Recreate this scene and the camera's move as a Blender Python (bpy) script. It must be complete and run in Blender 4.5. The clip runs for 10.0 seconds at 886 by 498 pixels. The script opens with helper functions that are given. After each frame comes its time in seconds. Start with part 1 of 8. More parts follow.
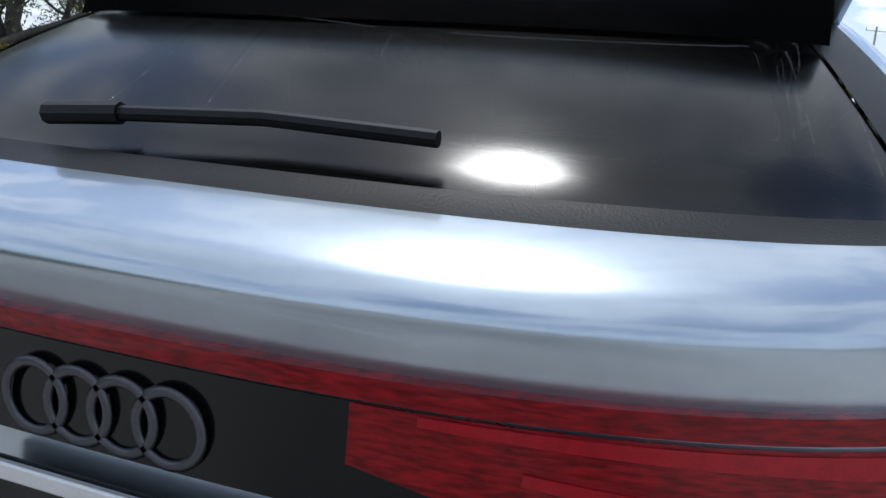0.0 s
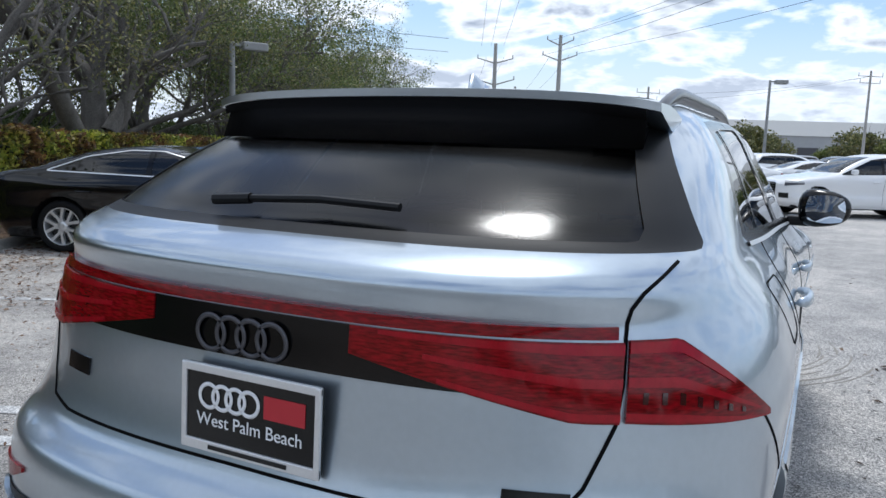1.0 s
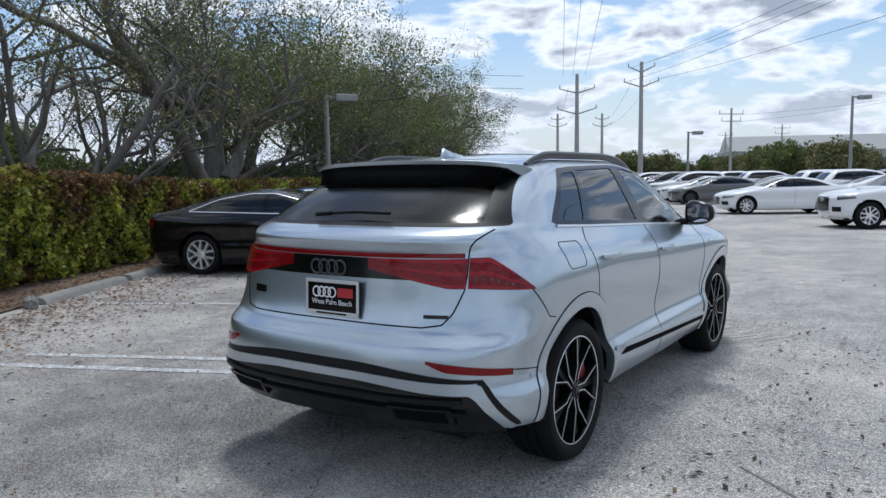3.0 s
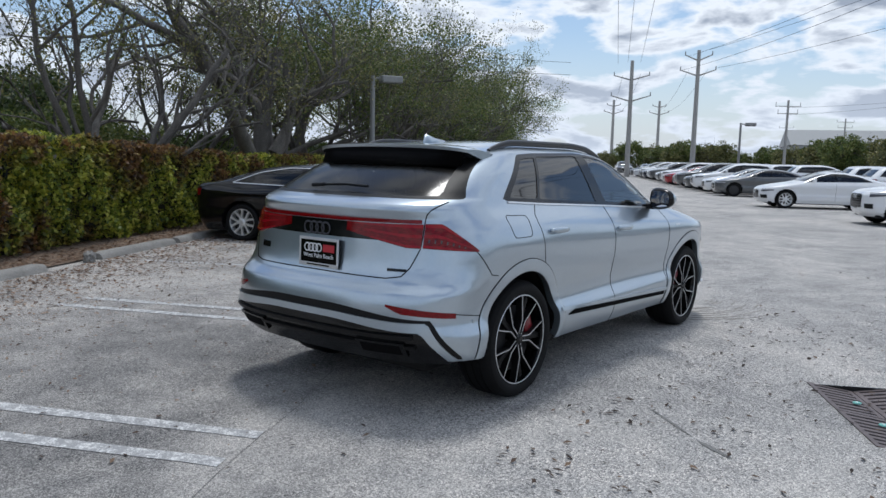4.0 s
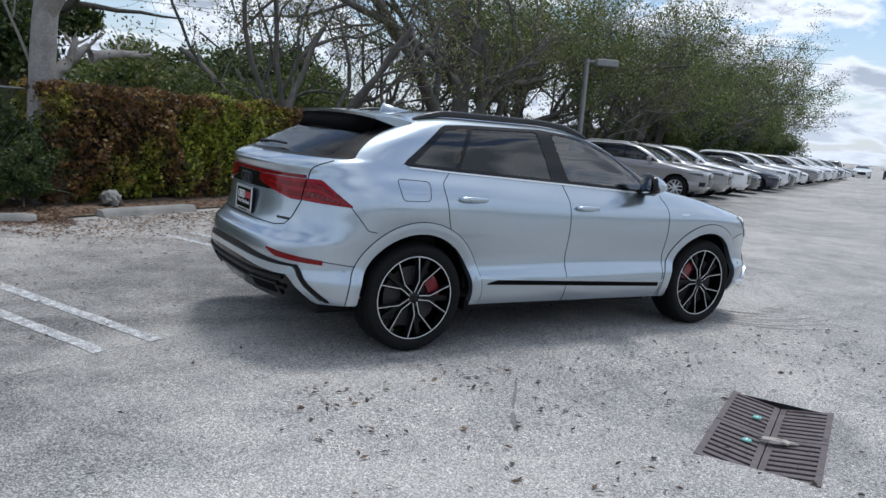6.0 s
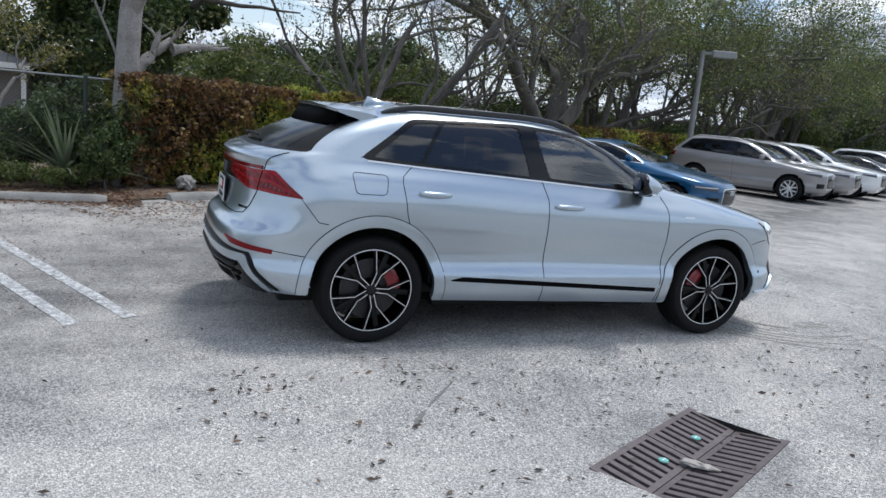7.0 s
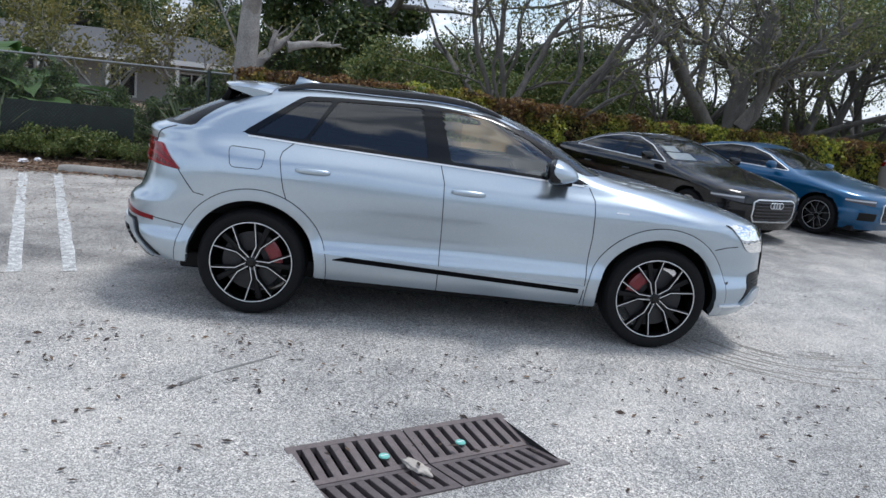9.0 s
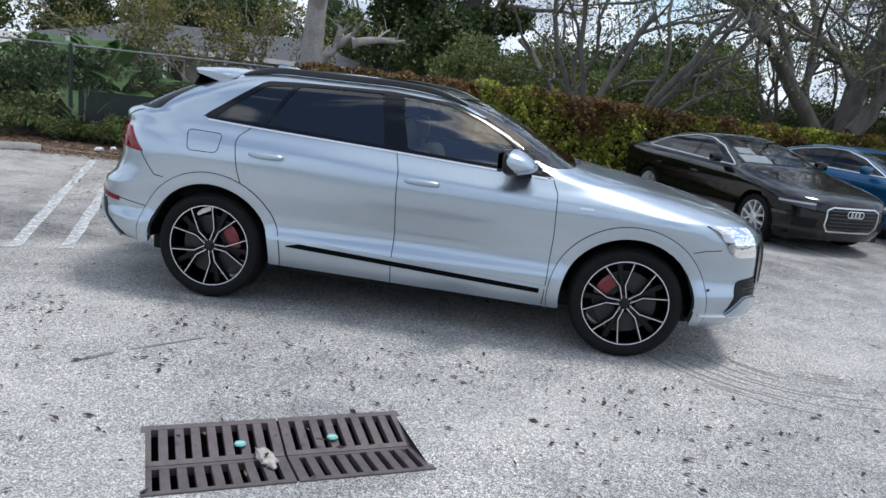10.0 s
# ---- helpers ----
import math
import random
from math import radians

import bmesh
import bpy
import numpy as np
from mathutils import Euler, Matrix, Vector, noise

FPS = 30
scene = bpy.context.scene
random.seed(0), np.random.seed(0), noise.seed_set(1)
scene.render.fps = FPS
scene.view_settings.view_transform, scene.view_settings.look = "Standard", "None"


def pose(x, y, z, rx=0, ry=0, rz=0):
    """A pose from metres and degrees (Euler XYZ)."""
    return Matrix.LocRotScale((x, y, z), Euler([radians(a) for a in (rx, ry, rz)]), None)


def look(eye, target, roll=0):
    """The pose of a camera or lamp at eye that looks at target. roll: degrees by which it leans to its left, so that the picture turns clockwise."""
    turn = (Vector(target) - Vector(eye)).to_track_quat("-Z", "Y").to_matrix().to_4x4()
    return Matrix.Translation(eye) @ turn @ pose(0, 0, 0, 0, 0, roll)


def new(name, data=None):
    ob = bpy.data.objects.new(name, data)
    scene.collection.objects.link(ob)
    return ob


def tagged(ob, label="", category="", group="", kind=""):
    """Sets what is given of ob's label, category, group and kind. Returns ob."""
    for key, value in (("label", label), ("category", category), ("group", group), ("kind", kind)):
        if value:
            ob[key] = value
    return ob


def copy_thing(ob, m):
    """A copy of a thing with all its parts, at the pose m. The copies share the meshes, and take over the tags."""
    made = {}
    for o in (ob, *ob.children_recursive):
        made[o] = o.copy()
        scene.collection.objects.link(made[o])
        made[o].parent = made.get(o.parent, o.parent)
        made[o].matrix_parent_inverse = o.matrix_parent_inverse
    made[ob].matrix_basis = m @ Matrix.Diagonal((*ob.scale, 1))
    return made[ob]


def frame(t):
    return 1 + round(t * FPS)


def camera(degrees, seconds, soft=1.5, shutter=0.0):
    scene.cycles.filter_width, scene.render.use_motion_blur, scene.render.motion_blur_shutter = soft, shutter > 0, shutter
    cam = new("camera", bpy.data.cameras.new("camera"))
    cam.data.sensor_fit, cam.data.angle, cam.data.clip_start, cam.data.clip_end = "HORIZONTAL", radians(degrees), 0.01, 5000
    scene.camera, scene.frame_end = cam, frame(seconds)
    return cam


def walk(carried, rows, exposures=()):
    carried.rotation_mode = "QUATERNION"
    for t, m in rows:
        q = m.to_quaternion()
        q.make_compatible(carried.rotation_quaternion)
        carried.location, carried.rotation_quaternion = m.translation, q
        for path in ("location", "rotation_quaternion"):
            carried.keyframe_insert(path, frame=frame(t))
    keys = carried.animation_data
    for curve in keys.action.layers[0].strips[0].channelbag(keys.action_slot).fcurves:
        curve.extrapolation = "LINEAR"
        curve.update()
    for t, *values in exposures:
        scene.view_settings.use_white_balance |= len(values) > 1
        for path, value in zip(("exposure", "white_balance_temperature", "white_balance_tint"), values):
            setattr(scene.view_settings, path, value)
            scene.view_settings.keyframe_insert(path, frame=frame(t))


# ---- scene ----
cam = camera(60.7, 10.0)
METRES, EYE, TILT, LEAN, TURN = 10.0, 1.6, -8.0, 0.0, 0.0
PATH = [
    (0, (0.504, -1.447, 1.439), (-0.126, 0.4, 1.0), 3.8),
    (0.5, (0.667, -1.651, 1.468), (-0.045, 0.183, 1.109), 2.9),
    (1, (1.014, -2.074, 1.508), (0.132, -0.299, 1.237), 1.9),
    (1.5, (1.478, -2.494, 1.507), (0.485, -0.771, 1.292), 0.8),
    (2, (1.884, -2.973, 1.52), (0.828, -1.285, 1.325), -0.1),
    (2.5, (2.311, -3.469, 1.546), (1.219, -1.804, 1.361), -0.5),
    (2.7, (2.425, -3.574, 1.564), (1.332, -1.91, 1.375), -0.7),
    (3.8, (3.255, -4.211, 1.565), (2.077, -2.61, 1.343), 0.7),
    (4, (3.505, -4.2, 1.568), (2.297, -2.624, 1.328), 1.4),
    (4.5, (4.063, -3.986, 1.588), (2.769, -2.485, 1.315), 2.6),
    (5, (4.511, -3.607, 1.617), (3.103, -2.219, 1.316), 3.7),
    (5.5, (4.995, -3.189, 1.615), (3.457, -1.95, 1.298), 4.4),
    (6, (5.401, -2.647, 1.582), (3.737, -1.584, 1.266), 4.9),
    (7.5, (6.133, -0.938, 1.75), (4.265, -0.337, 1.364), 5.7),
    (8, (6.295, -0.262, 1.738), (4.382, 0.177, 1.351), 5.7),
    (8.5, (6.297, 0.414, 1.772), (4.359, 0.691, 1.362), 5.9),
    (9, (6.326, 1.016, 1.756), (4.373, 1.146, 1.344), 6.1),
    (9.5, (6.202, 1.646, 1.791), (4.252, 1.604, 1.349), 6.2),
    (10, (6.074, 2.241, 1.757), (4.133, 2.038, 1.319), 6.4),
]
walk(cam, [(t, look(eye, target, roll)) for t, eye, target, roll in PATH], [(0.0, 0.55, 6000, 9), (1.5, 0.55, 6000, 9), (2.5, 0.42, 6000, 9), (4.5, 0.2, 6050, 9), (6.0, 0.35, 6050, 9), (7.5, 0.56, 6050, 9), (10.0, 0.62, 6050, 9)])

# ---- light ----
SUN_AZ, SUN_EL = radians(-30), radians(71)      # azimuth from +y towards +x
sun_from = Vector((math.sin(SUN_AZ) * math.cos(SUN_EL), math.cos(SUN_AZ) * math.cos(SUN_EL), math.sin(SUN_EL)))
sun = new("sun", bpy.data.lights.new("sun", "SUN"))
sun.data.energy, sun.data.angle, sun.data.color = 1.42, radians(12), (1.0, 0.955, 0.89)
sun.matrix_world = look(sun_from * 60, (0, 0, 0))

world = bpy.data.worlds.new("sky")
scene.world = world
world.use_nodes = True
wn, wl = world.node_tree.nodes, world.node_tree.links
wn.clear()


def wnode(kind, **kw):
    n = wn.new(kind)
    for k, v in kw.items():
        n.inputs[k.replace("_", " ")].default_value = v
    return n


w_out = wn.new("ShaderNodeOutputWorld")
w_bg = wn.new("ShaderNodeBackground")
w_sky = wn.new("ShaderNodeTexSky")
w_sky.sky_type, w_sky.sun_disc = "NISHITA", False
w_sky.sun_elevation, w_sky.sun_rotation = SUN_EL, SUN_AZ
w_sky.air_density, w_sky.dust_density, w_sky.ozone_density = 1.0, 1.2, 1.5
w_tc = wn.new("ShaderNodeTexCoord")
w_sep = wn.new("ShaderNodeSeparateXYZ")
wl.new(w_tc.outputs["Generated"], w_sep.inputs[0])
# clouds lie on a flat layer: the direction divided by its height
w_h = wn.new("ShaderNodeMath"); w_h.operation = "MAXIMUM"; w_h.inputs[1].default_value = 0.0
wl.new(w_sep.outputs["Z"], w_h.inputs[0])
w_h2 = wn.new("ShaderNodeMath"); w_h2.operation = "ADD"; w_h2.inputs[1].default_value = 0.26
wl.new(w_h.outputs[0], w_h2.inputs[0])
w_dx = wn.new("ShaderNodeMath"); w_dx.operation = "DIVIDE"
w_dy = wn.new("ShaderNodeMath"); w_dy.operation = "DIVIDE"
wl.new(w_sep.outputs["X"], w_dx.inputs[0]); wl.new(w_h2.outputs[0], w_dx.inputs[1])
wl.new(w_sep.outputs["Y"], w_dy.inputs[0]); wl.new(w_h2.outputs[0], w_dy.inputs[1])
w_cmb = wn.new("ShaderNodeCombineXYZ")
wl.new(w_dx.outputs[0], w_cmb.inputs["X"]); wl.new(w_dy.outputs[0], w_cmb.inputs["Y"])
wl.new(w_h.outputs[0], w_cmb.inputs["Z"])
w_n1 = wnode("ShaderNodeTexNoise", Scale=3.3, Detail=10.0, Roughness=0.52, Distortion=0.2)
wl.new(w_cmb.outputs[0], w_n1.inputs["Vector"])
w_r1 = wn.new("ShaderNodeValToRGB")
w_r1.color_ramp.elements[0].position, w_r1.color_ramp.elements[1].position = 0.445, 0.515
wl.new(w_n1.outputs["Fac"], w_r1.inputs[0])
# darker bellies where the cloud is thick
w_r2 = wn.new("ShaderNodeValToRGB")
w_r2.color_ramp.elements[0].position, w_r2.color_ramp.elements[1].position = 0.53, 0.62
w_r2.color_ramp.elements[0].color = (7.4, 7.6, 7.9, 1)
w_r2.color_ramp.elements[1].color = (3.0, 3.35, 4.0, 1)
wl.new(w_n1.outputs["Fac"], w_r2.inputs[0])
w_mix = wn.new("ShaderNodeMix"); w_mix.data_type = "RGBA"
wl.new(w_r1.outputs["Color"], w_mix.inputs["Factor"])
wl.new(w_sky.outputs[0], w_mix.inputs["A"])
wl.new(w_r2.outputs["Color"], w_mix.inputs["B"])
# bright haze towards the horizon
w_hz = wn.new("ShaderNodeMapRange")
for k, v in (("From Min", 0.0), ("From Max", 0.16), ("To Min", 0.7), ("To Max", 0.0)):
    w_hz.inputs[k].default_value = v
wl.new(w_h.outputs[0], w_hz.inputs["Value"])
w_mix2 = wn.new("ShaderNodeMix"); w_mix2.data_type = "RGBA"
w_mix2.inputs["B"].default_value = (5.8, 6.2, 6.9, 1)
wl.new(w_hz.outputs[0], w_mix2.inputs["Factor"])
wl.new(w_mix.outputs["Result"], w_mix2.inputs["A"])
wl.new(w_mix2.outputs["Result"], w_bg.inputs["Color"])
w_bg.inputs["Strength"].default_value = 0.105
wl.new(w_bg.outputs[0], w_out.inputs["Surface"])

# ---- materials ----


class Mat:
    """A small builder for node materials."""

    def __init__(self, name, color=(0.5, 0.5, 0.5), rough=0.6, metal=0.0, coat=0.0, spec=0.5):
        self.m = bpy.data.materials.new(name)
        self.m.use_nodes = True
        self.n, self.l = self.m.node_tree.nodes, self.m.node_tree.links
        self.b = self.n["Principled BSDF"]
        self.put("Base Color", (*color, 1)); self.put("Roughness", rough); self.put("Metallic", metal)
        self.put("Coat Weight", coat); self.put("Coat Roughness", 0.06); self.put("Specular IOR Level", spec)
        self.tc = self.n.new("ShaderNodeTexCoord")

    def put(self, key, v):
        self.b.inputs[key].default_value = v

    def noise(self, scale, detail=4.0, rough=0.55, world_space=False, stretch=None):
        t = self.n.new("ShaderNodeTexNoise")
        t.inputs["Scale"].default_value, t.inputs["Detail"].default_value, t.inputs["Roughness"].default_value = scale, detail, rough
        src = self.n.new("ShaderNodeNewGeometry").outputs["Position"] if world_space else self.tc.outputs["Object"]
        if stretch:
            mp = self.n.new("ShaderNodeMapping"); mp.inputs["Scale"].default_value = stretch
            self.l.new(src, mp.inputs["Vector"]); src = mp.outputs[0]
        self.l.new(src, t.inputs["Vector"])
        return t.outputs["Fac"]

    def voronoi(self, scale, world_space=False):
        t = self.n.new("ShaderNodeTexVoronoi"); t.inputs["Scale"].default_value = scale
        src = self.n.new("ShaderNodeNewGeometry").outputs["Position"] if world_space else self.tc.outputs["Object"]
        self.l.new(src, t.inputs["Vector"])
        return t

    def island(self):
        return self.n.new("ShaderNodeNewGeometry").outputs["Random Per Island"]

    def objrand(self):
        return self.n.new("ShaderNodeObjectInfo").outputs["Random"]

    def ramp(self, fac, *stops):
        r = self.n.new("ShaderNodeValToRGB")
        e = r.color_ramp.elements
        while len(e) < len(stops):
            e.new(0.5)
        for k, (p, c) in zip(e, stops):
            k.position, k.color = p, (*c, 1) if not isinstance(c, float) else (c, c, c, 1)
        self.l.new(fac, r.inputs[0])
        return r.outputs["Color"]

    def mix(self, fac, a, b, how="MIX"):
        x = self.n.new("ShaderNodeMix"); x.data_type, x.blend_type = "RGBA", how
        for key, v in (("Factor", fac), ("A", a), ("B", b)):
            if isinstance(v, (int, float)):
                x.inputs[key].default_value = v if key == "Factor" else (v, v, v, 1)
            elif isinstance(v, tuple):
                x.inputs[key].default_value = (*v, 1)
            else:
                self.l.new(v, x.inputs[key])
        return x.outputs["Result"]

    def color(self, s):
        self.l.new(s, self.b.inputs["Base Color"]); return self

    def link(self, s, key):
        self.l.new(s, self.b.inputs[key]); return self

    def bump(self, s, strength=0.3, dist=0.01):
        b = self.n.new("ShaderNodeBump")
        b.inputs["Strength"].default_value, b.inputs["Distance"].default_value = strength, dist
        self.l.new(s, b.inputs["Height"])
        self.l.new(b.outputs[0], self.b.inputs["Normal"]); return self


def plain(name, color, rough=0.6, metal=0.0, coat=0.0, var=0.12, scale=6.0, bump=0.0, bscale=120.0, spec=0.5):
    """A surface with soft variation of its colour at two sizes, and grain."""
    k = Mat(name, color, rough, metal, coat, spec)
    f = k.mix(0.5, k.noise(scale), k.noise(scale * 9), "MIX")
    lo, hi = tuple(max(0, c * (1 - var)) for c in color), tuple(min(1, c * (1 + var)) for c in color)
    k.color(k.ramp(f, (0.3, lo), (0.7, hi)))
    if bump:
        k.bump(k.noise(bscale, 3), bump, 0.004)
    return k.m


def paint(name, color, metal=0.55, rough=0.32, film=0.10, spec=0.5, coat_rough=0.05):
    """Car paint: flakes under a clear coat, with a film of dust."""
    k = Mat(name, color, rough, metal, 1.0, spec)
    k.put("Coat Roughness", coat_rough)
    fl = k.noise(60, 2)
    lo, hi = tuple(c * 0.985 for c in color), tuple(min(1, c * 1.015) for c in color)
    base = k.ramp(fl, (0.35, lo), (0.65, hi))
    dust = k.ramp(k.noise(2.0, 4), (0.45, 0.0), (0.8, film))
    k.color(k.mix(dust, base, (0.52, 0.50, 0.47)))
    k.link(k.ramp(k.noise(220, 2), (0.35, rough * 0.97), (0.7, rough * 1.04)), "Roughness")
    return k.m


def pane(name, tint, gloss=1.0, ior=1.6, rough=0.015):
    """Thin glass: tinted, clear, with a mirror gloss by its angle."""
    m = bpy.data.materials.new(name); m.use_nodes = True
    n, l = m.node_tree.nodes, m.node_tree.links
    n.clear()
    o, mx = n.new("ShaderNodeOutputMaterial"), n.new("ShaderNodeMixShader")
    tr, gl, fr = n.new("ShaderNodeBsdfTransparent"), n.new("ShaderNodeBsdfGlossy"), n.new("ShaderNodeFresnel")
    tr.inputs["Color"].default_value = (*tint, 1)
    gl.inputs["Roughness"].default_value = rough
    gl.inputs["Color"].default_value = (gloss, gloss, gloss, 1)
    fr.inputs["IOR"].default_value = ior
    l.new(fr.outputs[0], mx.inputs[0]); l.new(tr.outputs[0], mx.inputs[1]); l.new(gl.outputs[0], mx.inputs[2])
    l.new(mx.outputs[0], o.inputs["Surface"])
    return m


M = {}
M["silver"] = paint("silver_blue_paint", (0.47, 0.54, 0.605), 0.90, 0.29, 0.004, 0.5, 0.03)
M["gloss_black"] = plain("gloss_black", (0.003, 0.003, 0.0035), 0.14, 0, 0.0, 0.2, spec=0.4)
M["trim_black"] = plain("satin_black_trim", (0.005, 0.005, 0.0055), 0.45, 0, 0, 0.25, 9, 0.15, 300, 0.25)
M["seam"] = plain("panel_gap", (0.004, 0.004, 0.0045), 0.85, 0, 0, 0.1, spec=0.08)
M["alu"] = plain("brushed_aluminium", (0.78, 0.79, 0.80), 0.34, 0.75, 0, 0.06, 30)
M["dark_alu"] = plain("dark_grey_metal", (0.09, 0.09, 0.1), 0.35, 0.7, 0, 0.15, 30)
M["satin_rail"] = plain("satin_black_rail", (0.03, 0.031, 0.034), 0.28, 0.3, 0.3, 0.15, 20)
M["rubber"] = plain("tyre_rubber", (0.0065, 0.0065, 0.007), 0.72, 0, 0, 0.35, 5, 0.25, 90, 0.22)
M["red_caliper"] = plain("red_brake_paint", (0.17, 0.004, 0.010), 0.3, 0.0, 0.4, 0.1)
M["disc"] = plain("brake_disc_steel", (0.05, 0.05, 0.053), 0.5, 0.8, 0, 0.2, 15)
M["glass_dark"] = pane("tinted_privacy_glass", (0.06, 0.063, 0.068), 1.0, 1.75)
M["glass_front"] = pane("front_side_glass", (0.70, 0.86, 0.81), 1.0, 2.15)
M["glass_rear"] = pane("rear_window_glass", (0.05, 0.053, 0.058), 0.9, 1.35, 0.16)
M["glass_clear"] = pane("windscreen_glass", (0.68, 0.74, 0.72))
M["lens_clear"] = pane("clear_lamp_lens", (0.95, 0.96, 0.97), 1.0, 1.35)
M["tan"] = plain("tan_leather", (0.42, 0.235, 0.125), 0.5, 0, 0, 0.12, 14, 0.35, 260)
M["tan_dark"] = plain("tan_strap", (0.30, 0.17, 0.09), 0.6, 0, 0, 0.1)
M["black_carpet"] = plain("black_carpet", (0.016, 0.016, 0.017), 0.95, 0, 0, 0.3, 40, 0.6, 500)
M["black_plastic"] = plain("black_plastic", (0.005, 0.005, 0.0055), 0.6, 0, 0, 0.2, 20, 0.2, 400, 0.3)
M["cream"] = plain("cream_headliner", (0.55, 0.52, 0.47), 0.9, 0, 0, 0.08, 20, 0.3, 500)
M["card"] = plain("white_cardboard", (0.74, 0.73, 0.76), 0.75, 0, 0, 0.04, 5)
M["cloth"] = plain("white_fabric", (0.72, 0.70, 0.66), 0.85, 0, 0, 0.06, 8, 0.5, 160)
k = Mat("red_lamp_lens", (0.25, 0.006, 0.012), 0.1, 0, 0.1, 0.3)
k.color(k.ramp(k.noise(40, 3, 0.5, False, (1, 1, 6)), (0.35, (0.10, 0.0006, 0.002)), (0.7, (0.27, 0.003, 0.008))))
M["red_lens"] = k.m
k = Mat("dark_red_lens", (0.04, 0.002, 0.004), 0.1, 0, 1.0, 0.4)
M["dark_lens"] = k.m
M["red_bright"] = plain("bright_red_lens", (0.29, 0.004, 0.011), 0.12, 0, 0.1, 0.25, 60, spec=0.3)
k = Mat("clear_plastic_film", (0.9, 0.92, 0.95), 0.14, 0, 0.0)
k.put("Transmission Weight", 0.0)
k.put("Alpha", 0.42)
k.link(k.ramp(k.noise(9, 5), (0.35, 0.16), (0.75, 0.62)), "Alpha")
M["film"] = k.m

# ---- mesh helpers ----


def from_np(name, verts, faces, material=None, parent=None, label="", normals=None, smooth=True):
    me = bpy.data.meshes.new(name)
    me.from_pydata([tuple(map(float, v)) for v in verts], [], [tuple(map(int, f)) for f in faces])
    if smooth:
        me.shade_smooth()
    if normals is not None:
        me.normals_split_custom_set_from_vertices([tuple(map(float, v)) for v in normals])
    ob = new(name, me)
    if material:
        me.materials.append(material)
    if parent:
        ob.parent = parent
    if label:
        tagged(ob, label)
    return ob


def part(name, bm, material, parent=None, label="", smooth=False, angle=None):
    me = bpy.data.meshes.new(name)
    bm.to_mesh(me); bm.free()
    if smooth:
        me.shade_smooth()
        if angle is not None:
            me.set_sharp_from_angle(angle=radians(angle))
    me.materials.append(material)
    ob = new(name, me)
    if parent:
        ob.parent = parent
    if label:
        tagged(ob, label)
    return ob


def thing(name, label, category, m=None, group="", kind=""):
    """An empty at a thing's base, which parents its parts."""
    ob = new(name)
    ob.empty_display_size = 0.1
    if m is not None:
        ob.matrix_world = m
    return tagged(ob, label, category, group, kind)


def add_box(bm, x0, x1, y0, y1, z0, z1, bevel=0.0, seg=2, m=None):
    r = bmesh.ops.create_cube(bm, size=1)
    vs = r["verts"]
    for v in vs:
        v.co = Vector(((x0 + x1) / 2 + v.co.x * (x1 - x0), (y0 + y1) / 2 + v.co.y * (y1 - y0), (z0 + z1) / 2 + v.co.z * (z1 - z0)))
    if bevel:
        es = list({e for v in vs for e in v.link_edges})
        r2 = bmesh.ops.bevel(bm, geom=es, offset=bevel, segments=seg, affect="EDGES", profile=0.5)
        vs = list({v for f in r2["faces"] for v in f.verts} | {v for v in vs if v.is_valid})
    if m is not None:
        bmesh.ops.transform(bm, matrix=m, verts=[v for v in vs if v.is_valid])
    return vs


def box(*a, **k):
    bm = bmesh.new()
    add_box(bm, *a, **k)
    return bm


def add_cyl(bm, p0, p1, r0, r1=None, seg=12, caps=True):
    r1 = r0 if r1 is None else r1
    a, b = Vector(p0), Vector(p1)
    q = (b - a).to_track_quat("Z", "Y").to_matrix().to_4x4()
    m = Matrix.Translation((a + b) / 2) @ q
    bmesh.ops.create_cone(bm, cap_ends=caps, segments=seg, radius1=r0, radius2=r1, depth=(b - a).length, matrix=m)


def lathe(profile, seg=48, axis="x"):
    """A ring turned about the x axis from (x, r) pairs."""
    bm = bmesh.new()
    rows = []
    for k in range(seg):
        a = 2 * math.pi * k / seg
        rows.append([bm.verts.new((x, r * math.cos(a), r * math.sin(a))) for x, r in profile])
    for k in range(seg):
        p, q = rows[k], rows[(k + 1) % seg]
        for i in range(len(profile) - 1):
            bm.faces.new((p[i], p[i + 1], q[i + 1], q[i]))
    bmesh.ops.recalc_face_normals(bm, faces=bm.faces)
    return bm


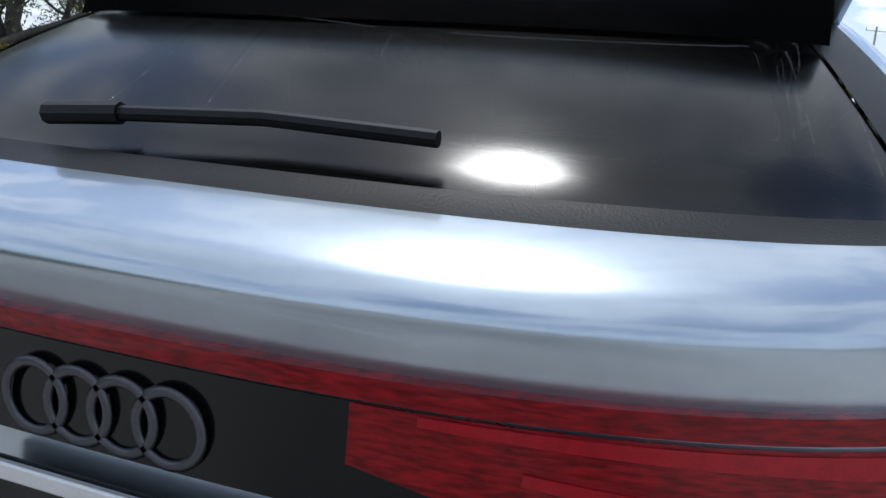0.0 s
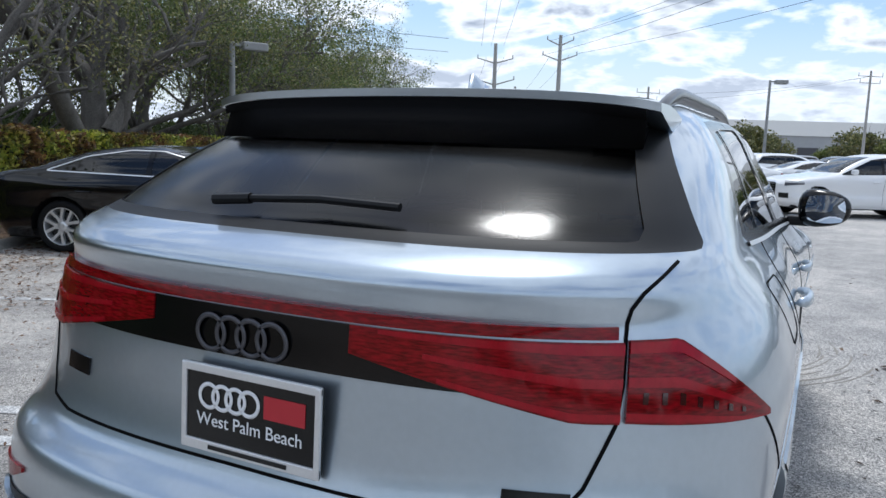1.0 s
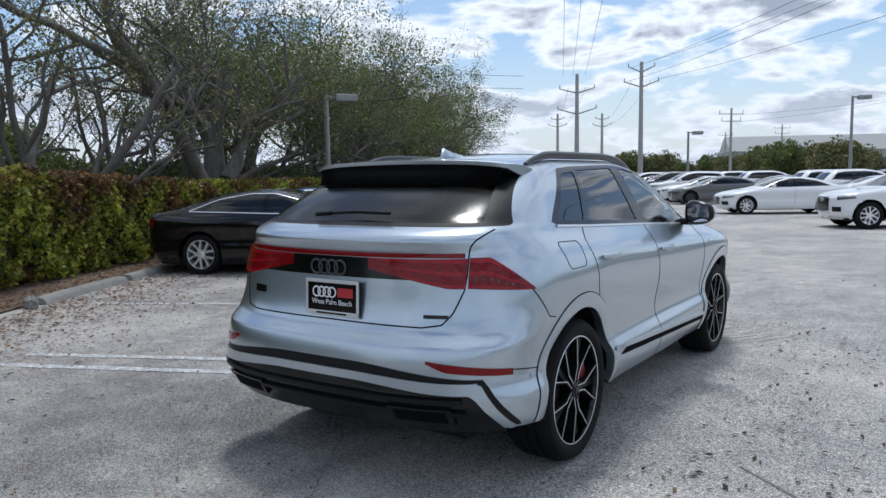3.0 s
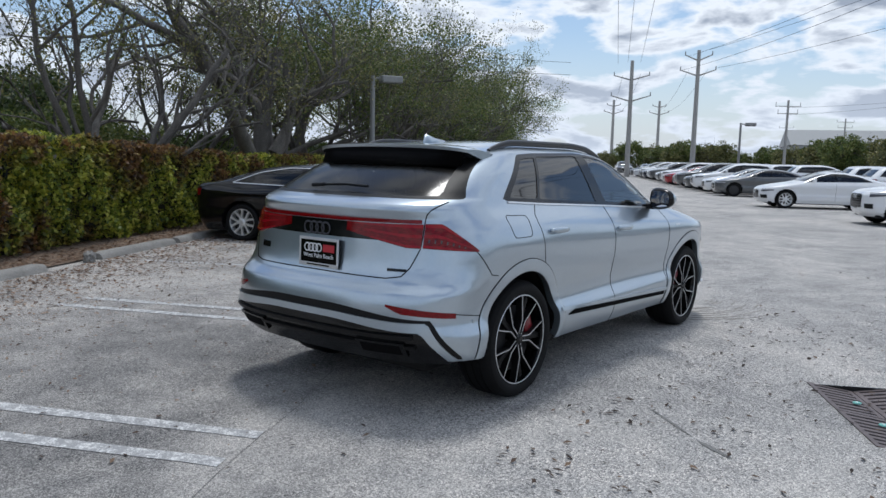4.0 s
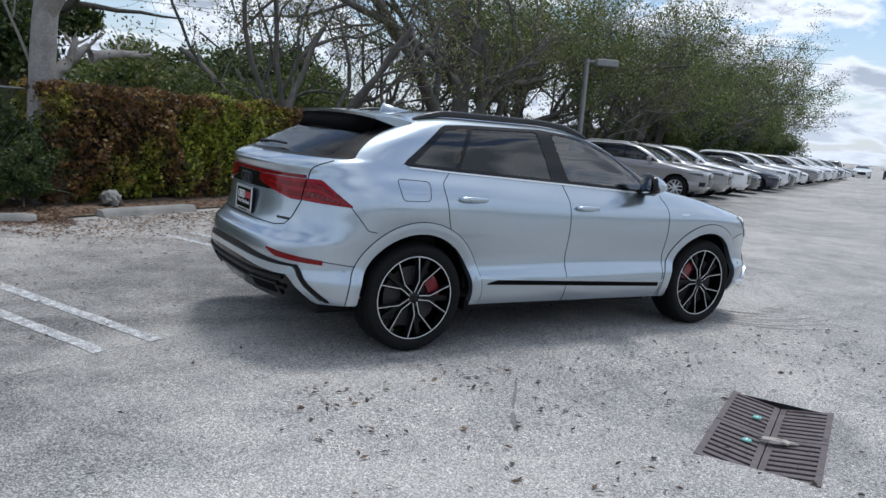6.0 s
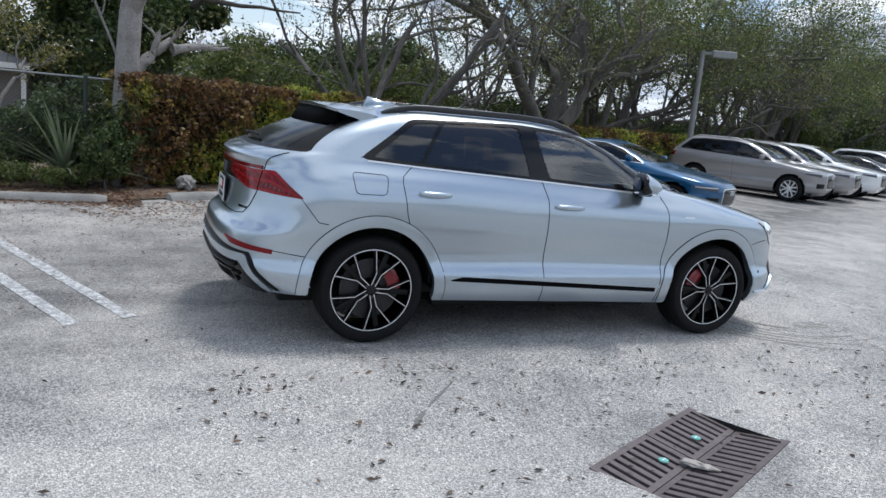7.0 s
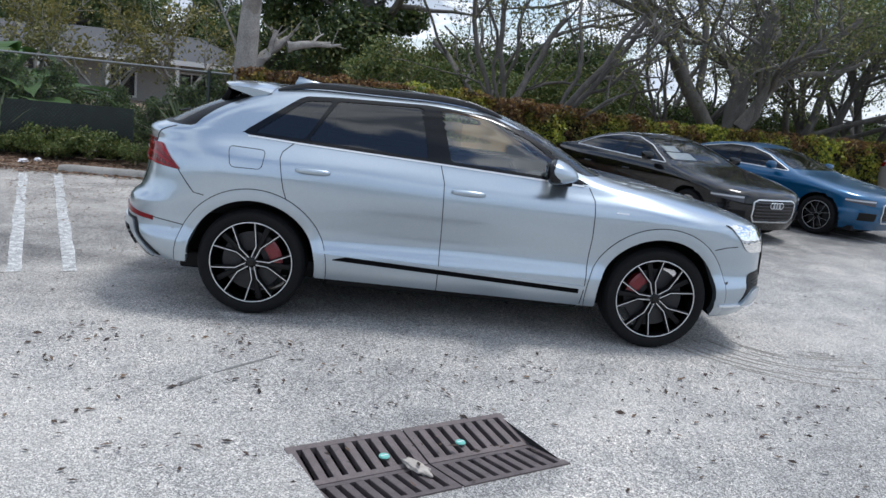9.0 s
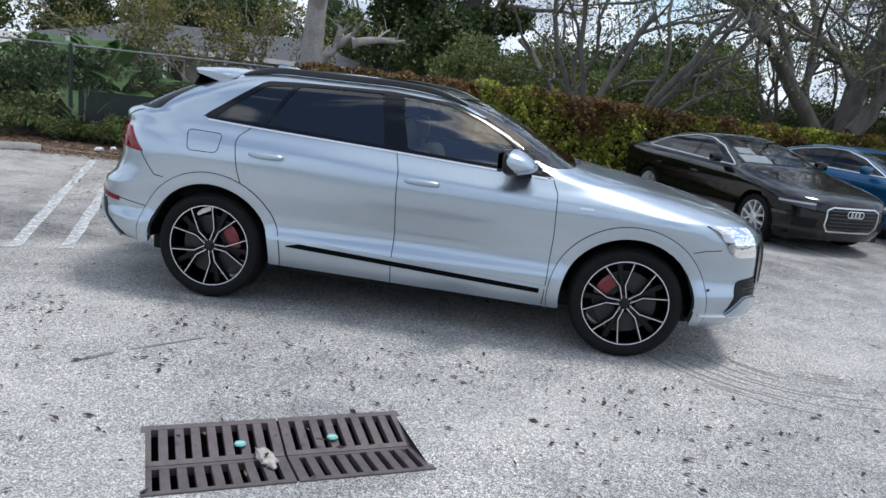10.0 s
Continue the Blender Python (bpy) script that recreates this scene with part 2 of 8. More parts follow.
def pchip(pts, soft=0.0):
    """A smooth curve through a few points, with no overshoot."""
    xs, ys = np.array([p[0] for p in pts], float), np.array([p[1] for p in pts], float)
    h, d = np.diff(xs), np.diff(ys) / np.diff(xs)
    m = np.zeros_like(ys)
    m[0], m[-1] = d[0], d[-1]
    for i in range(1, len(xs) - 1):
        if d[i - 1] * d[i] > 0:
            w1, w2 = 2 * h[i] + h[i - 1], h[i] + 2 * h[i - 1]
            m[i] = (w1 + w2) / (w1 / d[i - 1] + w2 / d[i])

    g = np.linspace(xs[0], xs[-1], 1600)
    i = np.clip(np.searchsorted(xs, g) - 1, 0, len(xs) - 2)
    t = (g - xs[i]) / h[i]
    v = ((2 * t**3 - 3 * t**2 + 1) * ys[i] + (t**3 - 2 * t**2 + t) * h[i] * m[i]
         + (-2 * t**3 + 3 * t**2) * ys[i + 1] + (t**3 - t**2) * h[i] * m[i + 1])
    if soft:                                   # a running mean, so that no bend is sudden
        n = max(1, int(soft / (g[1] - g[0])))
        k = np.hanning(2 * n + 3); k /= k.sum()
        e = len(k) // 2
        w = np.convolve(np.pad(v, e, mode="edge"), k, mode="valid")
        near_top = np.clip((g - (xs[-1] - 0.16)) / 0.1, 0, 1)
        v = w + (v - w) * near_top
    return lambda x: np.interp(x, g, v)


def step(a, b, x):
    t = np.clip((np.asarray(x, float) - a) / (b - a), 0, 1)
    return t * t * (3 - 2 * t)


def rounded(poly, r, n=5):
    """A polygon with its corners rounded."""
    out = []
    P = [np.array(p, float) for p in poly]
    for i, p in enumerate(P):
        a, b = P[i - 1] - p, P[(i + 1) % len(P)] - p
        la, lb = np.linalg.norm(a), np.linalg.norm(b)
        k = min(r, la * 0.45, lb * 0.45)
        p0, p1 = p + a / la * k, p + b / lb * k
        for j in range(n + 1):
            t = j / n
            out.append((1 - t)**2 * p0 + 2 * t * (1 - t) * p + t * t * p1)
    return np.array(out)


def sdf(p, poly):
    """Signed distance (inside negative) and the nearest point of a closed outline, for many points."""
    p = np.atleast_2d(p)
    best, near, ins = np.full(len(p), 1e9), np.zeros_like(p), np.zeros(len(p), bool)
    for a, b in zip(poly, np.roll(poly, -1, 0)):
        e = b - a
        t = np.clip(((p - a) @ e) / max(e @ e, 1e-12), 0, 1)
        q = a + t[:, None] * e
        d = np.linalg.norm(p - q, axis=1)
        k = d < best
        best[k], near[k] = d[k], q[k]
        c = ((a[1] > p[:, 1]) != (b[1] > p[:, 1]))
        with np.errstate(divide="ignore", invalid="ignore"):
            xx = (b[0] - a[0]) * (p[:, 1] - a[1]) / (b[1] - a[1]) + a[0]
        ins ^= c & (p[:, 0] < xx)
    return np.where(ins, -best, best), near

# ---- car bodies: a stack of level outlines, each a rounded plan ----


class Shape:
    def __init__(self, yr, yf, w, lr, lf, nr, nf, belt, top, blister=(), waist=0.015, mid=1.5, fine=True):
        self.yr, self.yf, self.w = pchip(yr), pchip(yf), pchip(w, 0.042 if fine else 0.0)
        self.lr, self.lf, self.nr, self.nf = pchip(lr), pchip(lf), pchip(nr), pchip(nf)
        self.memo, self.fine = {}, fine
        self.belt, self.top, self.blister, self.waist, self.mid = pchip(belt), top, blister, waist, mid

    def base(self, y, z):
        fade = step(0.9, 1.12, z / self.top * 1.715) * (1 - step(1.45, 1.62, z / self.top * 1.715))
        q = z - self.belt(y) * fade
        w = self.w(q)
        for yw, zc in self.blister:
            w = w + 0.014 * np.exp(-((y - yw) / 0.42)**2 - ((z - zc) / 0.09)**2)
        return w - self.waist * np.exp(-((y - self.mid) / 0.75)**2) * step(0.4, 0.7, z) * (1 - step(1.1, 1.25, z))

    def half(self, y, z):
        y, z = np.asarray(y, float), np.asarray(z, float)
        lr, lf, nr, nf = self.lr(z), self.lf(z), self.nr(z), self.nf(z)
        t = np.clip((self.yr(z) + lr - y) / lr, 0, 1)
        u = np.clip((y - self.yf(z) + lf) / lf, 0, 1)
        return self.base(y, z) * np.maximum(1 - t**nr, 0)**(1 / nr) * np.maximum(1 - u**nf, 0)**(1 / nf)

    def normal(self, V):
        """Outward normals, from the outlines' own equation."""
        mid = (self.yr(V[:, 2]) + self.yf(V[:, 2])) / 2

        def eq(x, y, z):
            b = np.maximum(self.base(y, z), 0.02)
            n = np.where(y < mid, self.nr(z), self.nf(z))
            t = np.where(y < mid, (self.yr(z) + self.lr(z) - y) / self.lr(z), (y - self.yf(z) + self.lf(z)) / self.lf(z))
            return (np.maximum(x, 0) / b)**n + np.maximum(t, 0)**n
        x, y, z = np.maximum(V[:, 0], 0.004), V[:, 1], V[:, 2]
        e = 0.004
        g = np.stack([eq(x + e, y, z) - eq(x - e, y, z), eq(x, y + e, z) - eq(x, y - e, z), eq(x, y, z + e) - eq(x, y, z - e)], 1)
        g[V[:, 0] < 1e-4, 0] = 0
        top = z > self.top - 0.006
        g[top] = (0, 0, 1)
        return g / np.maximum(np.linalg.norm(g, axis=1), 1e-12)[:, None]

    def rear(self, x, z):
        x, z = np.abs(np.asarray(x, float)), np.asarray(z, float)
        yr, lr, nr = self.yr(z), self.lr(z), self.nr(z)
        y = yr + 0.3 * lr
        for _ in range(4):
            a = np.clip(x / self.base(y, z), 0, 0.999)
            y = yr + lr - lr * (1 - a**nr)**(1 / nr)
        return y

    def front(self, x, z):
        x, z = np.abs(np.asarray(x, float)), np.asarray(z, float)
        yf, lf, nf = self.yf(z), self.lf(z), self.nf(z)
        y = yf - 0.3 * lf
        for _ in range(4):
            a = np.clip(x / self.base(y, z), 0, 0.999)
            y = yf - lf + lf * (1 - a**nf)**(1 / nf)
        return y

    def row(self, z, n1, ns, n2):
        """The right half outline at one level, from the rear's middle to the front's middle."""
        lr, lf, nr, nf, yr, yf = (float(f(z)) for f in (self.lr, self.lf, self.nr, self.nf, self.yr, self.yf))
        a = np.linspace(0, math.pi / 2, n1, endpoint=False)
        sa, ca = np.sin(a)**(2 / nr), np.cos(a)**(2 / nr)
        y1 = yr + lr - lr * ca
        y2 = np.linspace(yr + lr, yf - lf, ns)
        b = np.linspace(math.pi / 2, 0, n2 + 1)[1:]
        sb, cb = np.sin(b)**(2 / nf), np.cos(b)**(2 / nf)
        y3 = yf - lf + lf * cb
        zz = lambda y: np.full(len(y), z)
        x = np.concatenate([self.base(y1, zz(y1)) * sa, self.base(y2, zz(y2)), self.base(y3, zz(y3)) * sb])
        y = np.concatenate([y1, y2, y3])
        return np.stack([x, y, zz(y)], 1)

    def walked(self, z):
        key = round(float(z), 4)
        if key not in self.memo:
            P = self.row(key, 40, 30, 40)
            self.memo[key] = P, np.concatenate([[0], np.cumsum(np.linalg.norm(np.diff(P, axis=0), axis=1))])
        return self.memo[key]

    def at(self, s, z):
        """The point s metres round the outline from the rear's middle."""
        P, d = self.walked(z)
        k = -1.0 if s < 0 else 1.0
        return np.array([k * np.interp(abs(s), d, P[:, 0]), np.interp(abs(s), d, P[:, 1]), z])

    def s_of(self, x, y, z):
        P = self.row(z, 60, 60, 60)
        d = np.concatenate([[0], np.cumsum(np.linalg.norm(np.diff(P, axis=0), axis=1))])
        return float(d[np.argmin((P[:, 0] - x)**2 + (P[:, 1] - y)**2)])

    def ztop(self, x, y):
        """The height of the upper skin over a place of the plan."""
        lo, hi = 0.55 * self.top, self.top
        for _ in range(26):
            m = (lo + hi) / 2
            ok = (self.yr(m) < y < self.yf(m)) and float(self.half(y, m)) > abs(x)
            lo, hi = (m, hi) if ok else (lo, m)
        return lo

    def side_map(self, k=1):
        return lambda y, z: np.array([k * float(self.half(y, z)), y, z])

    def rear_map(self):
        return lambda x, z: np.array([x, float(self.rear(x, z)), z])

    def front_map(self):
        return lambda x, z: np.array([x, float(self.front(x, z)), z])

    def wrap_map(self):
        return lambda s, z: self.at(s, z)

    def top_map(self):
        return lambda x, y: np.array([x, y, self.ztop(x, y)])


def surf_normal(f, a, b, out):
    e = 0.004
    n = np.cross(f(a + e, b) - f(a - e, b), f(a, b + e) - f(a, b - e))
    n = n / max(np.linalg.norm(n), 1e-9)
    return n if n @ np.asarray(out, float) > 0 else -n


def ribbon(name, pts, f, out, material, parent, width=0.006, off=0.0015, gap=0.03, closed=False, label=""):
    """A thin strip laid along a line of the body's skin."""
    pts = [np.array(p, float) for p in pts]
    if closed:
        pts.append(pts[0])
    q = [pts[0]]
    for a, b in zip(pts, pts[1:]):
        n = max(1, int(np.linalg.norm(b - a) / gap))
        q += [a + (b - a) * (i + 1) / n for i in range(n)]
    P = [f(*p) for p in q]
    N = [surf_normal(f, *p, out) for p in q]
    V = []
    for i in range(len(P)):
        t = P[min(i + 1, len(P) - 1)] - P[max(i - 1, 0)]
        s = np.cross(t, N[i]); s = s / max(np.linalg.norm(s), 1e-9) * width / 2
        V += [P[i] + N[i] * off + s, P[i] + N[i] * off - s, P[i] - N[i] * 0.002 + s, P[i] - N[i] * 0.002 - s]
    F = []
    for i in range(len(P) - 1):
        a, b = 4 * i, 4 * i + 4
        F += [(a, a + 1, b + 1, b), (a, b, b + 2, a + 2), (a + 1, a + 3, b + 3, b + 1)]
    return from_np(name, V, F, material, parent, label, smooth=False)


def overlay(name, f, u, lo, hi, nz, out, material, parent, off=0.006, depth=0.012, label="", crown=0.0):
    """A shell laid on the body's skin between two lines, with a rim."""
    nu = len(u)
    V, F = [], []
    for i, a in enumerate(u):
        l, h = lo(a), hi(a)
        for j in range(nz + 1):
            b = l + (h - l) * j / nz
            n = surf_normal(f, a, b, out if not callable(out) else out(a))
            V.append(f(a, b) + n * (off + crown * (1 - (2 * j / nz - 1)**2)))
    c = nz + 1
    for i in range(nu - 1):
        for j in range(nz):
            F.append((i * c + j, (i + 1) * c + j, (i + 1) * c + j + 1, i * c + j + 1))
    edge = [i * c for i in range(nu)] + [(nu - 1) * c + j for j in range(1, c)] + [i * c + nz for i in range(nu - 2, -1, -1)] + [j for j in range(nz - 1, 0, -1)]
    m0 = len(V)
    for e in edge:
        i, j = divmod(e, c)
        a = u[i]; b = lo(a) + (hi(a) - lo(a)) * j / nz
        n = surf_normal(f, a, b, out if not callable(out) else out(a))
        V.append(V[e] - n * depth)
    for k in range(len(edge)):
        k2 = (k + 1) % len(edge)
        F.append((edge[k], m0 + k, m0 + k2, edge[k2]))
    ob = from_np(name, V, F, material, parent, label)
    ob.data.set_sharp_from_angle(angle=radians(40))
    return ob


class Skin:
    """The gridded skin of a car, from which panels are taken."""

    def __init__(self, shape, zs, n1, ns, n2, zbot):
        self.s = shape
        rows = [shape.row(z, n1, ns, n2) for z in zs]
        P = np.array(rows)
        P[:, :, 2] = np.maximum(P[:, :, 2], zbot(P[:, :, 1]))
        self.P, self.n1, self.n2 = P, n1, n2
        nl, nc = P.shape[:2]
        i, j = np.meshgrid(np.arange(nl - 1), np.arange(nc - 1), indexing="ij")
        a = i * nc + j
        self.F = np.stack([a, a + 1, a + nc + 1, a + nc], -1).reshape(-1, 4)
        self.V = P.reshape(-1, 3).copy()
        self.zone = np.where(j < n1 - 1, 0, np.where(j >= nc - n2 - 1, 2, 1)).reshape(-1)

    def snap_side(self, poly, tol):
        k = (self.V[:, 0] > 0.3)
        d, q = sdf(self.V[k][:, 1:3], poly)
        idx = np.where(k)[0][np.abs(d) < tol]
        q = q[np.abs(d) < tol]
        self.V[idx, 1:3] = q
        self.V[idx, 0] = self.s.half(q[:, 0], q[:, 1])

    def snap_end(self, poly, tol, rear=True):
        z0, z1 = poly[:, 1].min() - 0.03, poly[:, 1].max() + 0.03
        mid = (self.s.yr(self.V[:, 2]) + self.s.yf(self.V[:, 2])) / 2
        k = (self.V[:, 2] > z0) & (self.V[:, 2] < z1) & ((self.V[:, 1] < mid) == rear)
        d, q = sdf(self.V[k][:, [0, 2]], poly)
        sel = np.abs(d) < tol
        idx, q = np.where(k)[0][sel], q[sel]
        q[:, 0] = np.maximum(q[:, 0], 0)
        self.V[idx, 0], self.V[idx, 2] = q[:, 0], q[:, 1]
        self.V[idx, 1] = (self.s.rear if rear else self.s.front)(q[:, 0], q[:, 1])

    def finish(self):
        self.C = self.V[self.F].mean(1)
        a, b = self.V[self.F[:, 2]] - self.V[self.F[:, 0]], self.V[self.F[:, 3]] - self.V[self.F[:, 1]]
        n = np.cross(a, b)
        self.area = np.linalg.norm(n, axis=1)
        self.N = self.s.normal(self.V)
        self.free = self.area > 2e-6

    def take(self, mask):
        mask = mask & self.free
        self.free = self.free & ~mask
        return mask

    def emit(self, name, mask, sides, material, parent, label="", off=0.0):
        F = self.F[mask]
        use, inv = np.unique(F, return_inverse=True)
        F = inv.reshape(F.shape)
        V, N = self.V[use] + self.N[use] * off, self.N[use]
        VV, NN, FF, c = [], [], [], 0
        for k in sides:
            VV.append(V * (k, 1, 1)); NN.append(N * (k, 1, 1)); FF.append((F if k > 0 else F[:, ::-1]) + c)
            c += len(V)
        return from_np(name, np.concatenate(VV), np.concatenate(FF), material, parent, label, np.concatenate(NN))


def circle_poly(cy, cz, r, n=72):
    a = np.linspace(0, 2 * math.pi, n, endpoint=False)
    return np.stack([cy + r * np.cos(a), cz + r * np.sin(a)], 1)


# ---- wheels ----


def build_wheel(parent, x, y, z, k, R, rim, spokes=5, twin=True, caliper=None, dark=True, lug=True, seg=56, turn=0.0):
    """A wheel that stands at x, y, z with its face towards k times x."""
    w = new("wheel"); w.parent = parent
    w.matrix_local = pose(x, y, z) @ Matrix.Diagonal((k, 1, 1, 1)) @ pose(0, 0, 0, turn)
    wd = 0.285 * R / 0.39
    h = R - rim
    prof = [(-wd * 0.86, rim - 0.012), (-wd * 0.97, rim + h * 0.3), (-wd * 0.98, rim + h * 0.7), (-wd * 0.92, R - 0.014), (-wd * 0.85, R - 0.002)]
    for g in (-0.70, -0.5, -0.3):
        prof += [(wd * (g - 0.018), R), (wd * (g - 0.014), R - 0.008), (wd * (g + 0.014), R - 0.008), (wd * (g + 0.018), R)]
    prof += [(-wd * 0.15, R - 0.002), (-wd * 0.08, R - 0.012), (-0.006, rim + h * 0.72), (0.0, rim + h * 0.5), (-0.004, rim + h * 0.25), (-0.012, rim + h * 0.06), (-0.02, rim - 0.004), (-0.03, rim - 0.012)]
    tyre = part("tyre", lathe(prof, seg), M["rubber"], w, "", True, 35)
    lip = [(-0.022, rim - 0.002), (-0.016, rim - 0.006), (-0.018, rim - 0.014), (-0.035, rim - 0.02), (-wd * 0.5, rim - 0.035), (-wd * 0.9, rim - 0.03)]
    part("rim", lathe(lip, seg), M["gloss_black"] if dark else M["alu"], w, "black alloy wheel rim" if dark else "silver alloy wheel rim", True, 35)
    if dark:
        part("rim_edge", lathe([(-0.0165, rim - 0.0045), (-0.0125, rim - 0.006), (-0.0155, rim - 0.0115)], seg), M["alu"], w, "machined silver rim edge", True)
    n = spokes * 2 if twin else spokes
    for s in range(n):
        base = 2 * math.pi * (s // 2 if twin else s) / spokes
        sg = (1 if s % 2 else -1) if twin else 0
        path = [(0.034, 0.10), (0.119, 0.455), (0.198, 0.325), (0.278, 0.272)] if twin else [(0.05, 0), (0.12, 0), (0.2, 0), (0.273, 0)]
        sc = rim / 0.285
        cen, wid = [], [0.0062, 0.0058, 0.0056, 0.0058] if dark else [0.024, 0.02, 0.02, 0.024]
        for (r, a) in path:
            r = min(r * sc, rim - 0.012)
            ang = base + sg * a
            cen.append(Vector((0, r * math.cos(ang), r * math.sin(ang))))
        depth = [-0.030, -0.026, -0.024, -0.022]
        bm, bm2 = bmesh.new(), bmesh.new()
        prev = prev2 = None
        for i, c in enumerate(cen):
            t = (cen[min(i + 1, 3)] - cen[max(i - 1, 0)]).normalized()
            side = Vector((0, -t.z, t.y)) * wid[i] * sc
            q = [bm.verts.new(c + side + Vector((depth[i], 0, 0))), bm.verts.new(c - side + Vector((depth[i], 0, 0))),
                 bm.verts.new(c - side * 1.15 + Vector((depth[i] - 0.045, 0, 0))), bm.verts.new(c + side * 1.15 + Vector((depth[i] - 0.045, 0, 0)))]
            e = sg if dark else 0
            q2 = [bm2.verts.new(c + side * (1.0 if e >= 0 else -0.1) + Vector((depth[i] + 0.002, 0, 0))), bm2.verts.new(c + side * (0.1 if e >= 0 else -1.0) + Vector((depth[i] + 0.002, 0, 0))),
                  bm2.verts.new(c + side * (0.1 if e >= 0 else -1.0) + Vector((depth[i] - 0.004, 0, 0))), bm2.verts.new(c + side * (1.0 if e >= 0 else -0.1) + Vector((depth[i] - 0.004, 0, 0)))]
            if prev:
                for a in range(4):
                    bm.faces.new((prev[a], prev[(a + 1) % 4], q[(a + 1) % 4], q[a]))
                    bm2.faces.new((prev2[a], prev2[(a + 1) % 4], q2[(a + 1) % 4], q2[a]))
            prev, prev2 = q, q2
        for b in (bm, bm2):
            bmesh.ops.recalc_face_normals(b, faces=b.faces)
        sp = part("spoke", bm, M["trim_black"] if dark else M["alu"], w)
        if dark:
            part("spoke_face", bm2, M["alu"], w, "machined silver spoke edge")
        else:
            bm2.free()
    if dark:
        for s in range(spokes):
            ang = 2 * math.pi * (s + 0.5) / spokes
            bm = box(-0.085, -0.045, 0.04, rim - 0.018, -0.020, 0.020, bevel=0.008)
            arm = part("inner_spoke", bm, M["trim_black"], w)
            arm.matrix_local = pose(0, 0, 0, math.degrees(ang))
    part("hub_cap", lathe([(a, b * (0.62 if dark else 1.0)) for a, b in ((-0.05, 0.062), (-0.024, 0.06), (-0.018, 0.05), (-0.016, 0.036), (-0.012, 0.034), (-0.012, 0.0))], 28), M["gloss_black"] if dark else M["alu"], w, "", True, 40)
    if lug:
        for a in range(5):
            t = 2 * math.pi * (a + 0.5) / 5
            bm = bmesh.new()
            add_cyl(bm, (-0.03, 0.048 * math.cos(t), 0.048 * math.sin(t)), (-0.014, 0.048 * math.cos(t), 0.048 * math.sin(t)), 0.008, seg=6)
            part("wheel_bolt", bm, M["dark_alu"], w)
    part("brake_disc", lathe([(-0.10, 0.075), (-0.085, 0.08), (-0.085, 0.205 * sc), (-0.11, 0.205 * sc)], 40), M["disc"], w, "", True, 35)
    if caliper is not None:
        bm = bmesh.new()
        rows = []
        for i in range(9):
            a = radians(caliper - turn) + (i - 4) * 0.105
            rows.append([bm.verts.new((xx, rr * math.cos(a), rr * math.sin(a))) for xx, rr in ((-0.06, 0.128), (-0.052, 0.15), (-0.052, 0.20), (-0.06, 0.222), (-0.12, 0.222), (-0.12, 0.128))])
        for p, q in zip(rows, rows[1:]):
            for i in range(6):
                bm.faces.new((p[i], p[(i + 1) % 6], q[(i + 1) % 6], q[i]))
        bm.faces.new(rows[0]); bm.faces.new(rows[-1][::-1])
        bmesh.ops.recalc_face_normals(bm, faces=bm.faces)
        part("brake_caliper", bm, M["red_caliper"], w, "red brake caliper")
    return w


M["lamp_inner"] = plain("grey_lamp_housing", (0.34, 0.35, 0.37), 0.25, 0.5, 0, 0.3, 60)
M["lamp_body"] = plain("headlight_housing", (0.52, 0.53, 0.55), 0.45, 0.2, 0, 0.15, 60)
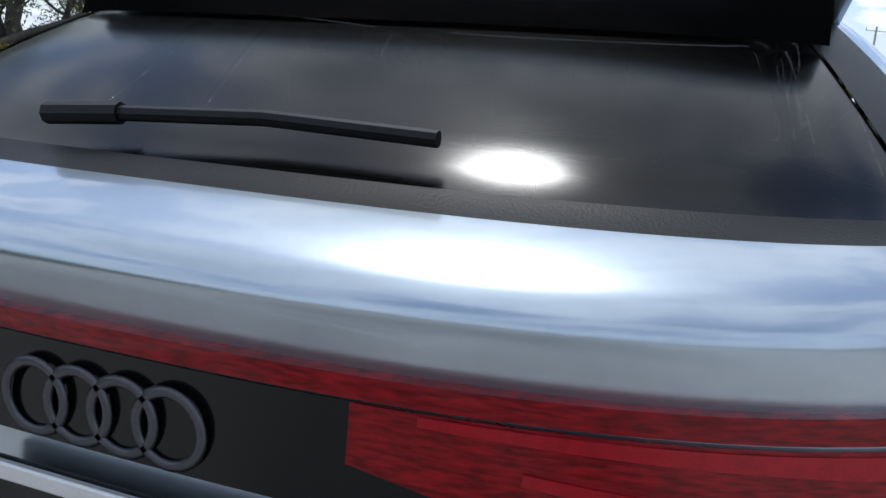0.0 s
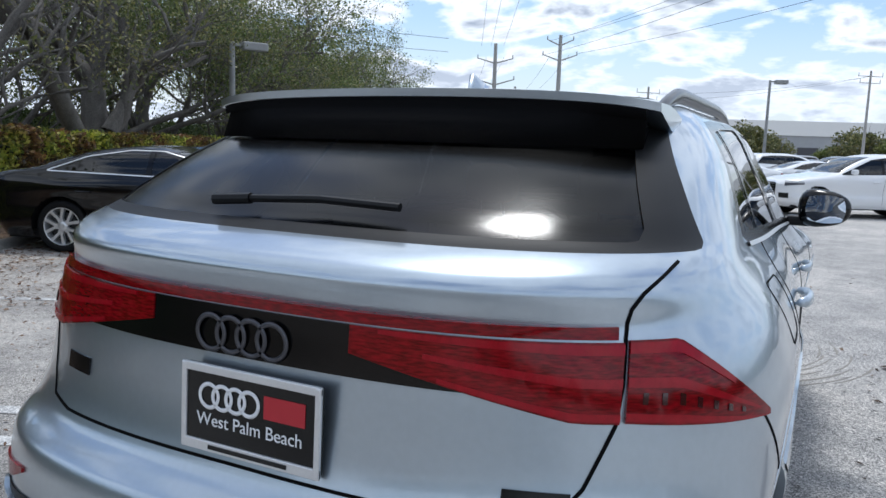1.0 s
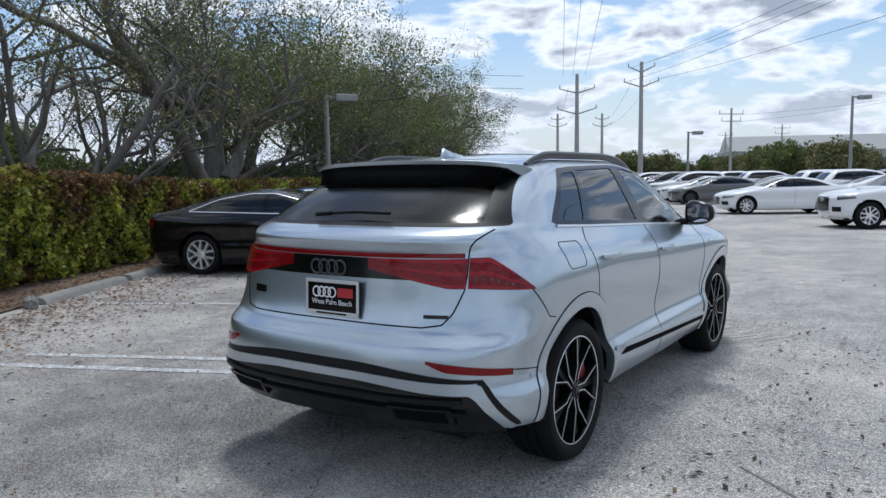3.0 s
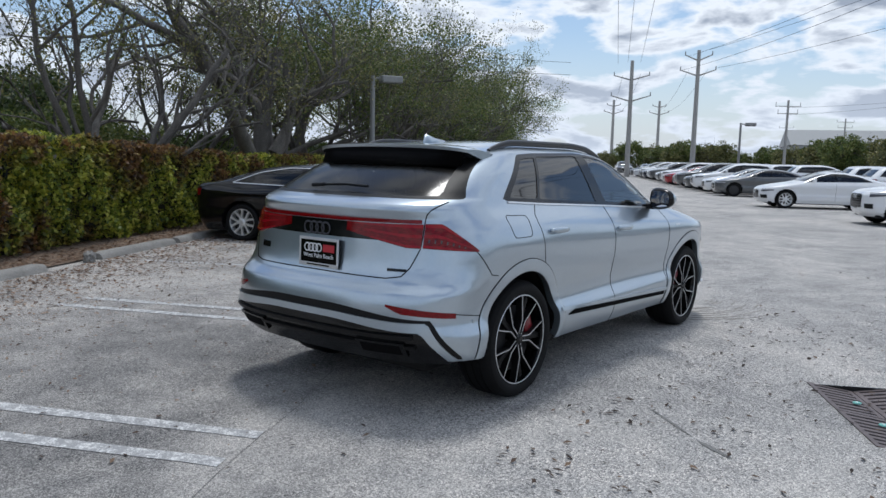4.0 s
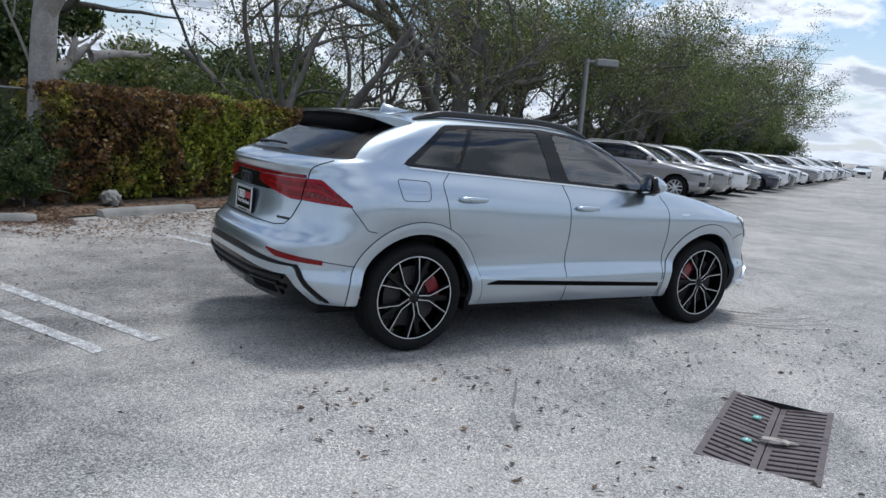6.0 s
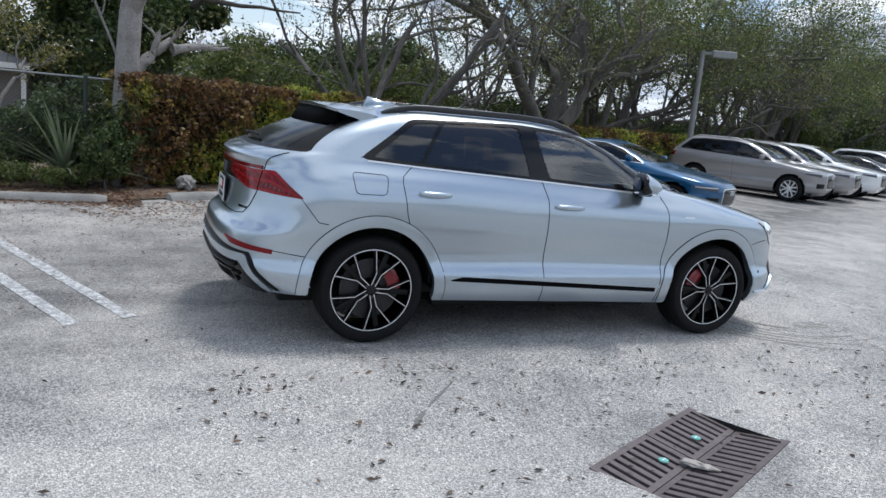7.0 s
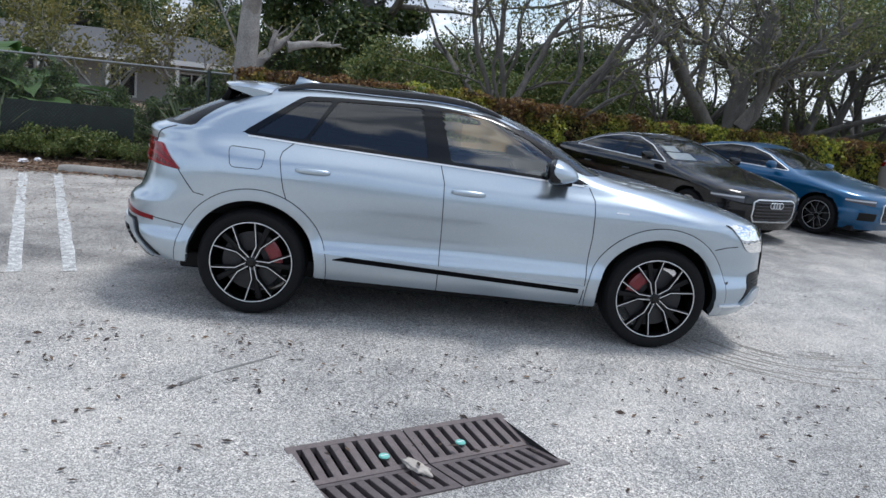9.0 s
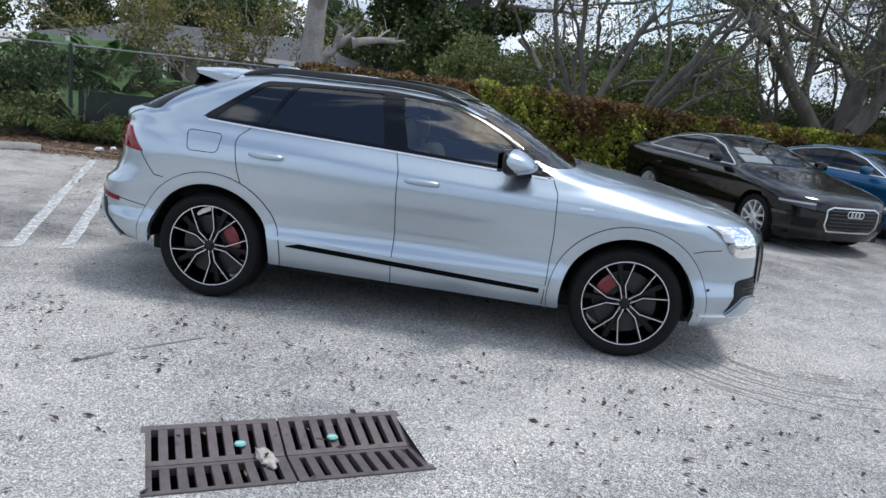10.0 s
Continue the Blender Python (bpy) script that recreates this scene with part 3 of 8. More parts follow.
# ---- the silver suv ----
HUB_R, HUB_F, HUB_Z, TYRE_R = 0.0, 2.995, 0.390, 0.390
suv = Shape(
    yr=[(0.24, -0.86), (0.36, -0.93), (0.45, -0.99), (0.58, -1.045), (0.66, -1.045), (0.76, -1.03), (0.83, -0.965), (0.95, -0.935), (1.05, -0.925), (1.19, -0.915), (1.255, -0.935), (1.28, -0.915), (1.305, -0.86), (1.325, -0.79), (1.38, -0.69), (1.45, -0.555), (1.56, -0.29), (1.62, -0.10), (1.665, 0.12), (1.70, 0.52), (1.716, 0.98)],
    yf=[(0.24, 3.83), (0.34, 3.945), (0.5, 3.99), (0.72, 4.0), (0.86, 3.985), (0.94, 3.935), (0.985, 3.85), (1.03, 3.68), (1.09, 3.40), (1.145, 3.08), (1.19, 2.76), (1.225, 2.59), (1.35, 2.34), (1.48, 2.10), (1.58, 1.86), (1.64, 1.64), (1.68, 1.42), (1.705, 1.18), (1.716, 1.0)],
    w=[(0.24, 0.90), (0.32, 0.945), (0.40, 0.978), (0.47, 0.988), (0.505, 0.989), (0.60, 0.952), (0.66, 0.950), (0.74, 0.963), (0.86, 0.984), (0.95, 0.988), (1.03, 0.982), (1.10, 0.965), (1.155, 0.935), (1.20, 0.900), (1.245, 0.868), (1.30, 0.842), (1.40, 0.798), (1.50, 0.750), (1.58, 0.702), (1.62, 0.662), (1.65, 0.610), (1.675, 0.53), (1.695, 0.42), (1.708, 0.27), (1.716, 0.03)],
    lr=[(0.24, 0.52), (0.78, 0.56), (0.95, 0.66), (1.2, 0.72), (1.33, 0.62), (1.55, 0.5), (1.66, 0.42), (1.70, 0.32), (1.716, 0.008)],
    lf=[(0.24, 1.0), (0.9, 1.08), (1.08, 1.0), (1.18, 0.75), (1.25, 0.62), (1.55, 0.55), (1.66, 0.5), (1.70, 0.3), (1.716, 0.008)],
    nr=[(0.24, 2.8), (0.7, 2.9), (0.9, 2.7), (1.25, 2.7), (1.35, 3.0), (1.6, 3.0), (1.716, 2.2)],
    nf=[(0.24, 3.4), (0.6, 3.1), (0.9, 2.85), (1.05, 3.1), (1.2, 4.2), (1.4, 4.5), (1.6, 3.6), (1.716, 2.2)],
    belt=[(-1.0, 0.035), (-0.2, 0.035), (0.4, 0.02), (1.2, -0.02), (2.0, -0.05), (2.5, -0.075), (3.9, -0.06)],
    top=1.716, blister=((HUB_R - 0.05, 1.02), (HUB_F + 0.05, 0.97)))

main = thing("suv", "silver-blue metallic coupe suv with a closed tailgate, parked on dusty asphalt", "suv", pose(0, 0, 0))
zs = np.concatenate([np.arange(0.24, 0.94, 0.02), np.arange(0.94, 1.34, 0.01), np.arange(1.34, 1.62, 0.016), [1.625, 1.64, 1.652, 1.664, 1.675, 1.685, 1.693, 1.70, 1.706, 1.711, 1.7145, 1.716]])
zbot = pchip([(-1.2, 0.40), (-0.7, 0.37), (-0.46, 0.355), (-0.3, 0.32), (0.5, 0.315), (2.4, 0.285), (3.3, 0.27), (3.6, 0.28), (4, 0.30)])
skin = Skin(suv, zs, 34, 150, 40, zbot)
DLO = rounded([(-0.045, 1.288), (-0.115, 1.312), (-0.095, 1.335), (0.27, 1.600), (0.5, 1.614), (1.18, 1.628), (1.66, 1.592), (1.97, 1.475), (2.40, 1.165), (1.37, 1.222), (0.31, 1.272)], 0.045)
WIN_R = rounded([(0.345, 1.300), (0.525, 1.588), (1.135, 1.604), (1.205, 1.255)], 0.02)
WIN_Q = rounded([(-0.035, 1.318), (0.29, 1.568), (0.485, 1.584), (0.315, 1.302)], 0.03)
WIN_F = rounded([(1.375, 1.250), (1.275, 1.604), (1.64, 1.566), (1.94, 1.452), (2.12, 1.33), (2.31, 1.198)], 0.025)
ARCH = 0.468
REAR_GLASS = rounded([(-0.74, 1.335), (0.72, 1.335), (0.59, 1.562), (-0.59, 1.562)], 0.03)
GLASS_RIM = rounded([(-0.815, 1.318), (0.815, 1.318), (0.738, 1.44), (0.648, 1.572), (-0.648, 1.572), (-0.738, 1.44)], 0.015)
SCREEN = rounded([(-0.80, 1.232), (0.80, 1.232), (0.765, 1.35), (0.60, 1.625), (-0.60, 1.625), (-0.765, 1.35)], 0.04)
for c in (HUB_R, HUB_F):
    skin.snap_side(circle_poly(c, HUB_Z, ARCH), 0.0125)
for poly in (DLO, WIN_R, WIN_Q, WIN_F):
    skin.snap_side(poly, 0.0095)
skin.snap_end(GLASS_RIM, 0.009, True)
skin.snap_end(REAR_GLASS, 0.011, True)
skin.snap_end(SCREEN, 0.013, False)
skin.finish()
C, Z = skin.C, skin.zone
inside = lambda poly, cols=(1, 2): sdf(C[:, cols], poly)[0] < 0
side = C[:, 0] > 0.3
for c in (HUB_R, HUB_F):
    skin.take((np.hypot(C[:, 1] - c, C[:, 2] - HUB_Z) < ARCH) & (C[:, 0] > 0.45))
tabs = [("window", WIN_R, "glass_dark", "dark tinted rear door glass"), ("window", WIN_Q, "glass_dark", "dark tinted quarter glass"), ("window", WIN_F, "glass_front", "lightly tinted front door glass")]
wins = []
for nm, poly, mt, lb in tabs:
    k = skin.take(side & inside(poly))
    for sd in (1, -1):
        skin.emit("side_window", k, (sd,), M[mt], main, lb, -0.004)
k = skin.take(side & inside(DLO))
for sd in (1, -1):
    skin.emit("window_surround", k, (sd,), M["gloss_black"], main, "gloss black window surround and pillar")
behind = C[:, 1] < (suv.yr(C[:, 2]) + suv.yf(C[:, 2])) / 2
k = skin.take(behind & inside(REAR_GLASS, (0, 2)))
gate_glass = k
gate_rim = skin.take(behind & (C[:, 1] < 0.25) & inside(GLASS_RIM, (0, 2)))
k2 = skin.take(~behind & inside(SCREEN, (0, 2)) & (C[:, 1] > 1.2))
skin.emit("windscreen", k2, (1, -1), M["glass_clear"], main, "", -0.003)
# painted panels
x, y, z = C.T
arch_d = np.hypot(y - HUB_R, z - HUB_Z)
hood = skin.take((y > 2.42) & (x < 0.80) & (z > 0.985) & (z < 1.30) & ~behind)
skin.emit("bonnet", hood, (1, -1), M["silver"], main)
fb = skin.take((y > 3.3) & ((z < 0.93 - 0.55 * (3.75 - y) * 0) & (y > 3.42 + 0.0 * z)))
skin.emit("front_bumper", fb, (1, -1), M["silver"], main)
gate = skin.take(behind & ((z > 0.85) & (z < 1.30) & (x < 0.735) & (y < -0.5)) | (behind & (z >= 1.30) & (z < 1.345) & (x < 0.80) & (y < -0.5) & (Z == 0)))
tailgate = skin.emit("tailgate", gate, (1, -1), M["silver"], main, "closed tailgate with a lip spoiler")
skin.emit("rear_window", gate_glass, (1, -1), M["glass_rear"], tailgate, "dark tinted rear window", -0.003)
skin.emit("rear_window_border", gate_rim, (1, -1), M["trim_black"], tailgate, "black border of the rear window")
rb = skin.take((y < -0.30) & (z < np.where(y < -0.53, np.where(x < 0.76, 0.85, 1.03), 1.03 - (y + 0.53) * 1.06)) & (z < 1.03))
skin.emit("rear_bumper", rb, (1, -1), M["silver"], main)
sill = skin.take((y > 0.40) & (y < 2.60) & (z < 0.435))
rd_edge = np.maximum(pchip([(0.3, 0.5), (0.53, 0.53), (0.85, 0.235), (0.95, 0.205), (1.18, 0.165), (1.28, 0.25)])(z), np.where(arch_d < 0.54, 9, -9))
rdoor = skin.take((y > rd_edge) & (y < 1.345) & (z < 1.32) & side)
fdoor = skin.take((y >= 1.345) & (y < 2.44) & (z < 1.30) & side)
fend = skin.take((y >= 2.3) & (z < 1.25) & (x > 0.5))
quarter = skin.take((y < 0.6) & (z < 1.60) & (x > 0.55))
skin.emit("cowl_panel", skin.take((z < 1.30) & (y > 2.2)), (1, -1), M["trim_black"], main)
apil = skin.take((z < 1.61) & (y > 1.0))
roof = skin.take(np.ones(len(C), bool))
skin.emit("roof", roof, (1, -1), M["silver"], main)
for nm, k in (("sill", sill), ("rear_door", rdoor), ("front_door", fdoor), ("front_wing", fend), ("rear_quarter_panel", quarter), ("windscreen_pillar", apil)):
    for sd in (1, -1):
        skin.emit(nm, k, (sd,), M["silver"], main)

SM, RM, WM, FM, TM = {1: suv.side_map(1), -1: suv.side_map(-1)}, suv.rear_map(), suv.wrap_map(), suv.front_map(), suv.top_map()
for sd in (1, -1):
    o = (sd, 0, 0.2)
    gaps = [
        [(0.25, 1.272), (0.175, 1.205), (0.165, 1.16), (0.205, 0.95), (0.235, 0.86)],
        [(1.30, 1.226), (1.335, 1.10), (1.35, 0.7), (1.352, 0.30)],
        [(2.40, 1.162), (2.438, 1.08), (2.45, 0.8), (2.44, 0.5), (2.43, 0.30)],
        [(-0.535, 1.018), (-0.415, 0.868), (-0.345, 0.856)],
        [(-0.71, 0.660), (-0.45, 0.618)],
            ]
    for g in gaps:
        ribbon("panel_gap", g, SM[sd], o, M["seam"], main, 0.0055)
    ribbon("fuel_flap_gap", rounded([(-0.198, 1.215), (-0.172, 1.074), (0.045, 1.074), (0.060, 1.205)], 0.035), SM[sd], o, M["seam"], main, 0.0045, closed=True) if sd > 0 else None
    ribbon("door_weather_strip", [(-0.08, 1.291), (0.31, 1.268), (1.37, 1.218), (2.36, 1.166)], SM[sd], o, M["alu"], main, 0.012, 0.006, label="bright strip under the windows")
    # wheel arch mouldings
    for hub in (HUB_R, HUB_F):
        zb = float(zbot(hub))
        a0 = math.asin(max(-1, (0.40 - HUB_Z) / 0.5)) - 0.14
        a0, a1 = (-0.13, math.pi + 0.045) if hub == HUB_R else (-0.205, math.pi + 0.185)
        u = np.linspace(a0, a1, 46)
        f = lambda a, r, hub=hub, sd=sd: np.array([sd * float(suv.half(hub + r * math.cos(a), HUB_Z + r * math.sin(a))), hub + r * math.cos(a), HUB_Z + r * math.sin(a)])
        overlay("wheel_arch_trim", f, u, lambda a: ARCH - 0.010, lambda a: 0.538, 5, o, M["silver"], main, 0.005, 0.05, "body-coloured wheel arch moulding", 0.004)
        ribbon("arch_gap", [(a, 0.5415) for a in u], f, o, M["seam"], main, 0.0045, 0.0015)
        bm = bmesh.new()
        rows = []
        for a in np.linspace(0.0, math.pi, 30):
            edge = min(0.955, float(suv.half(hub + ARCH * math.cos(a), HUB_Z + ARCH * math.sin(a))) - 0.012)
            rows.append([bm.verts.new((sd * xx, hub + rr * math.cos(a), HUB_Z + rr * math.sin(a))) for xx, rr in ((edge, ARCH - 0.006), (edge - 0.055, ARCH + 0.006), (0.62, ARCH + 0.0), (0.60, 0.30))])
        for p, q in zip(rows, rows[1:]):
            for i in range(3):
                bm.faces.new((p[i], p[i + 1], q[i + 1], q[i]))
        part("wheel_well", bm, M["black_plastic"], main, "black wheel well liner", True)
    # side moulding with a bright upper edge
    overlay("sill_strip", SM[sd], np.linspace(0.585, 2.40, 40), lambda a: 0.472 - (a - 0.585) * 0.045, lambda a: 0.472 - (a - 0.585) * 0.045 + min(0.034, 0.006 + (a - 0.585) * 0.3), 3, o, M["seam"], main, 0.006, 0.012, "black side strip")
    ribbon("sill_crease", [(0.48, 0.526), (1.34, 0.487), (2.44, 0.438)], SM[sd], o, M["silver"], main, 0.024, 0.012, label="raised edge along the sill")
    # door handles
    for hy, hz in ((0.28, 1.098), (1.39, 1.05)):
        bm = bmesh.new()
        rings = []
        for i in range(13):
            t = i / 12
            yy, zz = hy + 0.245 * t, hz - 0.004 * t
            xs = float(suv.half(yy, zz)) + 0.012 + 0.026 * math.sin(math.pi * t)**0.5
            hh, dd = 0.021 * (0.55 + 0.45 * math.sin(math.pi * t)**0.5), 0.012
            rings.append([bm.verts.new((sd * (xs + dd * math.cos(a)), yy, zz + hh * math.sin(a))) for a in np.linspace(0, 2 * math.pi, 10, endpoint=False)])
        for p, q in zip(rings, rings[1:]):
            for i in range(10):
                bm.faces.new((p[i], p[(i + 1) % 10], q[(i + 1) % 10], q[i]))
        bm.faces.new(rings[0]); bm.faces.new(rings[-1][::-1])
        bmesh.ops.recalc_face_normals(bm, faces=bm.faces)
        h = part("door_handle", bm, M["silver"], main, "body-coloured door handle", True)
    # mirror
    bm = bmesh.new()
    bmesh.ops.create_icosphere(bm, subdivisions=3, radius=1)
    for v in bm.verts:
        c = v.co
        c.x, c.y, c.z = (abs(c.x)**0.75) * math.copysign(1, c.x), (abs(c.y)**0.8) * math.copysign(1, c.y), (abs(c.z)**0.75) * math.copysign(1, c.z)
        v.co = Vector((sd * (1.03 + 0.115 * c.x), 2.115 + c.y * (0.15 * (1 - 0.25 * c.z) if c.y > 0 else 0.06) - 0.03 * c.x, 1.262 + 0.088 * c.z * (1 - 0.2 * c.x) * (1 - 0.35 * max(c.y, 0))))
    mir = part("door_mirror", bm, M["silver"], main, "silver door mirror housing", True)
    bm = bmesh.new()
    bmesh.ops.create_grid(bm, x_segments=8, y_segments=6, size=1)
    for v in bm.verts:
        a, b = v.co.x, v.co.y
        k = max(abs(a), abs(b)) / max(1e-6, math.hypot(a, b))
        k = 1 if math.hypot(a, b) < 1e-6 else k
        q = 0.45 + 0.55 * k
        v.co = Vector((sd * (1.035 + 0.088 * a * q), 2.043 - 0.006 * (1 - a * a) - 0.03 * a * 0.9, 1.262 + 0.068 * b * q))
    part("mirror_glass", bm, plain("mirror_silvering", (0.85, 0.87, 0.9), 0.02, 1.0, 0, 0.01), mir, "", True)
    bm = bmesh.new()
    bmesh.ops.create_icosphere(bm, subdivisions=3, radius=1)
    for v in bm.verts:
        c = v.co
        c.x, c.y, c.z = (abs(c.x)**0.75) * math.copysign(1, c.x), (abs(c.y)**0.8) * math.copysign(1, c.y), (abs(c.z)**0.75) * math.copysign(1, c.z)
        v.co = Vector((sd * (1.03 + 0.119 * c.x), 2.112 + min(c.y, -0.1 + 0.6 * max(0, -c.z)) * (0.15 if c.y > 0 else 0.064) - 0.03 * c.x, 1.262 + 0.092 * min(c.z, 0.99) * (1 - 0.2 * c.x) * (1 - 0.35 * max(c.y, 0))))
    part("mirror_bezel", bm, M["gloss_black"], mir, "gloss black mirror bezel", True)
    part("mirror_base", box(min(sd * 0.86, sd * 0.98), max(sd * 0.86, sd * 0.98), 2.13, 2.25, 1.165, 1.215, bevel=0.015), M["trim_black"], mir, "black mirror foot")
    # roof rail
    bm = bmesh.new()
    rings = []
    for i in range(41):
        t = i / 40
        yy = 0.07 + 1.66 * t
        lift = 0.036 * min(1, 7 * t, 7 * (1 - t))**0.7
        zz = suv.ztop(0.592, yy) + lift
        rings.append([bm.verts.new((sd * (0.598 + 0.016 * math.cos(a)), yy, zz + (0.014 + 0.6 * lift * (math.sin(a) < 0)) * math.sin(a))) for a in np.linspace(0, 2 * math.pi, 10, endpoint=False)])
    for p, q in zip(rings, rings[1:]):
        for i in range(10):
            bm.faces.new((p[i], p[(i + 1) % 10], q[(i + 1) % 10], q[i]))
    bm.faces.new(rings[0]); bm.faces.new(rings[-1][::-1])
    bmesh.ops.recalc_face_normals(bm, faces=bm.faces)
    part("roof_rail", bm, M["satin_rail"], main, "satin black roof rail", True, 50)
    # front: headlight, lower intake
    wm = lambda s, zz, sd=sd: suv.at(sd * s, zz)
    fw = lambda f, zz, sd=sd: suv.at(sd * (suv.walked(zz)[1][-1] - f), zz)     # f metres round from the nose
    of = lambda f, sd=sd: (sd * 0.7, 0.7, 0)
    hl = np.linspace(0.70, 1.045, 16)
    h_lo = pchip([(0.70, 0.778), (0.90, 0.786), (0.965, 0.812), (1.045, 0.935)])
    h_hi = lambda f: 0.966 + 0.020 * (f - 0.70) / 0.345
    hlo = overlay("headlight", fw, hl, lambda f: float(h_lo(f)), h_hi, 8, of, M["seam"], main, 0.003, 0.02, "clear headlight unit with bright inner parts")
    overlay("headlight_upper_reflector", fw, hl[1:-1], lambda f: 0.888 + 0.06 * max(0, f - 0.96), lambda f: h_hi(f) - 0.012, 3, of, M["lamp_body"], hlo, 0.006, 0.003, "bright upper light module")
    overlay("headlight_lower_reflector", fw, hl[4:-2], lambda f: float(h_lo(f)) + 0.014, lambda f: 0.874, 3, of, M["lamp_inner"], hlo, 0.006, 0.003)
    for q in range(8):
        c = 0.72 + 0.038 * q
        overlay("daytime_light_segment", fw, np.linspace(c, c + 0.026, 3), lambda f: h_hi(f) - 0.040, lambda f: h_hi(f) - 0.016, 1, of, M["alu"], hlo, 0.0085, 0.004)
    overlay("headlight_lens", fw, hl, lambda f: float(h_lo(f)), h_hi, 8, of, M["lens_clear"], hlo, 0.014, 0.009)
    ribbon("panel_gap", [(1.045, 0.832), (1.16, 0.822), (1.25, 0.80)], fw, (sd * 0.8, 0.6, 0), M["seam"], main, 0.0055)
    ik = np.linspace(0.56, 0.965, 16)
    i_lo = pchip([(0.56, 0.484), (0.80, 0.512), (0.86, 0.490), (0.965, 0.400)])
    i_hi = pchip([(0.56, 0.640), (0.70, 0.634), (0.87, 0.620), (0.965, 0.412)])
    ink = overlay("bumper_intake", fw, ik, lambda f: float(i_lo(f)), lambda f: float(i_hi(f)), 5, of, M["trim_black"], main, 0.003, 0.012, "black mesh bumper intake")
    for q in range(5):
        zz = 0.515 + 0.024 * q
        overlay("intake_slat", fw, np.linspace(0.60, 0.86 - 0.012 * q, 6), lambda f, zz=zz: zz - 0.003, lambda f, zz=zz: zz + 0.003, 1, of, M["gloss_black"], ink, 0.007, 0.005)
    b_hi = pchip([(0.55, 0.476), (0.80, 0.505), (0.86, 0.480), (0.955, 0.392)])
    overlay("bumper_blade", fw, np.linspace(0.55, 0.955, 14), lambda f: 0.372, lambda f: max(0.380, float(b_hi(f))), 3, of, M["silver"], main, 0.022, 0.025, "silver blade under the intake", 0.006)
    ribbon("blade_edge", [(0.60, 0.374), (0.80, 0.374), (0.955, 0.384), (1.16, 0.384)], fw, (sd * 0.7, 0.7, 0), M["alu"], main, 0.010, 0.026, label="bright edge under the blade")
    psn = part("parking_sensor", lathe([(0.0, 0.012), (0.004, 0.012), (0.005, 0.0)], 14), M["dark_alu"], main)
    psn.matrix_local = pose(sd * float(suv.half(3.53, 0.555)), 3.53, 0.555, 0, 0, 35 if sd > 0 else 145)
    # rear lamp on the quarter panel, beside the gate
    s1 = 1.108
    tl = np.linspace(0.762, s1, 24)
    up = lambda s: 1.176 - 0.150 * max(0, (s - 0.86) / (s1 - 0.86))**1.05
    lo = lambda s: 1.036 - 0.020 * (s - 0.762) / (s1 - 0.762)
    ot = lambda s, sd=sd: (sd * (0.2 + 0.8 * step(0.7, 1.1, abs(s))), -1.0 + 0.5 * step(0.7, 1.2, abs(s)), 0)
    lamp = overlay("tail_lamp", wm, tl, lo, up, 8, ot, M["red_lens"], main, 0.010, 0.02, "dark red wrap-around tail lamp with bright bands")
    for a, b, last in ((0.03, 0.13, 1), (0.44, 0.56, 3), (0.84, 0.97, 8)):
        overlay("lamp_band", wm, tl[:len(tl) - last], lambda s, a=a: lo(s) + a * (up(s) - lo(s)), lambda s, b=b: lo(s) + b * (up(s) - lo(s)), 2, ot, M["red_bright"], lamp, 0.0125, 0.003, "bright red band in the lamp")
    for q in range(7):
        c = 0.79 + 0.036 * q
        overlay("lamp_rib", wm, np.linspace(c, c + 0.010, 3), lambda s: lo(s) + 0.24 * (up(s) - lo(s)), lambda s: lo(s) + 0.38 * (up(s) - lo(s)), 2, ot, M["dark_lens"], lamp, 0.0125, 0.003)
    tg = np.linspace(0.25, 0.752, 18)
    lo2 = lambda s: 1.118 - 0.084 * min(1, (s - 0.25) / 0.42)
    lamp2 = overlay("gate_lamp", wm, tg, lo2, lambda s: 1.172, 8, ot, M["red_lens"], tailgate, 0.010, 0.02, "dark red tail lamp on the gate")
    for a, b, first in ((0.03, 0.13, 6), (0.44, 0.56, 5), (0.84, 0.97, 2)):
        overlay("lamp_band", wm, tg[first:], lambda s, a=a: lo2(s) + a * (1.172 - lo2(s)), lambda s, b=b: lo2(s) + b * (1.172 - lo2(s)), 2, ot, M["red_bright"], lamp2, 0.0125, 0.003, "bright red band in the lamp")
    # rear reflector low on the bumper
    s2 = 1.062
    rf = np.linspace(0.63, s2, 14)
    overlay("rear_reflector", wm, rf, lambda s: 0.704 - 0.030 * min(1, (s - 0.63) / 0.09) - 0.105 * (s - 0.63) * 0.85, lambda s: 0.716 - 0.115 * (s - 0.63), 3, ot, M["red_lens"], main, 0.006, 0.014, "dark red bumper reflector")
    psn = part("parking_sensor", lathe([(0.0, 0.011), (0.004, 0.011), (0.005, 0.0)], 14), M["silver"], main)
    psn.matrix_local = pose(sd * float(suv.half(-0.56, 0.60)), -0.56, 0.60, 0, 0, 0 if sd > 0 else 180)
    # gate gap
    ribbon("gate_gap", [(0.0, 0.856), (0.56, 0.853), (0.655, 0.868), (0.700, 0.92), (0.748, 1.03), (0.756, 1.10), (0.757, 1.18)], lambda s, zz, sd=sd: suv.at(sd * s, zz), (sd * 0.2, -1, 0), M["seam"], tailgate, 0.007, 0.002)
    ribbon("gate_gap", [(0.757, 1.18), (0.760, 1.205), (0.772, 1.23), (0.80, 1.258), (0.838, 1.285), (0.862, 1.305)], lambda s, zz, sd=sd: suv.at(sd * s, zz), (sd * 0.5, -0.8, 0.4), M["seam"], tailgate, 0.007, 0.002, 0.012)

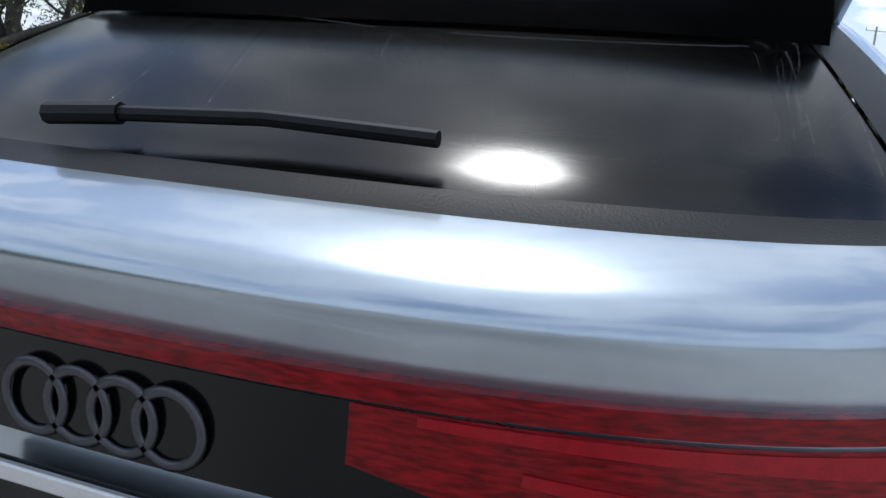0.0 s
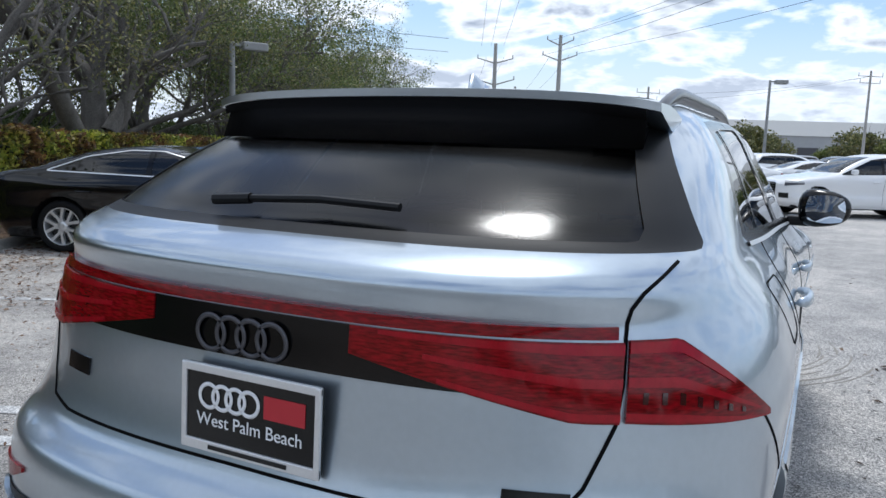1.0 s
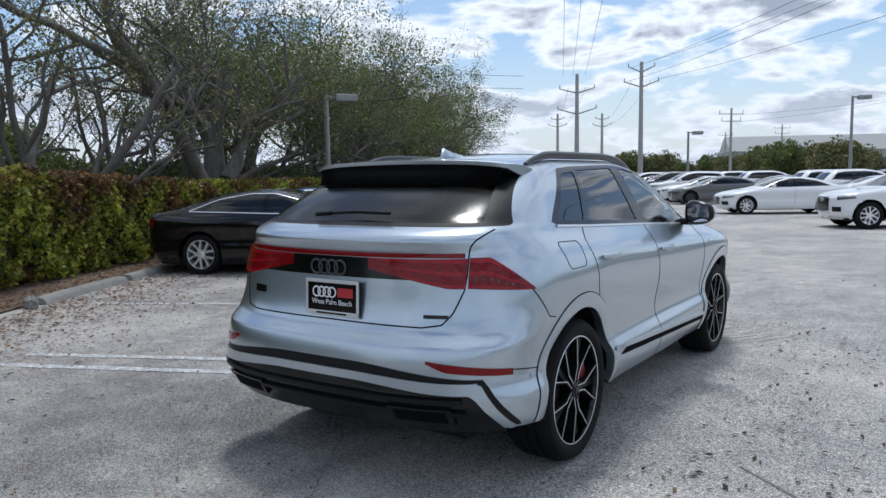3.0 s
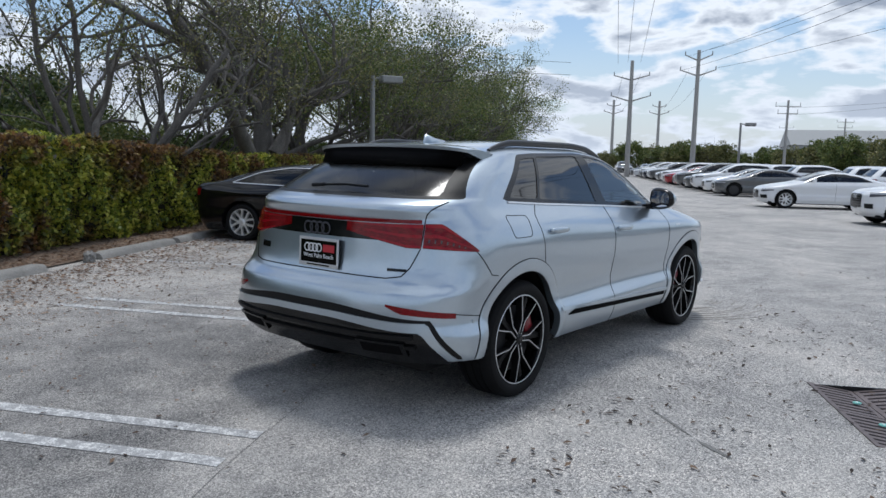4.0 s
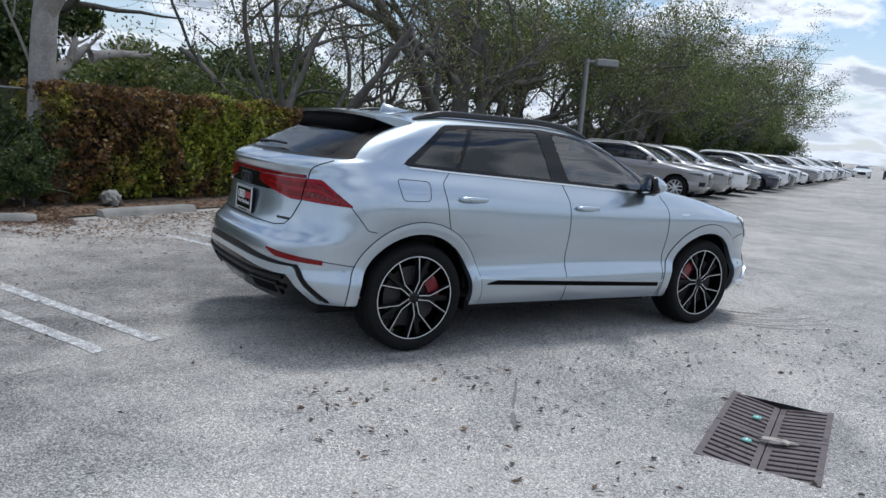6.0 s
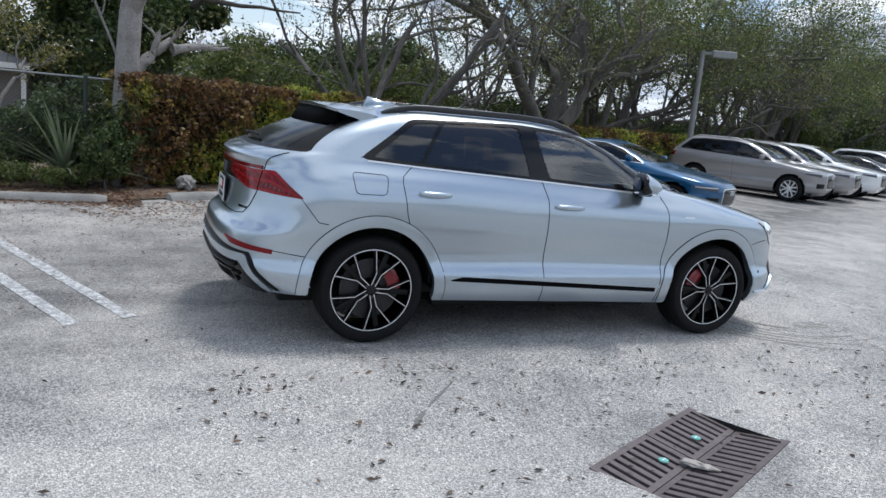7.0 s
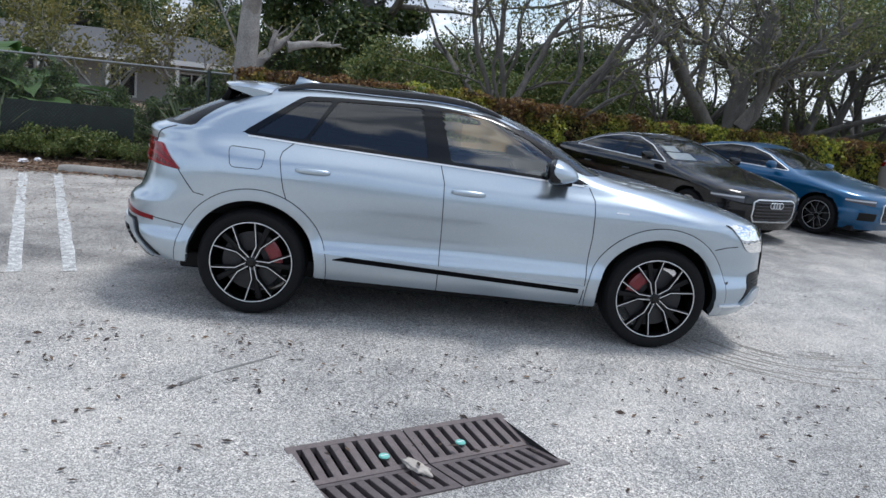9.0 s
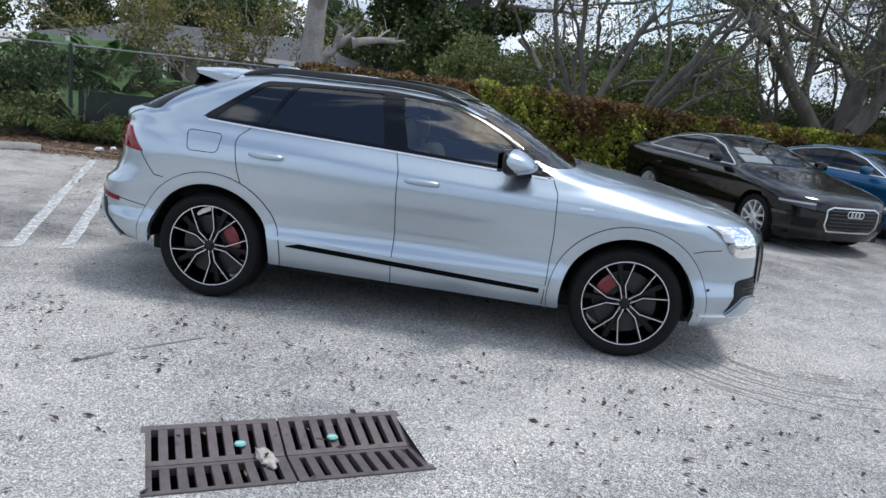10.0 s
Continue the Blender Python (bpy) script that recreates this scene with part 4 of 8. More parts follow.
oc = (0, -1, 0.1)
bar = overlay("light_bar_panel", WM, np.linspace(-0.49, 0.49, 26), lambda s: 1.072, lambda s: 1.172, 4, oc, M["gloss_black"], tailgate, 0.007, 0.018, "gloss black panel between the tail lamps")
overlay("light_bar", WM, np.linspace(-0.74, 0.74, 40), lambda s: 1.176, lambda s: 1.200, 2, oc, M["red_lens"], tailgate, 0.011, 0.02, "red light bar across the gate")
# bumper lower parts
ends = lambda s: (0.5 * math.copysign(1, s) * step(0.6, 1.0, abs(s)), -1, 0)
blade_top = lambda s: 0.640 - 0.024 * step(0.2, 0.8, abs(s)) - 0.222 * max(0, (abs(s) - 0.88) / 0.125)**1.0
blade_low = lambda s: 0.600 - 0.038 * step(0.2, 0.8, abs(s)) - 0.168 * max(0, (abs(s) - 0.845) / 0.105)**1.0
strip_top = lambda s: 0.686 - 0.055 * step(0.2, 0.9, abs(s)) - 0.235 * max(0, (abs(s) - 0.905) / 0.145)**1.0
overlay("bumper_mesh_strip", WM, np.linspace(-1.045, 1.045, 72), lambda s: max(0.385, min(blade_top(s), strip_top(s) - 0.006)), lambda s: max(0.391, strip_top(s)), 2, ends, M["trim_black"], main, 0.004, 0.02, "black mesh strip across the bumper")
overlay("bumper_blade", WM, np.linspace(-1.0, 1.0, 72), lambda s: max(0.385, min(blade_low(s), blade_top(s) - 0.006)), lambda s: max(0.391, blade_top(s)), 2, ends, M["silver"], main, 0.016, 0.02, "silver blade across the lower bumper")
dif = overlay("rear_diffuser", WM, np.linspace(-0.945, 0.945, 64), lambda s: 0.362, lambda s: max(0.368, blade_low(s) - 0.004), 8, ends, M["gloss_black"], main, 0.006, 0.02, "black lower bumper and diffuser")
for zz in (0.475, 0.535):
    overlay("diffuser_ledge", WM, np.linspace(-0.80, 0.80, 40), lambda s, zz=zz: zz - 0.010, lambda s, zz=zz: zz + 0.010, 2, ends, M["trim_black"], dif, 0.022, 0.02)
for sd in (1, -1):
    overlay("exhaust_trim", WM, np.linspace(sd * 0.42, sd * 0.74, 8), lambda s: 0.415, lambda s: 0.50, 3, ends, M["gloss_black"], dif, 0.022, 0.02, "gloss black exhaust surround")
    overlay("exhaust_opening", WM, np.linspace(sd * 0.45, sd * 0.71, 8), lambda s: 0.43, lambda s: 0.485, 3, ends, M["seam"], dif, 0.024, 0.004)
part("underbody", box(-0.62, 0.62, -0.60, 3.5, 0.225, 0.36, bevel=0.02), M["black_plastic"], main, "dark underbody tray set low to deepen the shade beneath")

for sd in (1, -1):
    part("splash_panel", box(*sorted((sd * 0.40, sd * 0.845)), HUB_F + 0.475, HUB_F + 0.52, 0.27, 0.66, bevel=0.01), M["black_plastic"], main)
# wider black box, added so the gap below the sills reads as shadow
part("underbody", box(-0.80, 0.80, 0.52, 2.46, 0.225, 0.33, bevel=0.03), M["black_plastic"], main, "dark underbody tray set low to deepen the shade beneath")

# roof spoiler over the rear window
V, F = [], []
nx, ny = 40, 8


def spoiler_edge(xx):
    a = abs(xx) / 0.665
    return -0.345 + 0.05 * a**4 + 0.03 * a**12, 1.652 - 0.018 * a**2 - 0.012 * a**8


for i in range(nx + 1):
    xx = -0.665 + 1.33 * i / nx
    a = abs(xx) / 0.665
    yt, zt = spoiler_edge(xx)
    g = float(step(0.55, 0.63, abs(xx)))
    y0 = 0.05 - 0.02 * a**4
    z0 = suv.ztop(min(abs(xx), 0.655), y0) + 0.003
    for j in range(ny + 1):
        t = j / ny
        V.append((xx, y0 + (yt - y0) * t, z0 + (zt - z0) * t + 0.010 * math.sin(math.pi * t)))
    for j in range(ny + 1):
        t = j / ny
        ye, ze = -0.02 * (1 - g) - 0.075 * g, (zt - 0.045) * (1 - g) + 1.552 * g
        V.append((xx, yt + 0.006 + (ye - yt) * t, zt - 0.02 + (ze - zt + 0.02) * t))
r = 2 * (ny + 1)
for i in range(nx):
    for j in range(r - 1):
        F.append((i * r + j, i * r + j + 1, (i + 1) * r + j + 1, (i + 1) * r + j))
F += [tuple(range(r)), tuple(nx * r + j for j in range(r))[::-1]]
sp = from_np("roof_spoiler", V, F, M["silver"], tailgate, "silver roof spoiler")
sp.data.set_sharp_from_angle(angle=radians(35))
V, F = [], []
for i in range(nx + 1):
    xx = -0.635 + 1.27 * i / nx
    yt, zt = spoiler_edge(xx)
    zg = 1.515
    yg = float(suv.rear(min(abs(xx), 0.63), zg)) - 0.01
    V += [(xx, yt + 0.006, zt - 0.022), (xx, yt + 0.012, zt - 0.045), (xx, (yt + yg) / 2 + 0.03, (zt + zg) / 2 + 0.015), (xx, yg, zg), (xx, yg + 0.06, zg + 0.05)]
for i in range(nx):
    for j in range(4):
        F.append((i * 5 + j, i * 5 + j + 1, i * 5 + j + 6, i * 5 + j + 5))
# the black sheet is the underside and also stands for the shadow below it
from_np("spoiler_underside", V, F, M["seam"], tailgate, "matt black spoiler underside with the shade below it painted in")
# wiper
bm = bmesh.new()
q = [(0.02, 1.345), (0.12, 1.352), (0.30, 1.36), (0.50, 1.355)]
for (xa, za), (xb, zb_) in zip(q, q[1:]):
    pa, pb = RM(xa - 0.25, za), RM(xb - 0.25, zb_)
    n = np.array((0, -0.45, 0.9)) * 0.028
    add_cyl(bm, pa + n, pb + n, 0.013 if xa < 0.1 else 0.009, seg=8)
part("rear_wiper", bm, M["trim_black"], tailgate, "black rear wiper arm")
# number plate holder with a dealer plate
pl = part("number_plate", box(-0.155, 0.155, -0.008, 0.008, -0.08, 0.08, bevel=0.005), M["gloss_black"], tailgate, "dealer plate in a bright plate frame")
pl.matrix_local = pose(0.045, float(suv.rear(0.05, 0.965)) - 0.018, 0.965, -2, 0, 0) @ Matrix.Scale(1.1, 4)
for nm, a in (("plate_border", (-0.158, 0.158, -0.012, -0.004, 0.066, 0.082)), ("plate_border", (-0.158, 0.158, -0.012, -0.004, -0.082, -0.062)), ("plate_border", (-0.158, -0.146, -0.0125, -0.0045, -0.08, 0.08)), ("plate_border", (0.146, 0.158, -0.0125, -0.0045, -0.08, 0.08))):
    part(nm, box(*a, bevel=0.002), M["alu"], pl, "bright plate border")
M["white_ink"] = plain("white_print", (0.8, 0.8, 0.8), 0.5, 0, 0, 0.03)
M["red_ink"] = plain("red_print", (0.45, 0.02, 0.03), 0.5, 0, 0, 0.03)


def ring_row(n, r, t, gap, mat, parent, m, name="ring_emblem"):
    bm = bmesh.new()
    for i in range(n):
        c = (i - (n - 1) / 2) * gap
        rows = []
        for a in np.linspace(0, 2 * math.pi, 26, endpoint=False):
            rows.append([bm.verts.new((c + (r + t * math.cos(b)) * math.cos(a), 0.5 * t * math.sin(b), (r + t * math.cos(b)) * math.sin(a))) for b in np.linspace(0, 2 * math.pi, 6, endpoint=False)])
        for k in range(26):
            p, q = rows[k], rows[(k + 1) % 26]
            for j in range(6):
                bm.faces.new((p[j], p[(j + 1) % 6], q[(j + 1) % 6], q[j]))
    bmesh.ops.recalc_face_normals(bm, faces=bm.faces)
    ob = part(name, bm, mat, parent, "", True)
    ob.matrix_local = m
    return ob


ring_row(4, 0.022, 0.004, 0.031, M["white_ink"], pl, pose(-0.045, -0.010, 0.024), "plate_print")
part("plate_print", box(0.035, 0.125, -0.0095, -0.0075, 0.004, 0.046), M["red_ink"], pl, "red block on the plate")
ring_row(4, 0.036, 0.006, 0.052, M["dark_alu"], tailgate, pose(0.0, float(suv.rear(0, 1.115)) - 0.012, 1.115), "ring_emblem")


def lettering(text, size, mat, parent, m, name="lettering", depth=0.0006):
    cu = bpy.data.curves.new(name, "FONT")
    cu.body, cu.size, cu.extrude, cu.align_x, cu.align_y = text, size, depth, "CENTER", "CENTER"
    tmp = bpy.data.objects.new("tmp", cu)
    scene.collection.objects.link(tmp)
    me = bpy.data.meshes.new_from_object(tmp.evaluated_get(bpy.context.evaluated_depsgraph_get()))
    bpy.data.objects.remove(tmp)
    me.materials.clear(); me.materials.append(mat)
    ob = new(name, me)
    ob.parent = parent
    ob.matrix_local = m
    return ob


lettering("West Palm Beach", 0.034, M["white_ink"], pl, pose(0, -0.0095, -0.022, 90), "plate_lettering")
part("plate_print", box(-0.09, 0.09, -0.0135, -0.0115, -0.076, -0.068), M["gloss_black"], pl)
# badges as plain bars
b1 = overlay("badge", WM, np.linspace(-0.60, -0.49, 4), lambda s: 0.945, lambda s: 0.985, 2, oc, M["gloss_black"], tailgate, 0.004, 0.006, "dark model badge")
b2 = overlay("badge", WM, np.linspace(0.56, 0.68, 4), lambda s: 0.895, lambda s: 0.912, 2, oc, M["gloss_black"], tailgate, 0.004, 0.006, "dark trim badge")
overlay("badge", SM[1], np.linspace(2.60, 2.69, 4), lambda s: 1.005, lambda s: 1.017, 1, (1, 0, 0), M["alu"], main, 0.004, 0.005, "small wing badge")
# aerial fin
bm = bmesh.new()
zt = suv.ztop(0, 0.2)
fin = [[(0.030, 0.10), (0.0, 0.0)], [(0.026, 0.16), (0.008, 0.062)], [(0.026, 0.24), (0.004, 0.03)], [(0.018, 0.36), (0.002, 0.004)]]
rows = [[bm.verts.new((sx * wb, yb, suv.ztop(0, yb) - 0.004)) for sx in (-1, 1)] + [bm.verts.new((sx * wt, yb + (0.03 if i == 1 else 0) - 0.06 * (i == 1), suv.ztop(0, yb) + ht)) for sx in (1, -1)] for i, ((wb, yb), (wt, ht)) in enumerate(fin)]
for p, q in zip(rows, rows[1:]):
    for i in range(4):
        bm.faces.new((p[i], p[(i + 1) % 4], q[(i + 1) % 4], q[i]))
bm.faces.new(rows[0]); bm.faces.new(rows[-1][::-1])
bmesh.ops.remove_doubles(bm, verts=bm.verts, dist=0.0005)
bmesh.ops.recalc_face_normals(bm, faces=bm.faces)
part("roof_aerial", bm, M["silver"], main, "silver roof aerial fin", True)
overlay("roof_glass", TM, np.linspace(-0.46, 0.46, 12), lambda a: 0.55, lambda a: 1.50, 12, (0, 0, 1), M["glass_dark"], main, 0.003, 0.004, "dark panoramic roof glass")
# grille
ov = lambda s: (0, 1, 0)
gr = overlay("grille", FM, np.linspace(-0.60, 0.60, 18), lambda a: 0.50 + 0.30 * max(0, abs(a) - 0.35), lambda a: 0.895 - 0.5 * max(0, abs(a) - 0.50), 8, (0, 1, 0), M["gloss_black"], main, 0.012, 0.03, "black front grille")
for i in range(9):
    overlay("grille_slat", FM, np.linspace(-0.44 + i * 0.11 - 0.008, -0.44 + i * 0.11 + 0.008, 3), lambda a: 0.56, lambda a: 0.91, 4, (0, 1, 0), M["dark_alu"], gr, 0.024, 0.012)
# windscreen wipers' tray
part("cowl", box(-0.72, 0.72, 2.50, 2.62, 1.185, 1.20, bevel=0.01), M["trim_black"], main, "black cowl tray")
for sd in (1, -1):
    build_wheel(main, sd * 0.965, HUB_R, HUB_Z, sd, TYRE_R, 0.302, caliper=26, turn=31.5)
    build_wheel(main, sd * 0.965, HUB_F, HUB_Z, sd, TYRE_R, 0.302, caliper=144, turn=-3)

# cabin
cab = new("cabin"); cab.parent = main
tagged(cab, "black and tan leather cabin")
part("cabin_floor", box(-0.80, 0.80, 0.1, 2.5, 0.34, 0.40), M["black_carpet"], cab)
part("boot_floor", box(-0.62, 0.62, -0.93, 0.25, 0.66, 0.70, bevel=0.01), M["black_carpet"], cab, "black carpeted boot floor")
part("boot_sill", box(-0.55, 0.55, -0.955, -0.86, 0.70, 0.715, bevel=0.004), M["alu"], cab, "ribbed steel loading sill")
for sd in (1, -1):
    part("boot_side", box(min(sd * 0.62, sd * 0.70), max(sd * 0.62, sd * 0.70), -0.58, 0.28, 0.68, 1.22, bevel=0.02), M["black_carpet"], cab, "black boot side trim")
    part("boot_net", box(min(sd * 0.605, sd * 0.618), max(sd * 0.605, sd * 0.618), -0.45, -0.10, 0.93, 1.05, bevel=0.005), M["black_plastic"], cab)
    part("door_card", box(min(sd * 0.80, sd * 0.86), max(sd * 0.80, sd * 0.86), 0.45, 2.4, 0.42, 1.19, bevel=0.02), M["black_plastic"], cab, "dark inner door trim")
part("parcel_edge", box(-0.66, 0.66, 0.16, 0.24, 1.25, 1.29, bevel=0.012), M["black_plastic"], cab)


def seat(x, y, w, back_h, parent, headrest=True):
    s = new("seat"); s.parent = parent
    s.matrix_local = pose(x, y, 0.40)
    part("seat_cushion", box(-w / 2, w / 2, -0.02, 0.52, 0.08, 0.26, bevel=0.06, seg=3), M["tan"], s, "", True)
    bm = box(-w / 2, w / 2, -0.10, 0.06, 0.20, back_h, bevel=0.05, seg=3)
    for v in bm.verts:
        v.co.y -= 0.28 * max(0, v.co.z - 0.2)
    part("backrest", bm, M["tan"], s, "", True)
    if headrest:
        bm = bmesh.new()
        bmesh.ops.create_icosphere(bm, subdivisions=3, radius=1)
        for v in bm.verts:
            c = v.co
            v.co = Vector((math.copysign(abs(c.x)**0.6, c.x) * 0.135, math.copysign(abs(c.y)**0.7, c.y) * 0.055 - 0.27, back_h + 0.14 + math.copysign(abs(c.z)**0.65, c.z) * 0.095))
        part("headrest", bm, M["tan"], s, "tan leather headrest", True)
        for px in (-0.06, 0.06):
            bm = bmesh.new()
            add_cyl(bm, (px, -0.26, back_h - 0.02), (px, -0.27, back_h + 0.1), 0.006, seg=8)
            part("headrest_post", bm, M["alu"], s)
    return s


for xx in (-0.43, 0.43):
    seat(xx, 0.62, 0.50, 0.86, cab)
    seat(xx * 0.93, 1.55, 0.52, 0.80, cab)
seat(0.0, 0.62, 0.34, 0.84, cab, False)
for a, b in ((-0.58, -0.165), (-0.155, 0.135), (0.145, 0.58)):
    bm = box(a, b, 0.20, 0.26, 0.72, 1.27, bevel=0.015)
    part("seat_rear_panel", bm, M["black_carpet"], cab, "black carpeted rear seat back")
part("seat_strap", box(-0.168, -0.150, 0.19, 0.215, 0.72, 1.26, bevel=0.003), M["tan_dark"], cab)
part("seat_strap", box(0.132, 0.150, 0.19, 0.215, 0.72, 1.26, bevel=0.003), M["tan_dark"], cab)
part("dashboard", box(-0.78, 0.78, 2.18, 2.60, 0.75, 1.10, bevel=0.07, seg=3), M["black_plastic"], cab, "black dashboard", True)
part("headlining", box(-0.54, 0.54, 0.30, 1.35, 1.625, 1.64, bevel=0.005), M["cream"], cab, "cream headliner")
part("centre_console", box(-0.14, 0.14, 1.3, 2.3, 0.42, 0.72, bevel=0.04), M["black_plastic"], cab)
stw = part("steering_wheel", lathe([(0.0 + 0.016 * math.cos(a), 0.18 + 0.016 * math.sin(a)) for a in np.linspace(0, 2 * math.pi, 9)], 32), M["black_plastic"], cab, "", True)
stw.matrix_local = pose(-0.40, 2.06, 1.02, 0, 0, 90) @ pose(0, 0, 0, 0, -24, 0)
part("rear_view_mirror", box(-0.12, 0.12, 1.98, 2.01, 1.46, 1.53, bevel=0.012), M["black_plastic"], cab)

# things in the boot
crate = part("long_box", box(-0.085, 0.085, -0.52, 0.52, 0.0, 0.13, bevel=0.003), M["card"])
crate.matrix_world = pose(0.12, -0.35, 0.74, 0, 0, 24)
tagged(crate, "long white cardboard box lying across the boot floor", "box")


def crumple(name, sx, sy, sz, seed, sub=5, amp=0.16, freq=3.2, flat=0.5):
    """A crumpled bag or bundle, folded by noise, flat underneath."""
    bm = bmesh.new()
    bmesh.ops.create_icosphere(bm, subdivisions=sub, radius=1)
    for v in bm.verts:
        p = v.co.copy()
        n = noise.noise(p * freq + Vector((seed, 0, 0))) + 0.5 * noise.noise(p * freq * 2.3 + Vector((0, seed, 0))) + 0.6 * abs(noise.noise(p * freq * 1.4 + Vector((0, 0, seed))))
        p *= 1 + amp * n
        p.z = max(p.z, -flat) + flat
        v.co = Vector((p.x * sx, p.y * sy, p.z * sz))
    return bm


bag = part("plastic_bag", crumple("bag", 0.36, 0.30, 0.12, 3, 5, 0.28, 2.6), M["film"], None, "", True)
bag.matrix_world = pose(-0.30, -0.42, 0.715, 0, 0, -15)
tagged(bag, "crumpled clear plastic bag of black parts on the boot floor", "plastic bag")
partsb = part("floor_mat_set", crumple("parts", 0.30, 0.20, 0.05, 8, 4, 0.2, 3), M["black_plastic"], None, "", True)
partsb.matrix_world = pose(-0.22, -0.45, 0.712)
tagged(partsb, "black plastic parts wrapped in clear film", "car parts")
cover = part("folded_cover", crumple("cover", 0.24, 0.20, 0.19, 11, 5, 0.22, 3.0, 0.6), M["cloth"], None, "", True)
cover.matrix_world = pose(0.36, -0.10, 0.71, 0, 0, 20)
tagged(cover, "bundled white fabric car cover lying in the boot", "car cover")

# ---- the lot: stalls lie along d, cars point along n ----
K0, NV, DV = np.array((-5.54, -1.10)), np.array((0.880, 0.475)), np.array((-0.475, 0.880))
ROW_A = -math.degrees(math.atan2(NV[0], NV[1]))


def st(s, w):
    p = K0 + DV * s + NV * w
    return float(p[0]), float(p[1])


def bend(s):
    """The far row drifts towards the aisle."""
    return 0.042 * max(0.0, s - 17.0)


GR0 = np.array((2.930, 1.288))                      # middle of the drain
GL, GW = 1.27, 0.61                                # its length along d and width along n

k = Mat("worn_asphalt", (0.34, 0.335, 0.33), 0.95, 0, 0, 0.05)
big = k.noise(0.35, 5, 0.6, True)
mid = k.noise(2.2, 6, 0.65, True)
fine = k.voronoi(170, True)
fine2 = k.noise(420, 3, 0.7, True)
geo = k.n.new("ShaderNodeNewGeometry").outputs["Position"]
dot = k.n.new("ShaderNodeVectorMath"); dot.operation = "DOT_PRODUCT"; dot.inputs[1].default_value = (NV[0], NV[1], 0)
k.l.new(geo, dot.inputs[0])
rim_ = k.n.new("ShaderNodeMath"); rim_.operation = "MULTIPLY_ADD"; rim_.inputs[1].default_value = 1.6
k.l.new(k.noise(0.9, 4, 0.6, True), rim_.inputs[0]); k.l.new(dot.outputs["Value"], rim_.inputs[2])
lane = k.n.new("ShaderNodeMapRange")                  # the stalls are darker than the dusty lane
w_edge = float(K0 @ NV) + 5.2 + 1.5
for key, v in (("From Min", w_edge - 1.2), ("From Max", w_edge + 0.8), ("To Min", 0.0), ("To Max", 1.0)):
    lane.inputs[key].default_value = v
k.l.new(rim_.outputs[0], lane.inputs["Value"])
patchy = k.mix(0.45, big, mid)
stall = k.ramp(patchy, (0.36, (0.135, 0.134, 0.134)), (0.50, (0.215, 0.211, 0.206)), (0.62, (0.36, 0.346, 0.326)))
road = k.ramp(patchy, (0.36, (0.305, 0.30, 0.295)), (0.50, (0.43, 0.42, 0.405)), (0.62, (0.56, 0.535, 0.505)))
tone = k.mix(lane.outputs[0], stall, road)
speck = k.ramp(fine.outputs["Color"], (0.12, (0.26, 0.26, 0.27)), (0.5, (0.95, 0.95, 0.95)), (0.9, (2.2, 2.17, 2.12)))
col = k.mix(0.9, tone, speck, "MULTIPLY")
grit = k.ramp(k.noise(38, 5, 0.75, True), (0.34, (0.5, 0.5, 0.51)), (0.5, (1.0, 1.0, 1.0)), (0.68, (1.36, 1.35, 1.33)))
col = k.mix(0.8, col, grit, "MULTIPLY")
col = k.mix(k.ramp(fine2, (0.34, 0.45), (0.50, 0.0)), col, (0.075, 0.075, 0.08))
dust = k.ramp(k.noise(0.5, 8, 0.66, True, (1.0, 0.6, 1)), (0.50, 0.0), (0.63, 0.55))
col = k.mix(dust, col, k.mix(0.5, (0.575, 0.55, 0.515), speck, "MULTIPLY"))
near_kerb = k.n.new("ShaderNodeMapRange")
w_kerb = float(K0 @ NV)
for key, v in (("From Min", w_kerb + 1.2 + 0.8), ("From Max", w_kerb + 4.0 + 0.8), ("To Min", 0.85), ("To Max", 0.0)):
    near_kerb.inputs[key].default_value = v
k.l.new(rim_.outputs[0], near_kerb.inputs["Value"])
col = k.mix(k.mix(0.55, near_kerb.outputs[0], k.ramp(k.noise(1.1, 6, 0.65, True), (0.40, 0.0), (0.62, 1.0)), "MULTIPLY"), col, k.mix(0.55, (0.50, 0.475, 0.44), speck, "MULTIPLY"))
oil = k.ramp(k.noise(1.3, 5, 0.6, True), (0.62, 0.0), (0.74, 0.45))
col = k.mix(oil, col, (0.13, 0.13, 0.135))
off = k.n.new("ShaderNodeVectorMath"); off.operation = "DISTANCE"; off.inputs[1].default_value = (GR0[0], GR0[1], 0)
k.l.new(geo, off.inputs[0])
wob = k.n.new("ShaderNodeMath"); wob.operation = "MULTIPLY_ADD"; wob.inputs[1].default_value = 0.9
k.l.new(k.noise(1.8, 5, 0.6, True), wob.inputs[0]); k.l.new(off.outputs["Value"], wob.inputs[2])
worn = k.ramp(wob.outputs[0], (0.0, 0.5), (0.9, 0.45), (1.6, 0.0))          # bare, washed asphalt round the drain
col = k.mix(worn, col, k.mix(0.9, (0.225, 0.225, 0.225), speck, "MULTIPLY"))
k.color(col)
k.bump(k.mix(0.5, fine.outputs["Distance"], fine2), 0.8, 0.008)
M["asphalt"] = k.m

